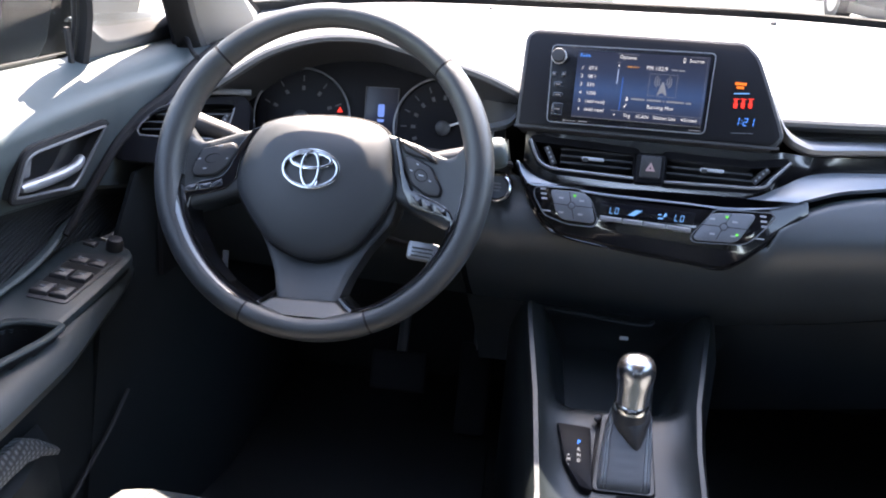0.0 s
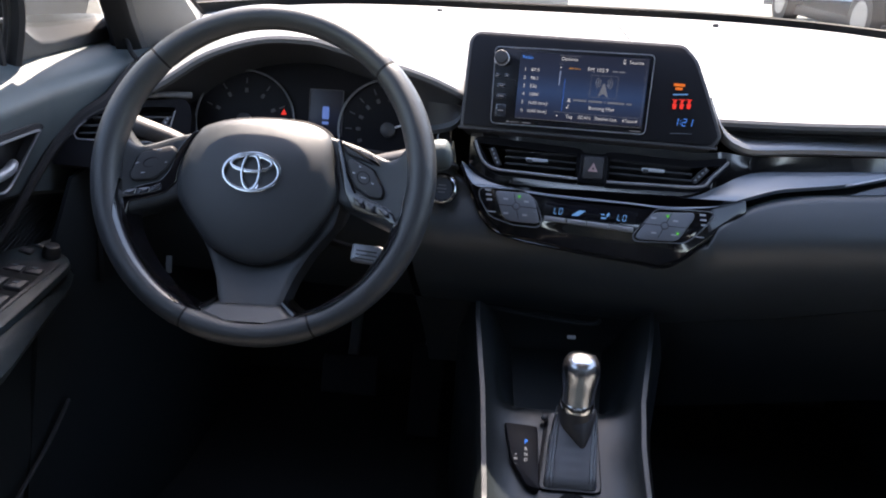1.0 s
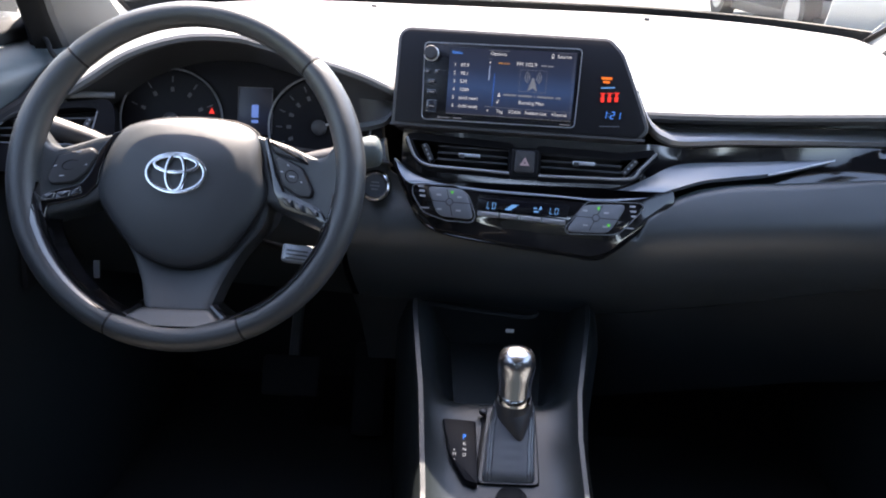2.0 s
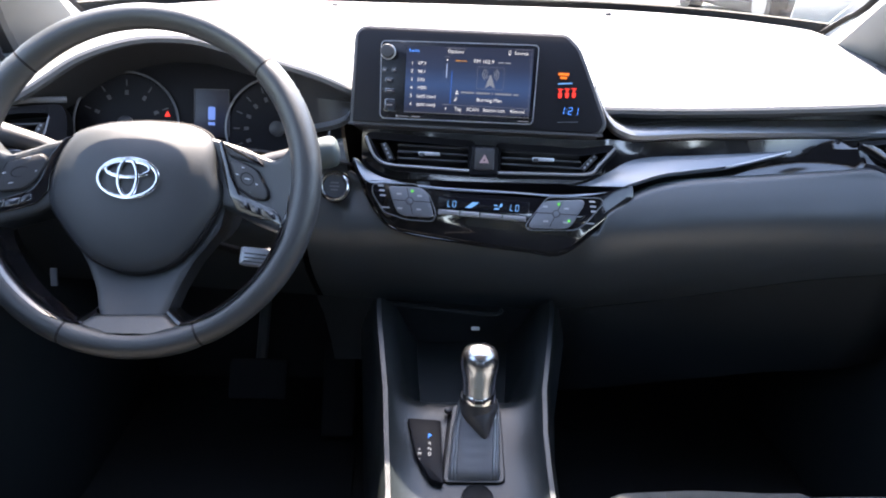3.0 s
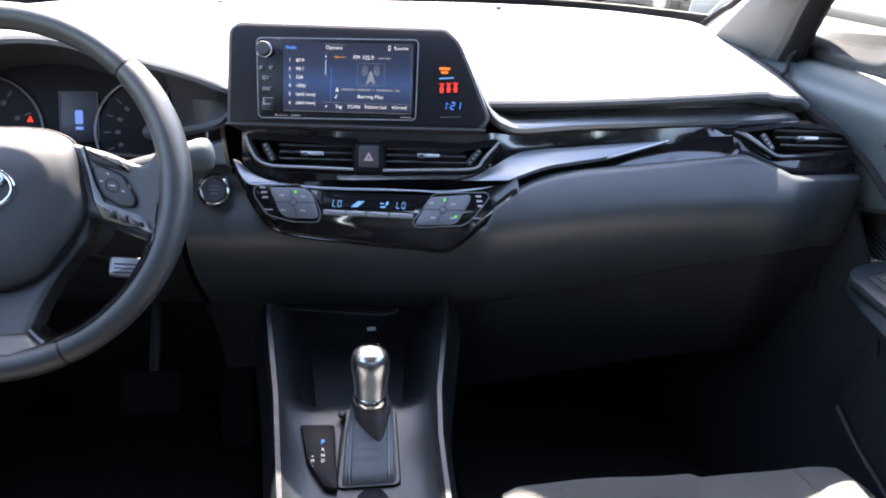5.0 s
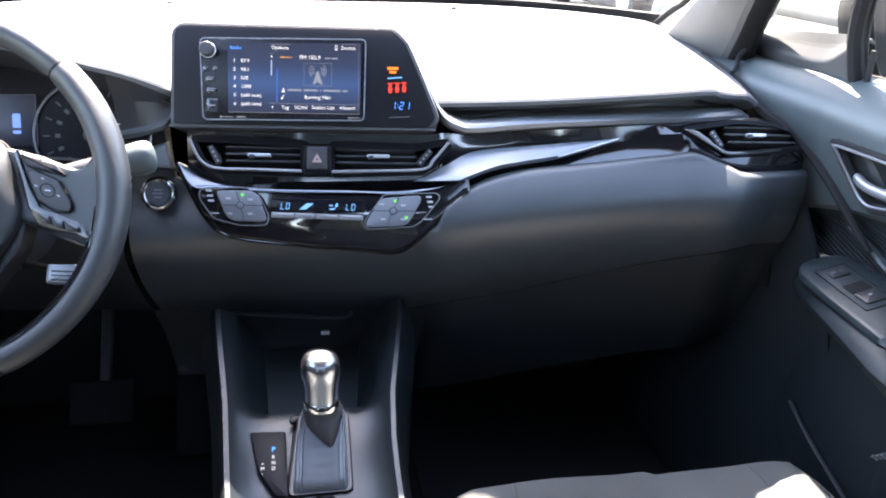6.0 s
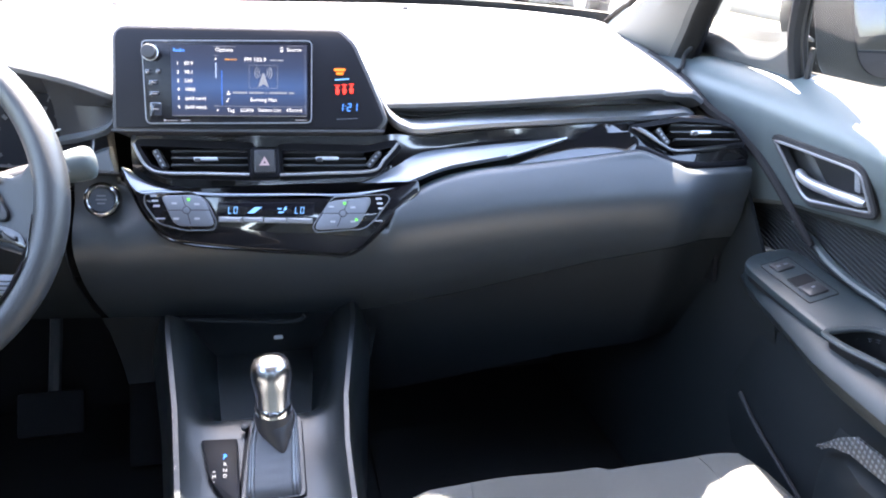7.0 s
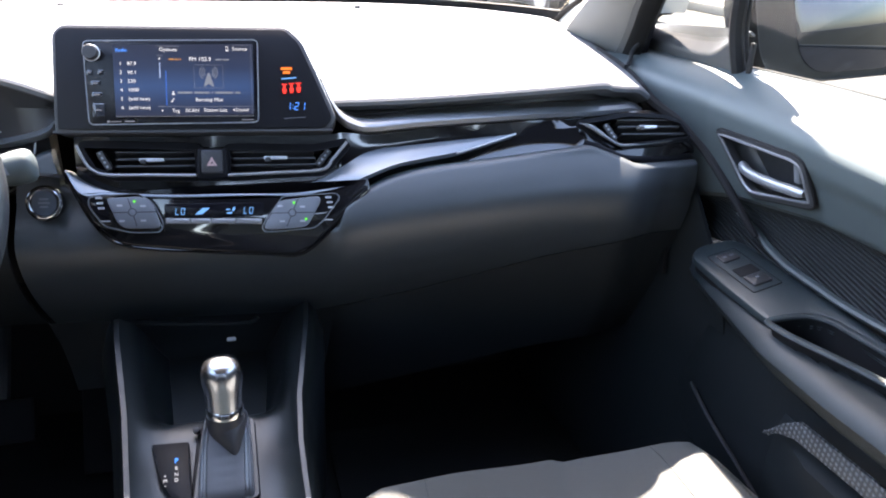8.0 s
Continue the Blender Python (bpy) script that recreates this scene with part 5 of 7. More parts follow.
part("ring_bead", tube([SBM @ Vector((0.0151 * math.cos(a), 0.0151 * math.sin(a), 0.0028)) for a in [j * math.tau / 40 for j in range(40)]], 0.0017, True, 8), CHROME, sb, "bright bead of the ring")
btn = part("cap", lathe([(0.0134, -0.004), (0.0134, 0.0015), (0.0125, 0.0026), (0.004, 0.0030)], SBM, 32), CAPGREY, sb, "dark glossy push cap")
bm = bmesh.new()
for v, h in ((0.004, 0.0045), (0.0, 0.0055), (-0.004, 0.004)):
    bar(-h, h, v - 0.0009, v + 0.0009, 0.0031, SBM, bm)
part("label_bar", bm, KEY, btn)

# ---- steering wheel ----
sw = thing("steering_wheel", WM @ Vector((0, 0, -0.06)), "black leather three-spoke steering wheel with glossy inserts", "steering wheel")
RA, RB, RC = 0.1748, 0.1762, (0.0042, 0.0035)
WUP = WM.to_3x3() @ Vector((0, 0, 1))


def rim_point(deg, k=1.0, w=0.0):
    a = radians(deg)
    return WM @ Vector((RC[0] + RA * k * math.sin(a), RC[1] + RB * k * math.cos(a), w))


def dish(r):
    """How far the spokes lie below the plane of the rim, at the distance r from the middle."""
    return lerp([(0.08, -0.036), (0.12, -0.024), (0.155, -0.010), (0.172, 0.0)], r)


def wp(u, v, h):
    """A point of the dished wheel, h above its spokes."""
    return WM @ Vector((u, v, h + dish(math.hypot(u, v))))


def dished(pts, h0, h1, bevel):
    """A plate of that outline that follows the dish of the wheel."""
    bm = slab(pts, h0, h1, Matrix.Identity(4), bevel)
    for v in bm.verts:
        v.co = wp(*v.co)
    return bm


def dished_ring(cu, cv, ru, rv, h, r, n_=28, turn=0.0, flat=1.0):
    c_, s_ = math.cos(radians(turn)), math.sin(radians(turn))
    path = []
    for j in range(n_):
        a = j * math.tau / n_
        p_, q_ = ru * math.cos(a), rv * math.sin(a)
        path.append(wp(cu + p_ * c_ - q_ * s_, cv + p_ * s_ + q_ * c_, h))
    return tube(path, r, True, 8, up=WUP, flat=flat)


# four leather lengths of the rim, thicker at the thumbs, each ending at a sewn joint; degrees clockwise from the top
GRIP = [(0, 0.0134), (42, 0.0143), (72, 0.0160), (108, 0.0160), (140, 0.0148), (180, 0.0140)]
for a0, a1 in ((-46, 46), (46.8, 156.6), (157.4, 202.6), (203.4, 313.2)):
    k = max(8, int((a1 - a0) / 2.5))
    path = [rim_point(a0 + (a1 - a0) * i / k) for i in range(k + 1)]
    radii = []
    for i in range(k + 1):
        a = abs((a0 + (a1 - a0) * i / k + 180) % 360 - 180)
        radii.append(lerp(GRIP, a) * (0.95 if i in (0, k) else 1.0))
    part("rim", tube(path, radii, n=18, up=WUP, flat=1.16), LEATHER, sw, "grained black leather of the rim")
for a in (-46.4, 46.4, 157, 203):
    part("joint", tube([rim_point(a - 0.4), rim_point(a + 0.4)], lerp(GRIP, abs((a + 180) % 360 - 180)) * 0.96, n=18, up=WUP, flat=1.16), RUBBER, sw)
# sewn thread round the inner side of the rim
part("inner_seam", tube([rim_point(a, 1 - lerp(GRIP, min(a, 360 - a)) * 0.93 / RA, 0.0045) for a in range(-64, 65, 4)], 0.0006, n=5), RUBBER, sw, "sewn seam inside the rim")

# airbag cover: highest along its upper third, falling away to the foot and the sides
HUB = [(-0.066, 0.0585), (-0.0399, 0.0653), (-0.0075, 0.0686), (0.0251, 0.0686), (0.0514, 0.0655), (0.0699, 0.0562), (0.0772, 0.0413), (0.0812, 0.0129), (0.0873, -0.0125), (0.0792, -0.0371), (0.0595, -0.0683), (0.0413, -0.0868), (0.0139, -0.0976), (-0.0116, -0.0977), (-0.0419, -0.0862), (-0.0599, -0.0708), (-0.0862, -0.0389), (-0.0975, -0.0206), (-0.0978, -0.0019), (-0.0930, 0.0149), (-0.0850, 0.0378), (-0.0775, 0.0508)]
ho = spline([(a, b) for a, b in HUB], 96, True)
hc = Vector((-0.004, -0.010))


def cover(u, v, s):
    """Height of the airbag cover; s is 1 at its rim and 0 in its middle."""
    up = abs(v) / (0.070 if v > 0 else 0.104)
    return 0.0365 - (0.022 if v > 0 else 0.019) * up ** 2.3 - 0.020 * (abs(u + 0.004) / 0.092) ** 2.5 - 0.004 * max(0.0, (s - 0.88) / 0.12) ** 2


AM = WM @ pose(-0.0035, 0.0023, -0.0120)          # the airbag cover
rows = [[AM @ Vector((q[0], q[1], -0.046)) for q in ho]]
for s in (1.0, 0.988, 0.97, 0.94, 0.90, 0.86, 0.82, 0.76, 0.68, 0.58, 0.46, 0.32, 0.16, 0.0005):
    ring = []
    for q in ho:
        u, v = hc.x + (q[0] - hc.x) * s, hc.y + (q[1] - hc.y) * s
        ring.append(AM @ Vector((u, v, -0.026 + cover(u, v, s) - (0.003 if s == 1.0 else 0))))
    rows.append(ring)
part("airbag_cover", sheet(rows, 0, closed=True), HUBSKIN, sw, "domed dark grey airbag cover")
part("cover_gap", tube([AM @ Vector((q[0], q[1], -0.026 + cover(q[0], q[1], 1.0) - 0.0055)) for q in ho], 0.0024, True, 6), RUBBER, sw)
# badge: plain chrome rings
BW = -0.026 + cover(-0.0045, 0.001, 0.2) + 0.0020


def badge_ring(cu, cv, ru, rv, r, n_=48):
    path = []
    for j in range(n_):
        a = j * math.tau / n_
        u, v = cu + ru * math.cos(a), cv + rv * math.sin(a)
        path.append(AM @ Vector((u, v, BW - 0.020 * (abs(u + 0.004) / 0.092) ** 2.5 - 0.022 * (abs(v) / 0.075) ** 2.3)))
    return tube(path, r, True, 8, up=WUP, flat=0.75)


badge = part("badge", badge_ring(-0.0050, 0.0008, 0.0308, 0.0208, 0.0024), CHROME, sw, "oval chrome badge")
part("badge_oval", badge_ring(-0.0050, 0.0008, 0.0098, 0.0196, 0.0023, 36), CHROME, badge)
part("badge_oval", badge_ring(-0.0050, 0.0102, 0.0228, 0.0088, 0.0022, 36), CHROME, badge)

# lower spoke, hollow and rising to the wide leather part below it
LOW_L = [(-0.142, -0.0362), (-0.114, -0.0446), (-0.089, -0.0560), (-0.061, -0.0735), (-0.032, -0.0950), (0.0, -0.097)]
LOW_R = [(-0.142, 0.0350), (-0.110, 0.0440), (-0.080, 0.0585), (-0.047, 0.0834), (-0.0175, 0.0885), (0.0, 0.086)]
rows = []
for k in range(19):
    v = -0.1405 + 0.125 * k / 18
    l, r = lerp(LOW_L, v), lerp(LOW_R, v)
    sec = [(l - 0.001, -0.030), (l, -0.006), (l + 0.0015, 0.0), (l + 0.005, 0.0026), (l + 0.010, 0.0030)]
    sec += [(l + 0.010 + (r - l - 0.020) * j / 6, 0.0030 - 0.003 * math.sin(math.pi * j / 6)) for j in range(1, 6)]
    sec += [(r - 0.010, 0.0030), (r - 0.005, 0.0026), (r - 0.0015, 0.0), (r, -0.006), (r + 0.001, -0.030)]
    rows.append([wp(u, v, h) for u, h in sec])
part("lower_spoke", sheet(rows, 0), HUBSKIN, sw, "dark grey lower spoke")
part("lower_grip", dished(rounded([(-0.0735, -0.1570), (-0.0556, -0.1540), (-0.0370, -0.1408), (0.0352, -0.1402), (0.0446, -0.1490), (0.0626, -0.1565), (0.0730, -0.1630), (0.0450, -0.1745), (0.0, -0.1790), (-0.0450, -0.1745), (-0.0780, -0.1630)], 0.005), -0.014, 0.0105, 0.005), LEATHER, sw, "wide leather grip at the foot of the wheel")

# side spokes: a thick shell that rises to the rim, with a rounded upper edge
TOP_E = [(0.070, 0.0560), (0.0775, 0.0541), (0.1045, 0.0452), (0.1250, 0.0353), (0.1400, 0.0285), (0.1500, 0.0310), (0.1600, 0.0420), (0.1680, 0.0560)]
LOW_E = [(0.070, -0.0200), (0.0900, -0.0240), (0.1200, -0.0380), (0.1400, -0.0460), (0.1500, -0.0520), (0.1600, -0.0610), (0.1680, -0.0700)]
for s in (-1, 1):
    rows = []
    for k in range(23):
        u = 0.070 + 0.098 * k / 22
        a, b = lerp(TOP_E, u), lerp(LOW_E, u)
        sec = [(a + 0.001, -0.034), (a, -0.006), (a - 0.0012, 0.0005), (a - 0.0040, 0.0042), (a - 0.0080, 0.0055)]
        sec += [(a - 0.0080 + (b - a + 0.0160) * j / 7, 0.0055) for j in range(1, 7)]
        sec += [(b + 0.0080, 0.0055), (b + 0.0040, 0.0042), (b + 0.0012, 0.0005), (b, -0.006), (b - 0.001, -0.034)]
        rows.append([wp(s * u, v, h) for v, h in sec])
    part("side_spoke", sheet(rows, 0), HUBSKIN, sw, "dark grey side spoke")
    # glossy crescent inside the rim: a narrow face and a deep inner wall
    out = spline([(s * a, b) for a, b in ((0.1560, -0.0400), (0.1560, -0.0540), (0.1490, -0.0771), (0.1290, -0.1120), (0.0993, -0.1392), (0.0762, -0.1528), (0.0620, -0.1562), (0.0476, -0.1500), (0.0358, -0.1392))], 48)
    inn = spline([(s * a, b) for a, b in ((0.1490, -0.0400), (0.1492, -0.0540), (0.1420, -0.0745), (0.1200, -0.1070), (0.0945, -0.1325), (0.0700, -0.1472), (0.0604, -0.1500), (0.0490, -0.1431), (0.0375, -0.1345))], 48)
    rows = [[wp(q[0], q[1], -0.012) for q in out], [wp(q[0], q[1], 0.0035) for q in out], [wp(q[0] * 0.8 + p_[0] * 0.2, q[1] * 0.8 + p_[1] * 0.2, 0.0062) for q, p_ in zip(out, inn)], [wp(q[0] * 0.35 + p_[0] * 0.65, q[1] * 0.35 + p_[1] * 0.65, 0.0066) for q, p_ in zip(out, inn)], [wp(p_[0], p_[1], 0.0040) for p_ in inn], [wp(p_[0] * 0.985, p_[1] * 0.985, -0.004) for p_ in inn], [wp(p_[0] * 0.955, p_[1] * 0.955, -0.026) for p_ in inn]]
    part("gloss_insert", sheet(rows, 0.0012), GLOSS, sw, "piano-black insert inside the rim")
    # the insert's curved flank, wrapped round the inner side of the rim
    rows = []
    for k in range(27):
        f = k / 26
        a = radians(96 + 66 * f)
        cu_, cv_ = RC[0] * s + RA * math.sin(a), RC[1] + RB * math.cos(a)
        r_ = lerp(GRIP, 96 + 66 * f) * 1.035
        crest = 12 + 44 * min(1.0, f / 0.22) * min(1.0, (1.12 - f) / 0.30)
        row = []
        for j in range(9):
            ph = radians(crest + (-62 - crest) * j / 8)
            row.append(WM @ Vector((s * (cu_ - math.sin(a) * r_ * math.cos(ph)), cv_ - math.cos(a) * r_ * math.cos(ph), 1.16 * r_ * math.sin(ph))))
        rows.append(row)
    part("gloss_flank", sheet(rows, 0.0008), GLOSS, sw, "piano-black flank inside the rim")
    line = [wp(q[0] * 0.93 + p_[0] * 0.07, q[1] * 0.93 + p_[1] * 0.07, 0.0060) for q, p_ in zip(out, inn)]
    part("insert_groove", tube(line, 0.0009, n=5), RUBBER, sw)
for outline in ([(-0.0747, 0.0540), (-0.0868, 0.0500), (-0.1007, 0.0300), (-0.1091, 0.0027), (-0.1162, -0.0091), (-0.1375, -0.0182), (-0.1494, -0.0249), (-0.1552, -0.0354), (-0.1573, -0.0468), (-0.1545, -0.0560), (-0.1450, -0.0540), (-0.1438, -0.0371), (-0.1299, -0.0322), (-0.1103, -0.0235), (-0.1000, -0.0092), (-0.0990, 0.0071), (-0.0915, 0.0305), (-0.0806, 0.0490)],
                [(0.0778, 0.0500), (0.0835, 0.0513), (0.0861, 0.0375), (0.0934, 0.0136), (0.1055, -0.0102), (0.1169, -0.0143), (0.1404, -0.0245), (0.1493, -0.0306), (0.1555, -0.0440), (0.1485, -0.0450), (0.1437, -0.0400), (0.1186, -0.0334), (0.1024, -0.0270), (0.0915, -0.0088), (0.0830, 0.0197)]):
    part("spoke_trim", dished(rounded(outline, 0.003, 3), -0.004, 0.0078, 0.0012), GLOSS, sw, "piano-black trim between spoke and airbag cover")
# one side: a four-way pad over a row of keys; the other: a rocker, a pad and a row of keys
pl = rounded([(-0.1380, 0.0191), (-0.1464, -0.0071), (-0.1421, -0.0136), (-0.1222, -0.0092), (-0.1105, 0.0045), (-0.1014, 0.0242), (-0.1069, 0.0307), (-0.1267, 0.0232)], 0.004)
padl = part("switch_pad", dished(pl, 0.002, 0.0105, 0.0018), PADSKIN, sw, "black four-way switch pad")
part("pad_edge", tube([wp(q[0], q[1], 0.0075) for q in pl], 0.0011, True, 6), RUBBER, padl)
part("pad_ring", dished_ring(-0.1259, 0.0091, 0.0082, 0.0048, 0.0108, 0.0007, turn=28), RUBBER, padl)
bm = bmesh.new()
for u, v, h in ((-0.1259, 0.0091, 0.0034), (-0.1190, 0.0240, 0.0024), (-0.1330, -0.0040, 0.0020), (-0.1120, 0.0105, 0.0014), (-0.1395, 0.0060, 0.0014)):
    slab([(u - h, v - 0.0008), (u + h, v + 0.0004), (u + h, v + 0.0018), (u - h, v + 0.0006)], 0.0104, 0.0110, Matrix.Identity(4), 0, bm)
for v in bm.verts:
    v.co = wp(*v.co)
part("switch_mark", bm, KEY_PRINT, padl)
for pts in ([(-0.1510, -0.0335), (-0.1380, -0.0300), (-0.1372, -0.0222), (-0.1490, -0.0258)], [(-0.1370, -0.0300), (-0.1245, -0.0258), (-0.1240, -0.0182), (-0.1362, -0.0218)], [(-0.1236, -0.0255), (-0.1135, -0.0205), (-0.1150, -0.0125), (-0.1230, -0.0178)]):
    part("row_key", dished(rounded(pts, 0.0015), 0.002, 0.0108, 0.0012), KEYGLOSS, sw, "glossy dark key")
rk = rounded([(0.0850, 0.0470), (0.1215, 0.0331), (0.1305, 0.0205), (0.0917, 0.0339)], 0.003)
padr = part("switch_pad", dished(rk, 0.002, 0.0100, 0.0018), PADSKIN, sw, "black rocker switch")
part("pad_edge", tube([wp(q[0], q[1], 0.0070) for q in rk], 0.0010, True, 6), RUBBER, padr)
part("rocker_split", dished([(0.1055, 0.0402), (0.1063, 0.0399), (0.1100, 0.0283), (0.1092, 0.0286)], 0.0085, 0.0104, 0), RUBBER, padr)
rp = rounded([(0.0916, 0.0269), (0.0979, 0.0296), (0.1238, 0.0162), (0.1377, -0.0089), (0.1358, -0.0164), (0.1208, -0.0148), (0.1021, -0.0021)], 0.004)
padr2 = part("switch_pad", dished(rp, 0.002, 0.0108, 0.0020), PADSKIN, sw, "black four-way switch pad")
part("pad_edge", tube([wp(q[0], q[1], 0.0072) for q in rp], 0.0012, True, 6), RUBBER, padr2)
part("pad_ring", dished_ring(0.1129, 0.0071, 0.0082, 0.0060, 0.0110, 0.0007, turn=-38), RUBBER, padr2)
bm = bmesh.new()
for u, v, h in ((0.1129, 0.0065, 0.0030), (0.1080, 0.0190, 0.0014), (0.1010, 0.0120, 0.0016), (0.1240, 0.0000, 0.0016), (0.1180, -0.0080, 0.0018)):
    slab([(u - h, v + 0.0006), (u + h, v - 0.0006), (u + h, v + 0.0008), (u - h, v + 0.0020)], 0.0106, 0.0113, Matrix.Identity(4), 0, bm)
for v in bm.verts:
    v.co = wp(*v.co)
part("switch_mark", bm, KEY_PRINT, padr2)
for pts in ([(0.1022, -0.0142), (0.1146, -0.0178), (0.1174, -0.0282), (0.1063, -0.0238)], [(0.1159, -0.0183), (0.1281, -0.0237), (0.1302, -0.0336), (0.1185, -0.0289)], [(0.1294, -0.0243), (0.1446, -0.0319), (0.1462, -0.0385), (0.1318, -0.0346)]):
    part("row_key", dished(rounded(pts, 0.0015), 0.002, 0.0108, 0.0012), KEYGLOSS, sw, "glossy dark key")
CRM = WM @ pose(0.0055, 0.0055, 0, 0, 0, -5)
part("paddle", slab(rect(0.101, 0.142, -0.080, -0.059, 0.004), -0.062, -0.047, CRM, 0.004), HANDLE, sw, "silver-grey cruise control stalk end")
bm = bmesh.new()
for j in range(3):
    bar(0.107, 0.131, -0.0765 + 0.0045 * j, -0.0750 + 0.0045 * j, -0.0466, CRM, bm)
part("stalk_print", bm, HARD, sw)
part("stalk_arm", tube([WM @ Vector((0.116, -0.070, -0.062)), WM @ Vector((0.09, -0.064, -0.090)), WM @ Vector((0.04, -0.05, -0.12))], 0.005, n=8), RUBBER, sw)
part("boss", lathe([(0.055, -0.095), (0.060, -0.06), (0.058, -0.044)], WM, 28), HARD, sw)

# column shroud and stalks
col = thing("steering_column", (-0.366, 0.12, 0.80), "black plastic steering column shroud", "steering column", kind="structure")
part("shroud", lathe([(0.050, -0.26), (0.066, -0.20), (0.064, -0.10), (0.056, -0.075)], WM @ Matrix.Diagonal((1.05, 0.85, 1, 1)), 28), HARD, col)
part("adjust_mark", bar(-0.004, 0.004, -0.012, 0.012, 0.0, pose(-0.553, 0.165, 0.752, 75, 0, 0), t=0.002), KEY, col, "small grey mark on the knee bolster")
st = thing("turn_signal_stalk", (-0.20, 0.105, 0.93), "dark grey wiper stalk with a rounded end", "stalk", "column stalks")
part("arm", tube([(-0.30, 0.09, 0.925), (-0.245, 0.088, 0.940), (-0.195, 0.088, 0.951)], [0.009, 0.0115, 0.0135], n=12), HARD, st)
part("tip", tube(spline([(-0.195, 0.088, 0.951), (-0.180, 0.088, 0.9535), (-0.166, 0.088, 0.957), (-0.1605, 0.088, 0.958)], 10), [0.0140, 0.0148, 0.0155, 0.0160, 0.0162, 0.0160, 0.0150, 0.013, 0.009, 0.003], n=14, flat=1.15), DOORGREY, st, "grey rounded stalk end")
part("print", bar(-0.006, 0.006, -0.004, 0.004, 0.0, pose(-0.190, 0.0725, 0.955, 75, 0, 12), t=0.0006), KEY, st)
st2 = thing("turn_signal_stalk", (-0.53, 0.105, 0.93), "dark grey turn signal stalk behind the wheel", "stalk", "column stalks")
part("arm", tube([(-0.43, 0.09, 0.925), (-0.50, 0.085, 0.957), (-0.545, 0.083, 0.972)], [0.009, 0.0115, 0.0130], n=12), HARD, st2)
part("tip", tube([(-0.545, 0.083, 0.972), (-0.556, 0.083, 0.976), (-0.562, 0.083, 0.978)], [0.0135, 0.0130, 0.006], n=14), HARD, st2)

# ---- centre console ----
con = thing("centre_console", (0, -0.15, 0.32), "dark grey centre console with raised side rails", "centre console", kind="structure")
HALF_L = [(-0.60, 0.098), (-0.08, 0.0985), (-0.021, 0.1025), (0.065, 0.108), (0.144, 0.117), (0.19, 0.122)]
HALF_R = [(-0.60, 0.098), (-0.08, 0.0930), (-0.008, 0.092), (0.063, 0.098), (0.162, 0.117), (0.19, 0.122)]


def con_point(x, v, w):
    """A point of the console's top; behind the shifter the top turns level."""
    p_ = NM @ Vector((x, max(v, -0.10), w))
    if v < -0.10:
        p_ += Vector((0, v + 0.10, (v + 0.10) * 0.08))
    return p_


stations = [-0.60, -0.45, -0.30, -0.20, -0.14, -0.10, -0.07, -0.04, 0.0, 0.03, 0.046, 0.055, 0.063, 0.09, 0.12, 0.15, 0.18, 0.205]
prof = [(1.22, -0.30, 0.0), (1.16, -0.06, 0), (1.06, -0.014, 0), (1.015, -0.002, 0), (0.985, 0.0035, 0), (0.955, 0.0035, 0), (0.91, -0.001, 0), (0.84, -0.0055, 0), (0.76, -0.0100, 0), (0.66, -0.0140, 0), (0.55, -0.0165, 0), (0.42, -0.0180, 0), (0.0, -0.0180, 0)]
rows = []
for v in stations:
    l, r = lerp(HALF_L, v), lerp(HALF_R, v)
    rise = 0.003 * max(0.0, (v - 0.09) / 0.1)
    q_ = max(0.0, min(1.0, (v - 0.050) / 0.045))
    deep = 0.075 * q_ * q_ * (3 - 2 * q_)   # shallow pocket ahead of the shifter
    row = []
    for k, w, _ in prof:
        row.append((-l * k, w + (rise if k > 0.80 else -deep * min(1, (0.80 - k) / 0.22))))
    for k, w, _ in prof[::-1][1:]:
        row.append((r * k, w + (rise if k > 0.80 else -deep * min(1, (0.80 - k) / 0.22))))
    pts = [con_point(x, v, w) for x, w in row]
    pts[0].z, pts[-1].z = 0.33, 0.33
    rows.append(pts)
part("body", sheet(rows, 0.003), CONSOLE, con, "dark grey console body")
for s, half in ((-1, HALF_L), (1, HALF_R)):
    part("rail_groove", tube([con_point(s * lerp(half, v) * 0.915, v, 0.0000 + 0.003 * max(0.0, (v - 0.09) / 0.1)) for v in stations[2:]], 0.0012, n=5), RUBBER, con)
gp = part("gear_panel", slab(rounded([(-0.0755, 0.0270), (-0.0350, 0.0240), (-0.0330, -0.0590), (-0.0480, -0.0545), (-0.0660, -0.0230)], 0.003), -0.018, -0.0045, NM, 0.0015), PANELBLACK, con, "smooth black gear position panel")
for text, v, lit in (("R", -0.0085, LIT_WHITE), ("N", -0.0158, LIT_WHITE), ("D", -0.0228, LIT_WHITE)):
    part("letter", words(text, -0.0490, v, -0.0038, 0.0060, NM), LIT_WHITE, gp)
part("lit_letter", words("P", -0.0490, 0.0010, -0.0038, 0.0085, NM, thick=0.0004), LIT_GEAR, gp, "lit blue letter P")
for text, v in (("+", -0.0165), ("M", -0.0222), ("-", -0.0280)):
    part("letter", words(text, -0.0610, v, -0.0040, 0.0058, NM), LIT_WHITE, gp)
part("boot_frame", frame_slab(rounded([(-0.0330, -0.0545), (0.0380, -0.0545), (0.0390, 0.049), (-0.0190, 0.049)], 0.008), rounded([(-0.0290, -0.0520), (0.0345, -0.0520), (0.0350, 0.046), (-0.0150, 0.046)], 0.008), -0.018, -0.0105, NM), CONSOLE, con, "dark surround of the shifter boot")
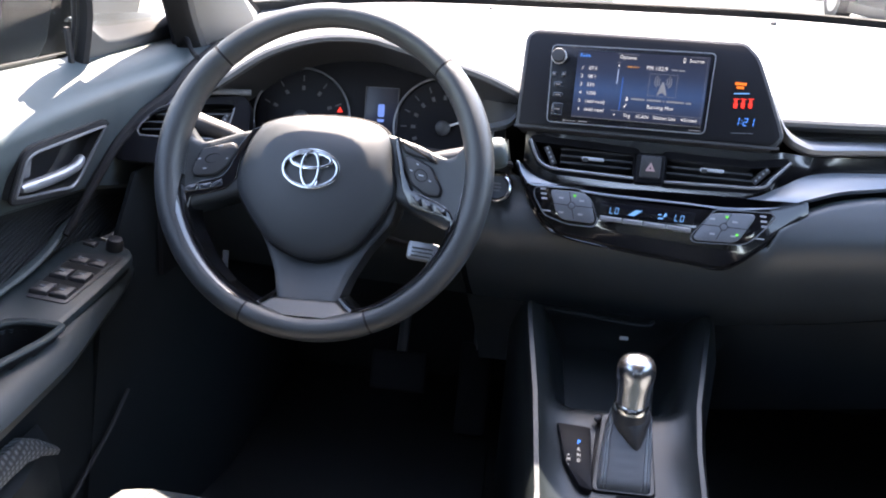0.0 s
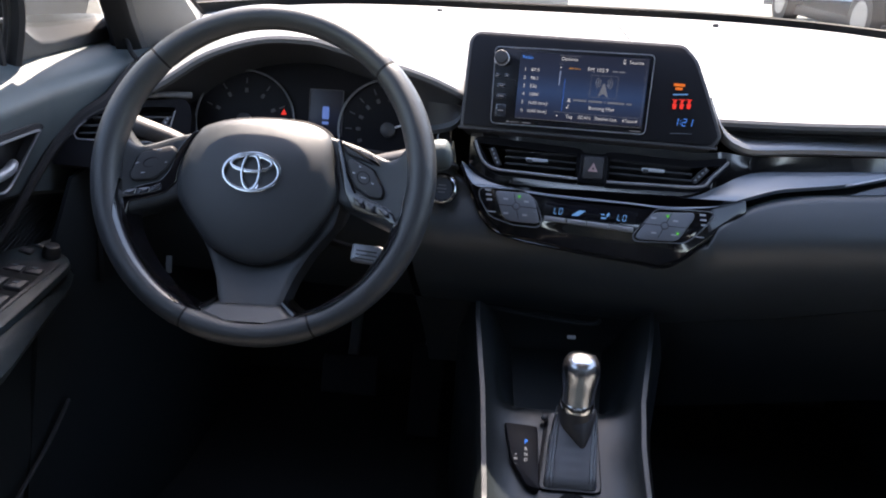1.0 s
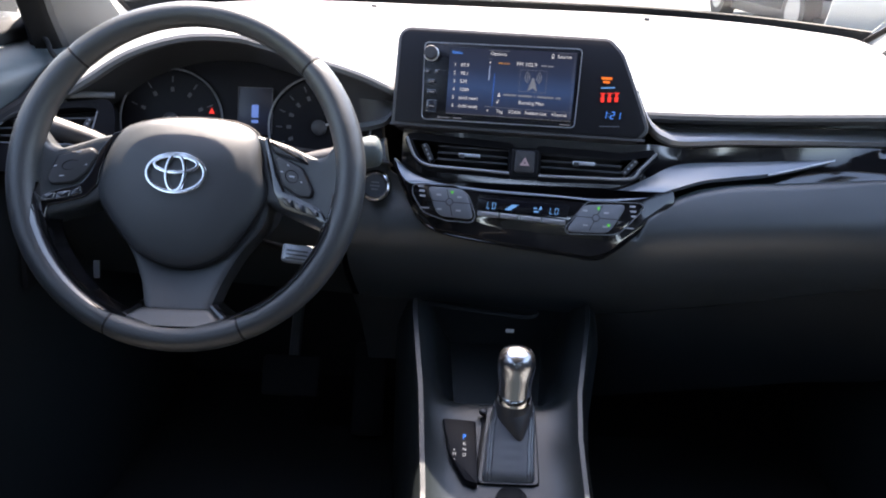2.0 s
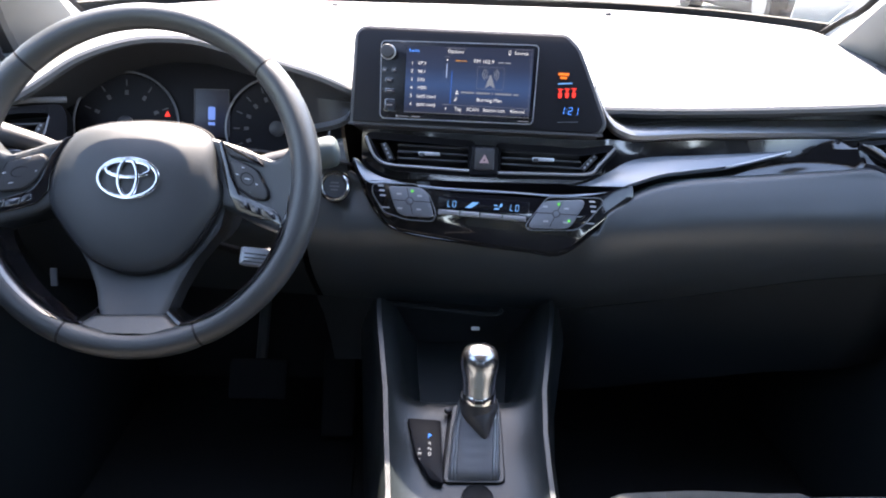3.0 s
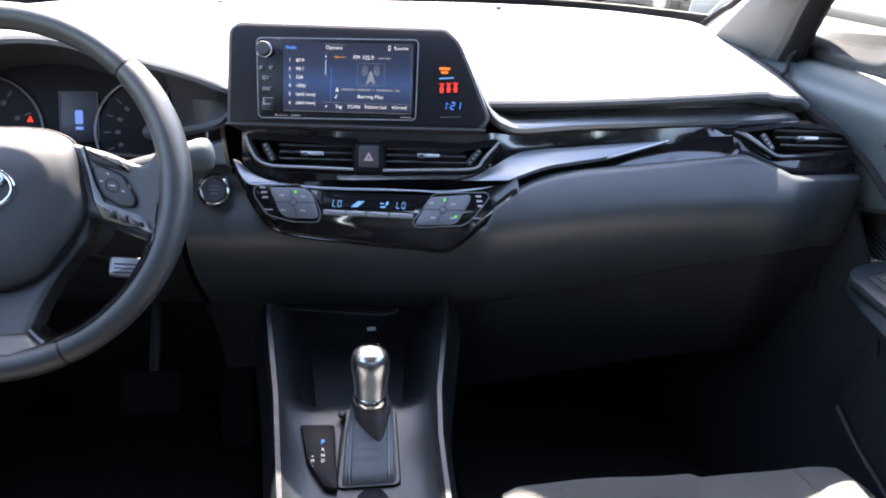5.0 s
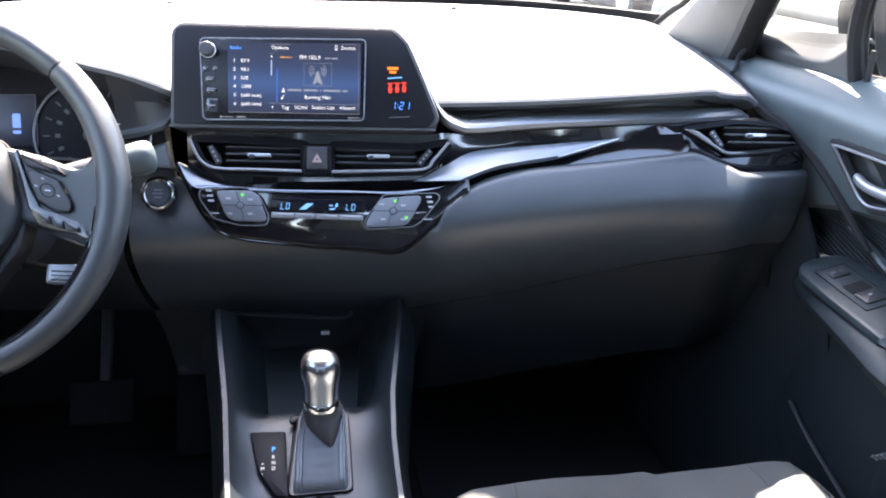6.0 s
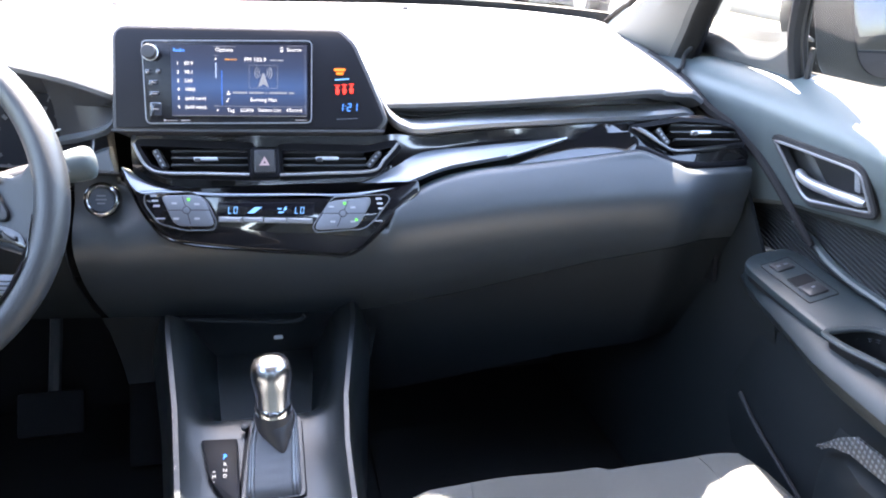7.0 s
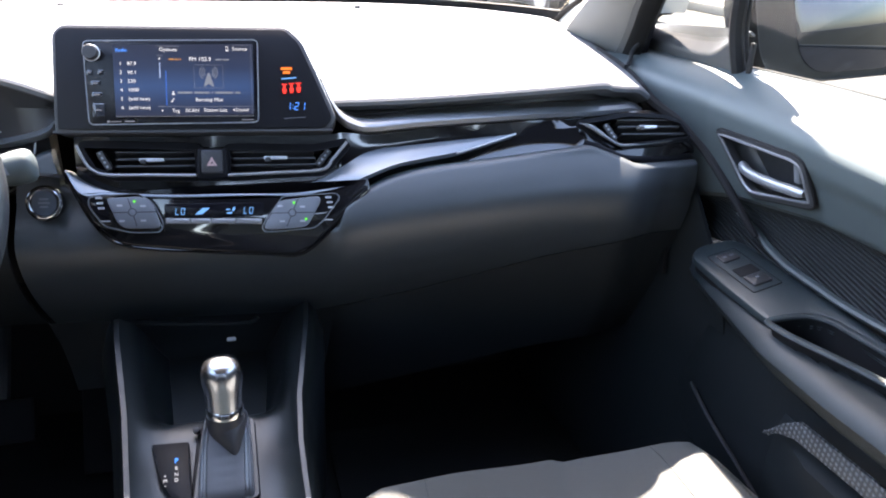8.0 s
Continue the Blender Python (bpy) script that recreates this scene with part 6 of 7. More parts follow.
part("shifter_plate", slab(rounded([(-0.0360, -0.050), (-0.0340, -0.054), (0.0385, -0.054), (0.0400, -0.050), (0.0405, 0.046), (-0.0250, 0.046)], 0.006), -0.022, -0.0120, NM, 0.0015), PANELBLACK, con, "black plate round the shifter boot")
part("cup_holder", lathe([(0.016, -0.05), (0.0175, -0.001), (0.0190, 0.0012), (0.0165, -0.0005)], NM @ pose(0.0060, -0.0745, -0.0140), 32), RUBBER, con, "round black hole behind the shifter")

# ---- gear shifter ----
gs = thing("gear_shifter", NM @ Vector((0.006, 0.0, -0.015)), "gear lever with a silver knob and a pleated leather boot", "gear lever")
BOOT_H = [(-0.0530, -0.0130), (-0.0500, -0.0035), (-0.0450, 0.0010), (-0.0300, 0.0062), (-0.0100, 0.0135), (0.0100, 0.0212), (0.0250, 0.0262), (0.0360, 0.0270), (0.0430, 0.0200), (0.0460, -0.0130)]
BOOT_L = [(-0.0530, -0.0285), (0.0, -0.0230), (0.0300, -0.0165), (0.0460, -0.0120)]
BOOT_R = [(-0.0530, 0.0335), (0.0, 0.0352), (0.0250, 0.0350), (0.0460, 0.0310)]
# from each edge inwards: the side, a rounded shoulder, then two sewn pleats
pleat = [(0.0, None), (0.0006, -0.0070), (0.0014, -0.0025), (0.0028, -0.0004), (0.0042, 0.0004), (0.0054, -0.0002), (0.0060, -0.0016), (0.0066, -0.0002), (0.0082, 0.0005), (0.0096, -0.0002), (0.0102, -0.0015), (0.0109, -0.0003), (0.0130, 0.0)]
rows, grooves = [], {(e, k): [] for e in (-1, 1) for k in (6, 10)}
for k in range(40):
    v = -0.053 + 0.099 * k / 39
    h, l, r = lerp(BOOT_H, v), lerp(BOOT_L, v), lerp(BOOT_R, v)
    g = 1 - 0.25 * k / 39
    sag = -0.0011 * math.sin(math.pi * k / 39) + 0.0005 * math.sin(v * 420) * math.sin(v * 170)
    row = [(l + d * g, max(-0.014, h + e) if e is not None else -0.014) for d, e in pleat]
    row += [(l + (r - l) * f, h + sag * math.sin(math.pi * (f - 0.22) / 0.56)) for f in (0.32, 0.4, 0.5, 0.6, 0.68)]
    row += [(r - d * g, max(-0.014, h + e) if e is not None else -0.014) for d, e in pleat[::-1]]
    rows.append([NM @ Vector((u, v, w)) for u, w in row])
    if 2 <= k <= 33:
        for j in (6, 10):
            grooves[-1, j].append(rows[-1][j])
            grooves[1, j].append(rows[-1][-1 - j])
boot = part("boot", sheet(rows, 0), BOOTSKIN, gs, "black leather boot with sewn pleats")
for path in grooves.values():
    part("seam", tube(path, 0.0005, n=5), RUBBER, boot, "sewn seam of the boot")
tongue = rounded([(-0.0140, 0.0380), (-0.0135, 0.0240), (-0.0050, 0.0070), (0.0100, -0.0080), (0.0160, -0.0125), (0.0205, -0.0080), (0.0265, 0.0080), (0.0325, 0.0260), (0.0300, 0.0380)], 0.004)
low = [NM @ Vector((q[0], q[1], lerp(BOOT_H, q[1]) + 0.0010)) for q in tongue]
rim_ = [NM @ Vector((q[0], q[1], lerp(BOOT_H, q[1]) - 0.0020)) for q in tongue]
ctr = Vector((0.008, -0.003, 0.676))
neck = [ctr + Vector((q.x - ctr.x, q.y - ctr.y, 0)).normalized() * 0.0185 for q in low]
part("tongue", sheet([rim_, low] + [[a.lerp(b_, f) + Vector((0, -0.0016, 0.0022)) * math.sin(math.pi * f) for a, b_ in zip(low, neck)] for f in (0.2, 0.45, 0.7)] + [neck], 0, closed=True), HARD, gs, "dark tongue below the knob")
KM = pose(0.008, -0.003, 0.684, -3, 0, 0)
part("collar", lathe([(0.0215, -0.034), (0.0220, -0.020), (0.0212, -0.008), (0.0185, 0.0)], KM, 28), HARD, gs, "dark collar below the knob")
part("ring", lathe([(0.0190, -0.005), (0.0213, -0.003), (0.0213, 0.004), (0.0195, 0.0068)], KM, 28), CHROME, gs, "chrome ring")
part("knob", lathe([(0.0196, 0.005), (0.0199, 0.014), (0.0205, 0.024), (0.0217, 0.032), (0.0226, 0.040), (0.0226, 0.049), (0.0212, 0.057), (0.0175, 0.0630), (0.0100, 0.0665), (0.002, 0.0675)], KM, 36), KNOBMETAL, gs, "smooth silver knob")
part("lock_button", lathe([(0.0045, -0.004), (0.0045, 0.002), (0.003, 0.003)], NM @ pose(-0.026, 0.038, -0.004), 14), HARD, gs)


# ---- doors ----
def door(s, name, driver):
    """A front door; s is 1 for the passenger's side and -1 for the driver's."""
    word = "driver's" if driver else "passenger's"
    d = thing(name, (s * 0.70, -0.3, 0.44), "grey " + word + " door panel with armrest, silver pull and sunlit top", "car door", kind="structure")
    ys = [0.42, 0.36, 0.30, 0.24, 0.18] + [0.13 - 0.006 * i for i in range(46)] + [-0.2, -0.3, -0.45, -0.65, -0.85, -1.0]
    lean = radians(15)
    HM = Matrix(((0, -s * math.sin(lean), -s * math.cos(lean), s * 0.6585), (1, 0, 0, -0.020), (0, math.cos(lean), -math.sin(lean), 0.948), (0, 0, 0, 1)))
    HI = HM.inverted()
    hx = [(0.098, 0.0170), (0.085, 0.0235), (-0.055, 0.0285), (-0.072, 0.0220), (-0.089, -0.0240), (-0.080, -0.0300), (0.027, -0.0535), (0.045, -0.0450)]
    ho_ = rounded(hx, 0.009)
    cut = inset(ho_, 0.0025)

    def P(x, y, z):
        return Vector((s * x, y, z))
    # upper: the shelf under the glass, the ridge, the face down to the cloth
    RIDGE = [(-1.0, 0.993), (-0.196, 0.989), (-0.02, 0.999), (0.157, 1.003), (0.30, 1.004), (0.42, 1.006)]
    RX = [(-1.0, 0.648), (-0.1, 0.652), (0.1, 0.650), (0.2, 0.640), (0.30, 0.628), (0.42, 0.618)]
    SILL = [(-1.0, 1.046), (-0.03, 1.038), (0.10, 1.034), (0.22, 1.030), (0.42, 1.026)]
    rows = []
    for y in ys:
        rz, rx, sz = lerp(RIDGE, y), lerp(RX, y), lerp(SILL, y)
        low = lerp([(-1.0, 0.915), (-0.1, 0.902), (0.058, 0.880), (0.2, 0.84), (0.42, 0.80)], y)
        face = [(0.0, 0.0, rz - 0.008), (0.003, 0, rz - 0.03), (0.012, 0, (rz + low) / 2), (0.024, 0, low + 0.006)]
        fz, fx = [q[2] for q in face][::-1], [q[0] for q in face][::-1]
        row = [P(0.735, y, sz - 0.03), P(0.728, y, sz - 0.002), P(0.715, y, sz), P(rx + 0.040, y, sz - 0.010), P(rx + 0.016, y, rz + 0.010), P(rx + 0.004, y, rz + 0.002)]
        for k in range(17):
            z = rz - 0.008 + (low + 0.006 - rz + 0.008) * k / 16
            row.append(P(rx + float(np.interp(z, fz, fx)), y, z))
        rows.append(row + [P(rx + 0.034, y, low)])
    part("upper_panel", sheet(rows, 0.004, hole=lambda q: q.z < 0.99 and inside((HI @ q)[:2], cut)), DOORGREY, d, "soft grey upper door panel")
    # cloth insert between the upper panel and the armrest
    rows = []
    for y in ys:
        low = lerp([(-1.0, 0.915), (-0.1, 0.902), (0.058, 0.880), (0.2, 0.84), (0.42, 0.80)], y)
        arm = lerp([(-1.0, 0.80), (-0.214, 0.815), (-0.074, 0.810), (0.0, 0.815), (0.106, 0.80), (0.42, 0.76)], y)
        rx = lerp(RX, y)
        rows.append([P(rx + 0.030, y, low + 0.004), P(rx + 0.046, y, low - 0.010), P(rx + 0.050, y, (low + arm) / 2), P(rx + 0.044, y, arm)])
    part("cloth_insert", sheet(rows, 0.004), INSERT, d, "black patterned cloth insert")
    # curved moulding along the front and the foot of the cloth
    mould = spline([P(0.680, 0.042, 0.8610), P(0.686, 0.013, 0.8505), P(0.688, -0.021, 0.8350), P(0.689, -0.0626, 0.8250), P(0.690, -0.1153, 0.8215), P(0.690, -0.17, 0.8195), P(0.690, -0.3, 0.824), P(0.690, -0.6, 0.83)], 30)
    part("moulding", tube(mould, [0.003, 0.0035, 0.004, 0.0045, 0.005, 0.0055, 0.006, 0.0065] + [0.0070] * 22, n=8, flat=0.6), DOORGREY, d, "curved grey moulding")
    # armrest
    rows = []
    IN = [(-0.9, 0.605), (-0.25, 0.598), (-0.134, 0.601), (-0.068, 0.612), (0.0, 0.622), (0.05, 0.634), (0.085, 0.650), (0.11, 0.68)]
    TOP = [(-0.9, 0.785), (-0.25, 0.776), (-0.16, 0.777), (-0.10, 0.780), (-0.03, 0.784), (0.03, 0.786), (0.085, 0.780), (0.11, 0.766)]
    CMx = pose(s * 0.652, -0.205, 0.797, 0, s * -9, 0) @ Matrix.Diagonal((s, 1, 1, 1))
    CI = CMx.inverted()
    cup = rounded([(-0.039, 0.078), (-0.010, 0.073), (0.012, 0.064), (0.022, 0.045), (0.027, -0.03), (0.027, -0.09), (-0.005, -0.10), (-0.018, -0.03), (-0.029, 0.015), (-0.036, 0.045)], 0.010)
    for y in [-0.9, -0.7, -0.5, -0.38] + [-0.32 + 0.007 * i for i in range(55)] + [0.065, 0.085, 0.10, 0.11]:
        xi, zt = lerp(IN, y), lerp(TOP, y)
        rows.append([P(0.70, y, zt + 0.024), P(0.688, y, zt + 0.020), *[P(0.688 + (xi + 0.020 - 0.688) * k / 12, y, zt + 0.020 - 0.017 * k / 12) for k in range(1, 13)], P(xi + 0.006, y, zt - 0.004), P(xi, y, zt - 0.016), P(xi + 0.010, y, zt - 0.032), P(xi + 0.032, y, zt - 0.054), P(xi + 0.062, y, zt - 0.070), P(0.70, y, zt - 0.080)])
    part("armrest", sheet(rows, 0.003, hole=lambda q: q.z > 0.765 and inside((CI @ q)[:2], inset(cup, 0.0008))), ARMSKIN, d, "dark padded armrest")
    # switch plate with its step, set on the armrest
    tilt = pose(s * 0.662, 0.0, 0.8085, 3, s * -14, 0)
    M = Matrix.Translation((0, 0, 0.0)) @ tilt @ Matrix.Diagonal((s, 1, 1, 1))
    capo = rounded([(-0.046, -0.124), (-0.020, -0.129), (0.002, -0.139), (0.013, -0.162), (0.018, -0.235), (0.034, -0.235), (0.042, -0.05), (0.040, 0.02), (0.026, 0.056), (-0.012, 0.062), (-0.030, 0.058), (-0.042, 0.042), (-0.0455, -0.03)], 0.010)
    cap_ = part("armrest_cap", slab(capo, -0.0085, 0.0012, M, 0.0055), SOFT, d, "smooth dark grey cap of the armrest")
    part("cap_gap", slab(inset(capo, 0.003), -0.020, -0.008, M, 0), RUBBER, cap_)
    if driver:
        sp = part("switch_plate", slab(rounded([(-0.030, -0.088), (0.013, -0.096), (0.019, 0.010), (-0.033, 0.036)], 0.005), -0.004, 0.0030, M, 0.001), HARD, d, "black window switch plate")
        for v0 in (-0.058, -0.022):
            part("switch_well", slab(rounded([(-0.027, v0), (0.014, v0 - 0.006), (0.015, v0 + 0.010), (-0.027, v0 + 0.016)], 0.002), 0.002, 0.0034, M, 0), RUBBER, sp)
        for v0, h_, top_ in ((-0.082, 0.022, 0.0085), (-0.044, 0.020, 0.0085), (-0.004, 0.014, 0.0060)):
            for u0, dv in ((-0.027, 0.0), (-0.006, -0.004)):
                k = part("window_switch", slab(rounded([(u0, v0 + dv), (u0 + 0.0195, v0 + dv - 0.003), (u0 + 0.0195, v0 + dv + h_ - 0.003), (u0, v0 + dv + h_)], 0.002), 0.002, top_, M, 0.0025), HARD, sp, "black window rocker switch")
                part("switch_mark", bar(u0 + 0.007, u0 + 0.013, v0 + dv + 0.007, v0 + dv + 0.011, top_ + 0.0003, M), KEY, k)
        part("mirror_switch", lathe([(0.0105, 0.0), (0.0105, 0.009), (0.0085, 0.015), (0.007, 0.0155)], M @ pose(-0.014, 0.046, 0.001), 22), HARD, cap_, "round mirror switch")
        part("lock_switch", slab(rect(0.006, 0.022, 0.034, 0.046, 0.002), 0.0, 0.005, M, 0.002), HARD, cap_)
    else:
        sp = part("switch_plate", slab(rect(-0.026, 0.014, -0.069, 0.030, 0.003), -0.012, 0.0020, M, 0.0008), SOFT, d, "black window switch plate")
        o, i_ = rect(-0.0265, 0.0145, -0.0695, 0.0305, 0.003), rect(-0.0255, 0.0135, -0.0685, 0.0295, 0.003)
        part("switch_edge", frame_slab(o, i_, 0.0005, 0.0022, M), RUBBER, sp)
        k = part("lock_switch", slab(rect(-0.018, 0.007, 0.004, 0.024, 0.003), 0.001, 0.0045, M, 0.0015), HARD, sp, "black lock switch")
        bm = bar(-0.013, -0.008, 0.012, 0.016, 0.0047, M)
        bar(-0.003, 0.002, 0.012, 0.016, 0.0047, M, bm)
        part("switch_mark", bm, KEY, k)
        part("switch_well", slab(rect(-0.019, 0.009, -0.034, -0.014, 0.002), 0.0010, 0.0026, M, 0), RUBBER, sp)
        k = part("window_switch", slab(rect(-0.019, 0.009, -0.060, -0.035, 0.004), 0.001, 0.0050, M, 0.003), HARD, sp, "black window rocker switch")
        part("switch_mark", bar(-0.007, -0.003, -0.048, -0.045, 0.0053, M), KEY_PRINT, k)
    # pull cup behind the plate
    well_ = [[CMx @ Vector((q[0] * k, q[1] * k, w)) for q in cup] for k, w in ((1.0, 0.004), (0.97, -0.006), (0.92, -0.045), (0.85, -0.055), (0.3, -0.057), (0.05, -0.057))]
    part("pull_cup", sheet(well_, 0, closed=True), RUBBER, d, "deep black pull cup in the armrest")
    rimp = [CMx @ Vector((q[0] * 1.03, q[1] * 1.02, 0.003)) for q in cup]
    part("cup_rim", tube(rimp, 0.0048, True, 8, flat=0.7), SOFT, d, "rounded rim of the pull cup")
    # handle: recess, bezel, lever
    bez = part("handle_bezel", frame_slab(ho_, inset(ho_, 0.0075), -0.006, 0.0050, HM), HARD, d, "dark handle bezel")
    part("bezel_line", tube([HM @ Vector((q[0], q[1], 0.0050)) for q in inset(ho_, 0.0070)], 0.0019, True, 6), DIMSILVER, bez, "bright inner edge of the bezel")
    part("bezel_gap", tube([HM @ Vector((q[0], q[1], 0.0030)) for q in inset(ho_, -0.0005)], 0.0016, True, 6), RUBBER, bez)
    well_ = [[HM @ Vector((q[0] * k, q[1] * k, w)) for q in ho_] for k, w in ((0.99, 0.003), (0.96, -0.008), (0.90, -0.022), (0.80, -0.028), (0.4, -0.030), (0.05, -0.030))]
    part("handle_recess", sheet(well_, 0, closed=True), HARD, bez, "dark hollow behind the handle")
    lev = spline([HM @ Vector((0.056, -0.0190, -0.004)), HM @ Vector((0.030, -0.0220, 0.003)), HM @ Vector((-0.020, -0.0190, 0.006)), HM @ Vector((-0.072, -0.0150, 0.004))], 16)
    part("handle", tube(lev, [0.004, 0.0055] + [0.0064] * 12 + [0.0058, 0.004], n=10), HANDLE, d, "satin silver door handle")
    part("lock_tab", slab(rect(-0.054, -0.044, -0.012, 0.017, 0.003), -0.028, -0.003, HM, 0.002), HANDLE, d, "silver lock tab")
    # lower panel with the knurled pocket strip
    rows = []
    for y in ys[1:]:
        rows.append([P(0.690, y, 0.735), P(0.676, y, 0.690), P(0.664, y, 0.58), P(0.672, y, 0.50), P(0.69, y, 0.44)])
    part("lower_panel", sheet(rows, 0.004), DARKPLASTIC, d, "dark lower door panel")
    rows = []
    back = -0.010 if driver else 0.0
    for y in (-0.85, -0.7, -0.55, -0.42, -0.32, -0.28, -0.25, -0.22, -0.20, -0.185, -0.172, -0.162, -0.150, -0.136):
        top = lerp([(-0.85, 0.704), (-0.311, 0.697), (-0.185, 0.692), (-0.162, 0.674), (-0.136, 0.645)], y)
        h = 0.023 * max(0.10, min(1.0, (-0.132 - y) / 0.05))
        rows.append([P(0.644, y + back, top - 0.004), P(0.641, y + back, top), P(0.637, y + back, top), P(0.634, y + back, top - h * 0.5), P(0.635, y + back, top - h), P(0.645, y + back, top - h - 0.002)])
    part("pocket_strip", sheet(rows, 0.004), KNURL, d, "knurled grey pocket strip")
    rows = []
    for y in (-0.85, -0.6, -0.4, -0.28, -0.21, -0.16, -0.13):
        g = max(0.0, min(1.0, (-0.13 - y) / 0.08))
        rows.append([P(0.668, y, 0.662), P(0.640 - 0.004 * g + 0.02 * (1 - g), y, 0.645), P(0.634 + 0.02 * (1 - g), y, 0.60), P(0.638 + 0.02 * (1 - g), y, 0.50), P(0.67, y, 0.45)])
    part("pocket", sheet(rows, 0.004), DARKPLASTIC, d, "black door pocket")
    # outer skin, sail corner, divider, glass
    rows = [[P(0.745, y, 0.42) for y in (0.5, -0.2, -1.0)], [P(0.82, y, 0.60) for y in (0.5, -0.2, -1.0)], [P(0.83, y, 0.86) for y in (0.5, -0.2, -1.0)], [P(0.745, y, 1.005) for y in (0.5, -0.2, -1.0)]]
    part("outer_skin", sheet(rows, 0.004), STEEL, d, "grey painted outer door skin")
    SMx = Matrix(((0, -s * 0.305, -s * 0.952, s * 0.6985), (1, 0, 0, 0), (0, 0.952, -0.305, 1.04), (0, 0, 0, 1)))
    EDGE = [(0.10, 0.040), (0.115, 0.038), (0.127, 0.034), (0.16, 0.0150), (0.18, 0.0073), (0.213, 0.0041), (0.300, 0.0045), (0.341, 0.0053), (0.36, 0.010), (0.40, 0.024)]
    GLASS_E = [(0.10, 0.0350), (0.174, 0.0330), (0.24, 0.0270), (0.3476, 0.0170), (0.40, 0.009)]
    rows = []
    for k in range(31):
        a = 0.124 + 0.268 * k / 30
        e, g = lerp(EDGE, a), lerp(GLASS_E, a)
        rows.append([SMx @ Vector((a, -0.022, -0.006)), SMx @ Vector((a, -0.016, 0.0)), SMx @ Vector((a, e - 0.005, 0.001)), SMx @ Vector((a, e - 0.0015, 0.0)), SMx @ Vector((a, e, -0.002)), SMx @ Vector((a, e * 0.5 + g * 0.5, -0.014)), SMx @ Vector((a, g, -0.026)), SMx @ Vector((a, g - 0.006, -0.030))])
    part("sail_corner", sheet(rows, 0.003), SAILSKIN, d, "black plastic corner with a ledge under the quarter window")
    bars = spline([P(0.706, 0.119, 1.015), P(0.692, 0.127, 1.085), P(0.680, 0.111, 1.155), P(0.665, 0.095, 1.225)], 14)
    part("divider", tube(bars, 0.0095, n=8, flat=1.2), RUBBER, d, "black window divider bar")
    part("run_channel", tube([q + Vector((s * 0.006, -0.0125, 0)) for q in bars], 0.0030, n=8), RUBBER, d, "rubber glass channel")
    part("belt_seal_end", box(*sorted((s * 0.701, s * 0.706)), 0.099, 0.107, 1.026, 1.072, 0.002), RUBBER, d, "short grey seal end beside the divider")
    run = [P(0.722, y, lerp(SILL, y) + 0.002) for y in (0.12, 0.0, -0.2, -0.5, -1.0)]
    part("sill_rubber", tube(run, 0.0035, n=8), RUBBER, d, "black rubber along the glass")
    gl = [[P(0.724, y, 0.99) for y in (0.43, 0.1, -0.4, -1.0)], [P(0.690, y, 1.13) for y in (0.30, 0.08, -0.4, -1.0)], [P(0.645, y, 1.30) for y in (0.12, 0.02, -0.4, -1.0)], [P(0.605, y, 1.46) for y in (-0.1, -0.12, -0.4, -1.0)]]
    g = part("side_glass", sheet(gl, 0.004), SIDEGLASS, d, "lightly tinted side window glass")
    g.visible_shadow = False
    fx = 0.010 if driver else 0.0
    gap_ = spline([P(0.662, 0.321, 1.041), P(0.652, 0.322, 1.0290), P(0.637, 0.298, 1.0195), P(0.617, 0.272, 1.0140)], 12)
    part("front_gap", tube(gap_, 0.0035, n=8), RUBBER, d, "black gap between door top and dash end")
    part("glass_frame", tube(spline([P(0.676 - fx, 0.195, 1.219), P(0.664 - fx, 0.140, 1.259), P(0.647 - fx, 0.055, 1.312), P(0.596, -0.15, 1.455), P(0.590, -0.30, 1.470)], 16), 0.0055, n=8), RUBBER, d, "black frame of the side window")
    return d


door(1, "door_1", False)
door(-1, "door_2", True)


# ---- outside mirrors ----
def mirror(s, label):
    t = thing("door_mirror", (s * 0.86, 0.30, 0.98), label, "wing mirror", "door mirrors")
    m = pose(s * 0.975, 0.300, 1.075, 84, 0, s * 13) @ Matrix.Diagonal((s, 1, 1, 1))
    ol = rounded([(-0.150, -0.048), (-0.124, -0.077), (-0.060, -0.088), (0.010, -0.093), (0.200, -0.093), (0.218, 0.065), (0.170, 0.100), (-0.150, 0.100), (-0.173, 0.036)], 0.018)
    rows = []
    for k, w in ((1.0, 0.010), (1.03, 0.0), (1.0, -0.03), (0.88, -0.07), (0.62, -0.10), (0.2, -0.115)):
        rows.append([m @ Vector((q[0] * k, q[1] * k, w)) for q in ol])
    part("housing", sheet(rows, 0.003, closed=True), RIMGREY, t, "dark grey painted mirror housing")
    part("inner_rim", slab(ol, -0.004, 0.006, m, 0.003), RIMGREY, t, "grey plastic rim round the mirror glass")
    part("mirror_glass", slab(rounded([(-0.086, 0.045), (-0.066, -0.025), (-0.049, -0.056), (-0.018, -0.075), (0.015, -0.081), (0.180, -0.082), (0.192, 0.05), (0.150, 0.084), (-0.076, 0.084)], 0.016), -0.012, 0.0075, m, 0.001), MIRROR, t, "mirror glass facing back")
    part("foot", sheet([[Vector((s * a, b + 0.02, c)) for a, b, c in ((0.740, 0.09, 0.995), (0.79, 0.17, 0.990), (0.86, 0.27, 0.990))], [Vector((s * a, b + 0.02, c)) for a, b, c in ((0.740, 0.09, 0.975), (0.79, 0.17, 0.975), (0.86, 0.27, 0.975))]], 0.03), RIMGREY, t, "grey mirror foot on the door")
    return t


mirror(1, "dark grey mirror on the passenger's door, mirroring blue sky")
mirror(-1, "dark grey mirror on the driver's door")


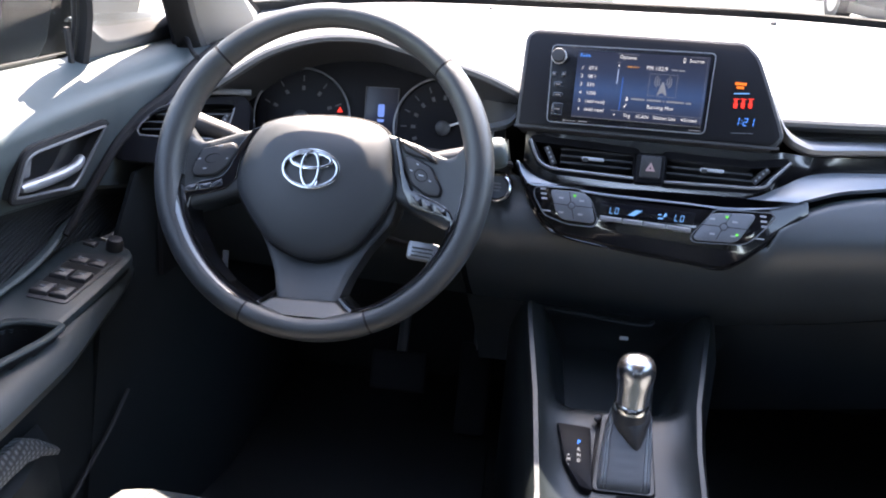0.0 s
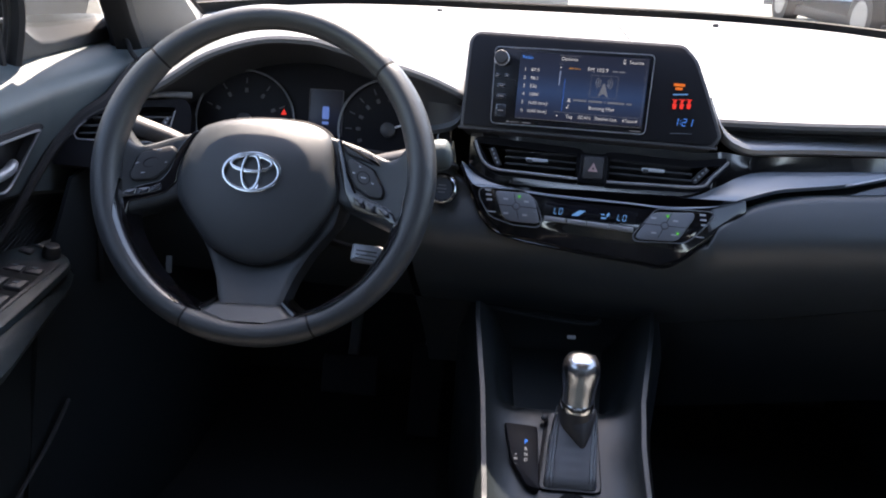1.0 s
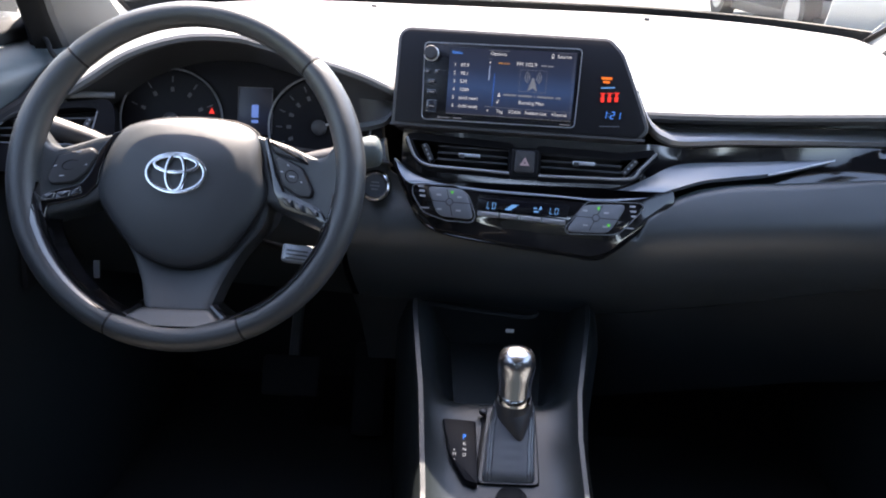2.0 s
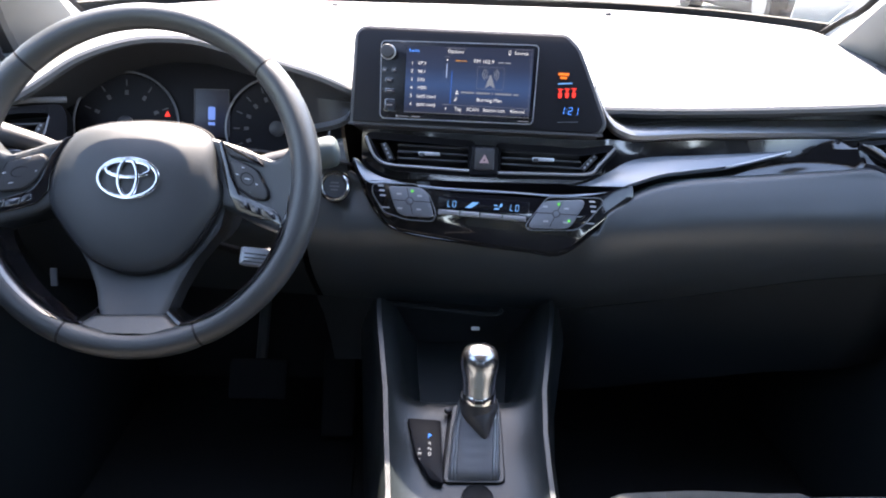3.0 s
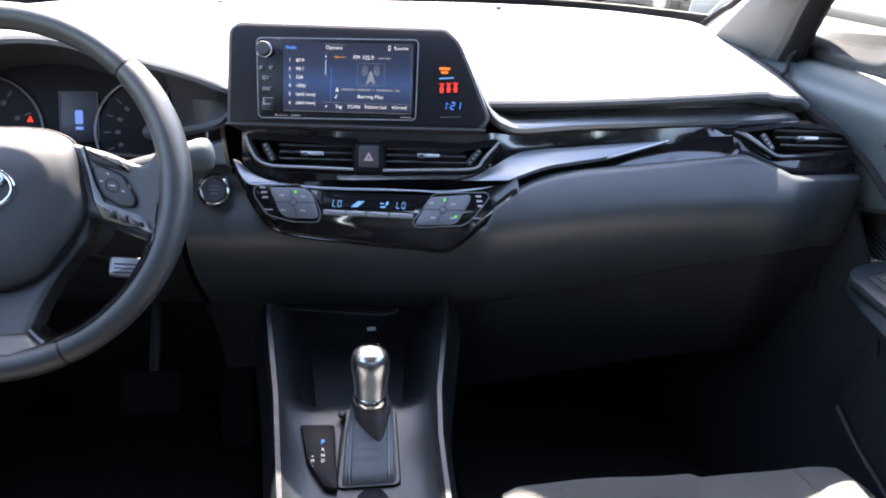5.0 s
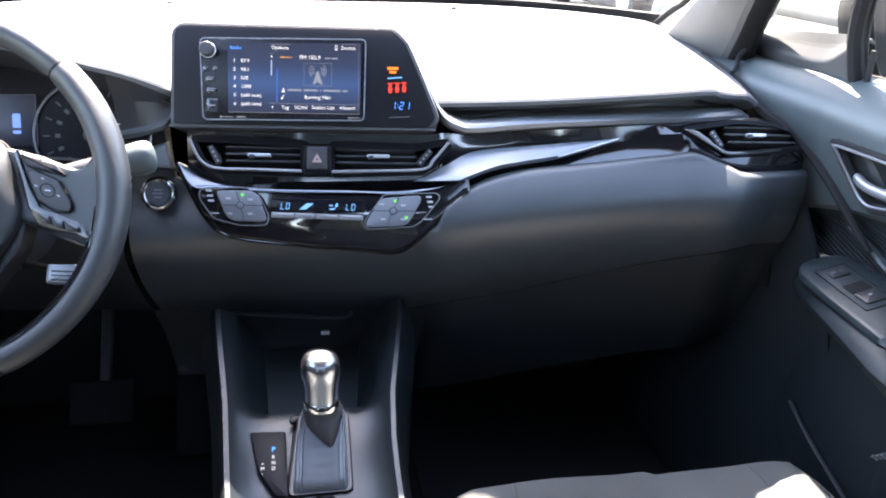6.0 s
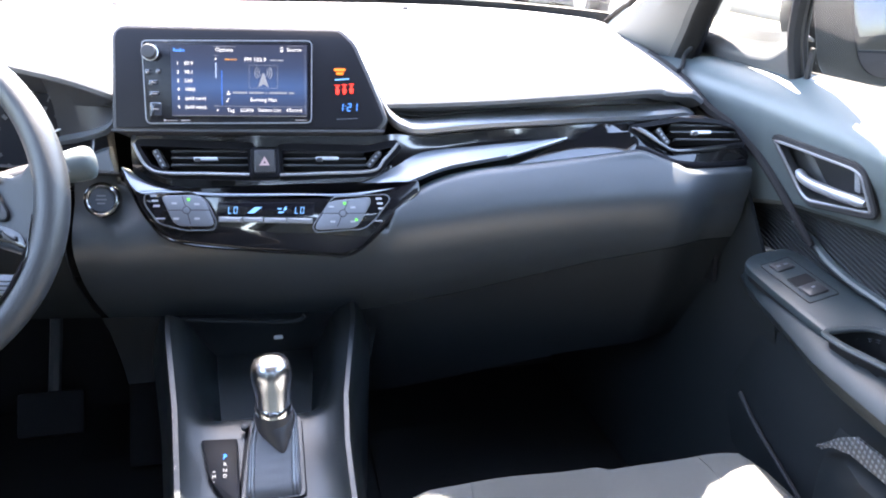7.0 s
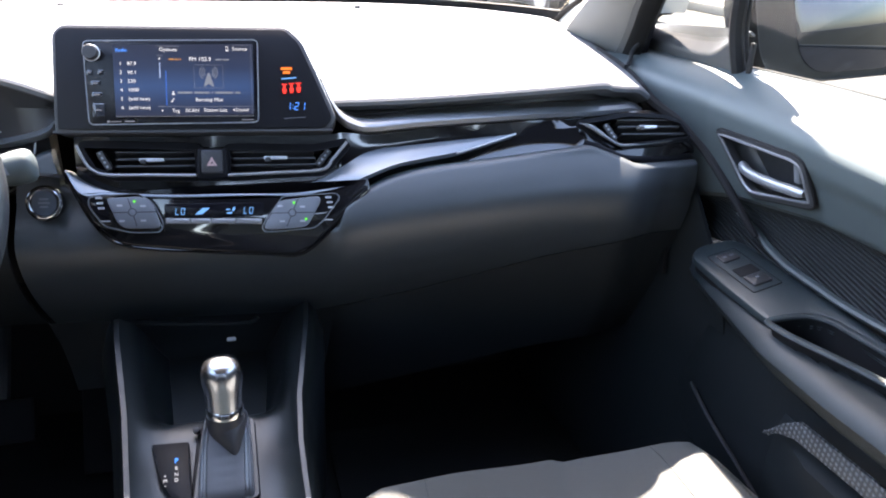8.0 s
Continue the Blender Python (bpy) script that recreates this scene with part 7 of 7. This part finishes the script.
# ---- seats ----
def seat(cx, front, label, half, high):
    t = thing("car_seat", (cx, front - 0.28, 0.33), label, "car seat", "front seats")
    nx, ny = 29, 20
    rows = []
    for j in range(ny):
        f = j / (ny - 1)
        y = front - 0.46 * f
        row = []
        for i in range(nx):
            a = -1 + 2 * i / (nx - 1)
            x = cx + half * a * (1 - (0.12 if a * cx > 0 else 0.02) * (1 - f) ** 5)
            side = max(0.0, (abs(a) - 0.56) / 0.44)
            outer_side = a * cx > 0
            bol = (0.010 if outer_side else -0.004) * math.sin(min(1.0, side * 1.4) * math.pi / 2) * min(1, f * 3.2) ** 1.2
            edge = -0.11 * max(0.0, (abs(a) - 0.76) / 0.24) ** 2.6 if outer_side else -0.07 * max(0.0, (abs(a) - 0.90) / 0.10) ** 2
            nose = -0.13 * max(0.0, 1 - f / 0.13) ** 2.2
            if outer_side:
                bowl = -0.034 * max(0.0, 1 - (a / 0.62) ** 2) * min(1, f * 3.6) ** 1.3
            else:
                bowl = -0.046 * max(0.0, 1 - (a / 1.08) ** 6) * min(1, max(0.0, f - 0.10) * 8) + 0.003 * abs(a)
            row.append(Vector((x, y - (0.012 * abs(a) ** 2.5 + 0.05 * abs(a) ** 7 if outer_side else 0.02 * abs(a) ** 9) * (1 - f), high + bol + edge + nose + bowl - 0.03 * f + 0.0015 * math.sin(40 * x) * math.sin(31 * y))))
        rows.append(row)
    skirt = [[Vector((q.x, q.y - 0.01, 0.40)) for q in rows[0]]]
    c = part("cushion", sheet(skirt + rows, 0.006), FABRIC, t, "grey woven cloth cushion")
    for s in (1, -1):
        k = int((1 + s * 0.60) / 2 * (nx - 1))
        part("seam", tube([r[k] + Vector((0, 0, 0.0005)) for r in rows[2:]], 0.0009, n=6), FABRIC, c, "sewn seam beside the bolster")
        part("side_valance", sheet([[r[0 if s < 0 else -1] + Vector((s * 0.004, 0, -0.005)) for r in rows], [Vector((cx + s * (half - 0.012), r[0].y, 0.36)) for r in rows]], 0.006), HARD, t)
    for s in (1, -1):
        part("seat_rail", box(*sorted((cx + s * 0.17, cx + s * 0.20)), front - 0.45, front - 0.04, 0.322, 0.40, 0.004), HARD, t)
    return t


seat(0.388, -0.022, "grey cloth passenger seat with a sunlit bolster", 0.252, 0.606)
seat(-0.395, -0.058, "grey cloth driver's seat with a sunlit edge", 0.252, 0.579)

# ---- pedals and mats ----
pd = thing("brake_pedal", (-0.33, 0.40, 0.33), "black rubber brake pedal in the dark footwell", "pedal", "pedals")
part("pad", box(-0.385, -0.285, -0.012, 0.012, -0.035, 0.035, 0.008, pose(0, 0.36, 0.47, -35, 0, 0)), RUBBER, pd)
part("arm", tube([(-0.335, 0.37, 0.47), (-0.335, 0.45, 0.56), (-0.335, 0.56, 0.70)], 0.010, n=8), DARKMETAL, pd)
pd2 = thing("accelerator_pedal", (-0.20, 0.42, 0.33), "black accelerator pedal in the dark footwell", "pedal", "pedals")
part("pad", box(-0.235, -0.175, -0.010, 0.010, -0.085, 0.085, 0.008, pose(0, 0.42, 0.41, -40, 0, 0)), RUBBER, pd2)
part("arm", tube([(-0.205, 0.44, 0.43), (-0.205, 0.52, 0.55), (-0.205, 0.58, 0.66)], 0.008, n=8), DARKMETAL, pd2)
for cx in (-0.37, 0.37):
    t = thing("floor_mat", (cx, 0.1, 0.321), "black carpet floor mat in the footwell", "floor mat", "floor mats")
    part("mat", box(cx - 0.20, cx + 0.20, -0.20, 0.42, 0.3205, 0.3255, 0.002), CARPET, t)


# ---- parked cars ahead ----
def parked_car(x, y, turn, paint, label):
    t = thing("parked_car", (x, y, 0), label, "car", "parked cars")
    m = pose(x, y, 0, 0, 0, turn)
    side = [(-2.15, 0.19), (-2.25, 0.62), (-2.1, 0.86), (-1.25, 0.97), (-0.55, 1.42), (0.85, 1.45), (1.65, 1.05), (2.15, 0.98), (2.25, 0.60), (2.15, 0.19)]
    oul = spline(side, 40)
    rows = []
    for yy in (-0.88, -0.84, -0.70, -0.35, 0, 0.35, 0.70, 0.84, 0.88):
        f = 1 - 0.16 * max(0, (abs(yy) - 0.6) / 0.28) ** 2
        rows.append([m @ Vector((q[0] * (0.97 + 0.03 * f), yy * (1 - 0.16 * max(0.0, (q[1] - 0.95) / 0.5)), 0.19 + (q[1] - 0.19) * f)) for q in oul])
    part("body", sheet(rows, 0.02), paint, t, "painted car body")
    for yy in (-0.80, 0.80):
        for xx in (-1.35, 1.35):
            wm = m @ pose(xx, yy, 0.33, 90, 0, 0)
            wh = part("wheel", lathe([(0.33, -0.11), (0.335, -0.06), (0.335, 0.06), (0.33, 0.11)], wm, 28), RUBBER, t, "black tyre")
            part("hub_cap", lathe([(0.21, -0.115), (0.21, 0.115)], wm, 20), DARKMETAL, wh)
    for s in (-1, 1):
        part("window", sheet([[m @ Vector((a, s * b, c)) for a, b, c in ((-1.1, 0.885, 0.98), (0, 0.885, 0.98), (1.4, 0.885, 1.02))], [m @ Vector((a, s * b, c)) for a, b, c in ((-0.5, 0.80, 1.36), (0.2, 0.80, 1.38), (0.9, 0.80, 1.36))]], 0.01), GLOSS, t, "dark car window")
        part("lamp", slab(rect(-0.16, 0.16, -0.06, 0.06, 0.03), 0, 0.03, m @ pose(-2.22, s * 0.62, 0.72, 90, 0, -90), 0.01), LENS, t)
    part("sill", box(-2.05, 2.05, -0.78, 0.78, 0.14, 0.30, 0.03, m), RUBBER, t)
    return t


SILVERCAR = mat("silver_car_paint", (0.45, 0.47, 0.48), 0.3, metal=0.7, coat=0.8, vary=0.05)
parked_car(-0.2, 11.2, 90, SILVERCAR, "silver car parked across the lot")
parked_car(-3.4, 11.0, 88, STEEL, "dark grey car parked across the lot")
parked_car(5.2, 10.95, 92, SILVERCAR, "silver car parked by the kerb")
parked_car(-6.2, 5.6, 4, STEEL, "dark grey car parked beside the lane")
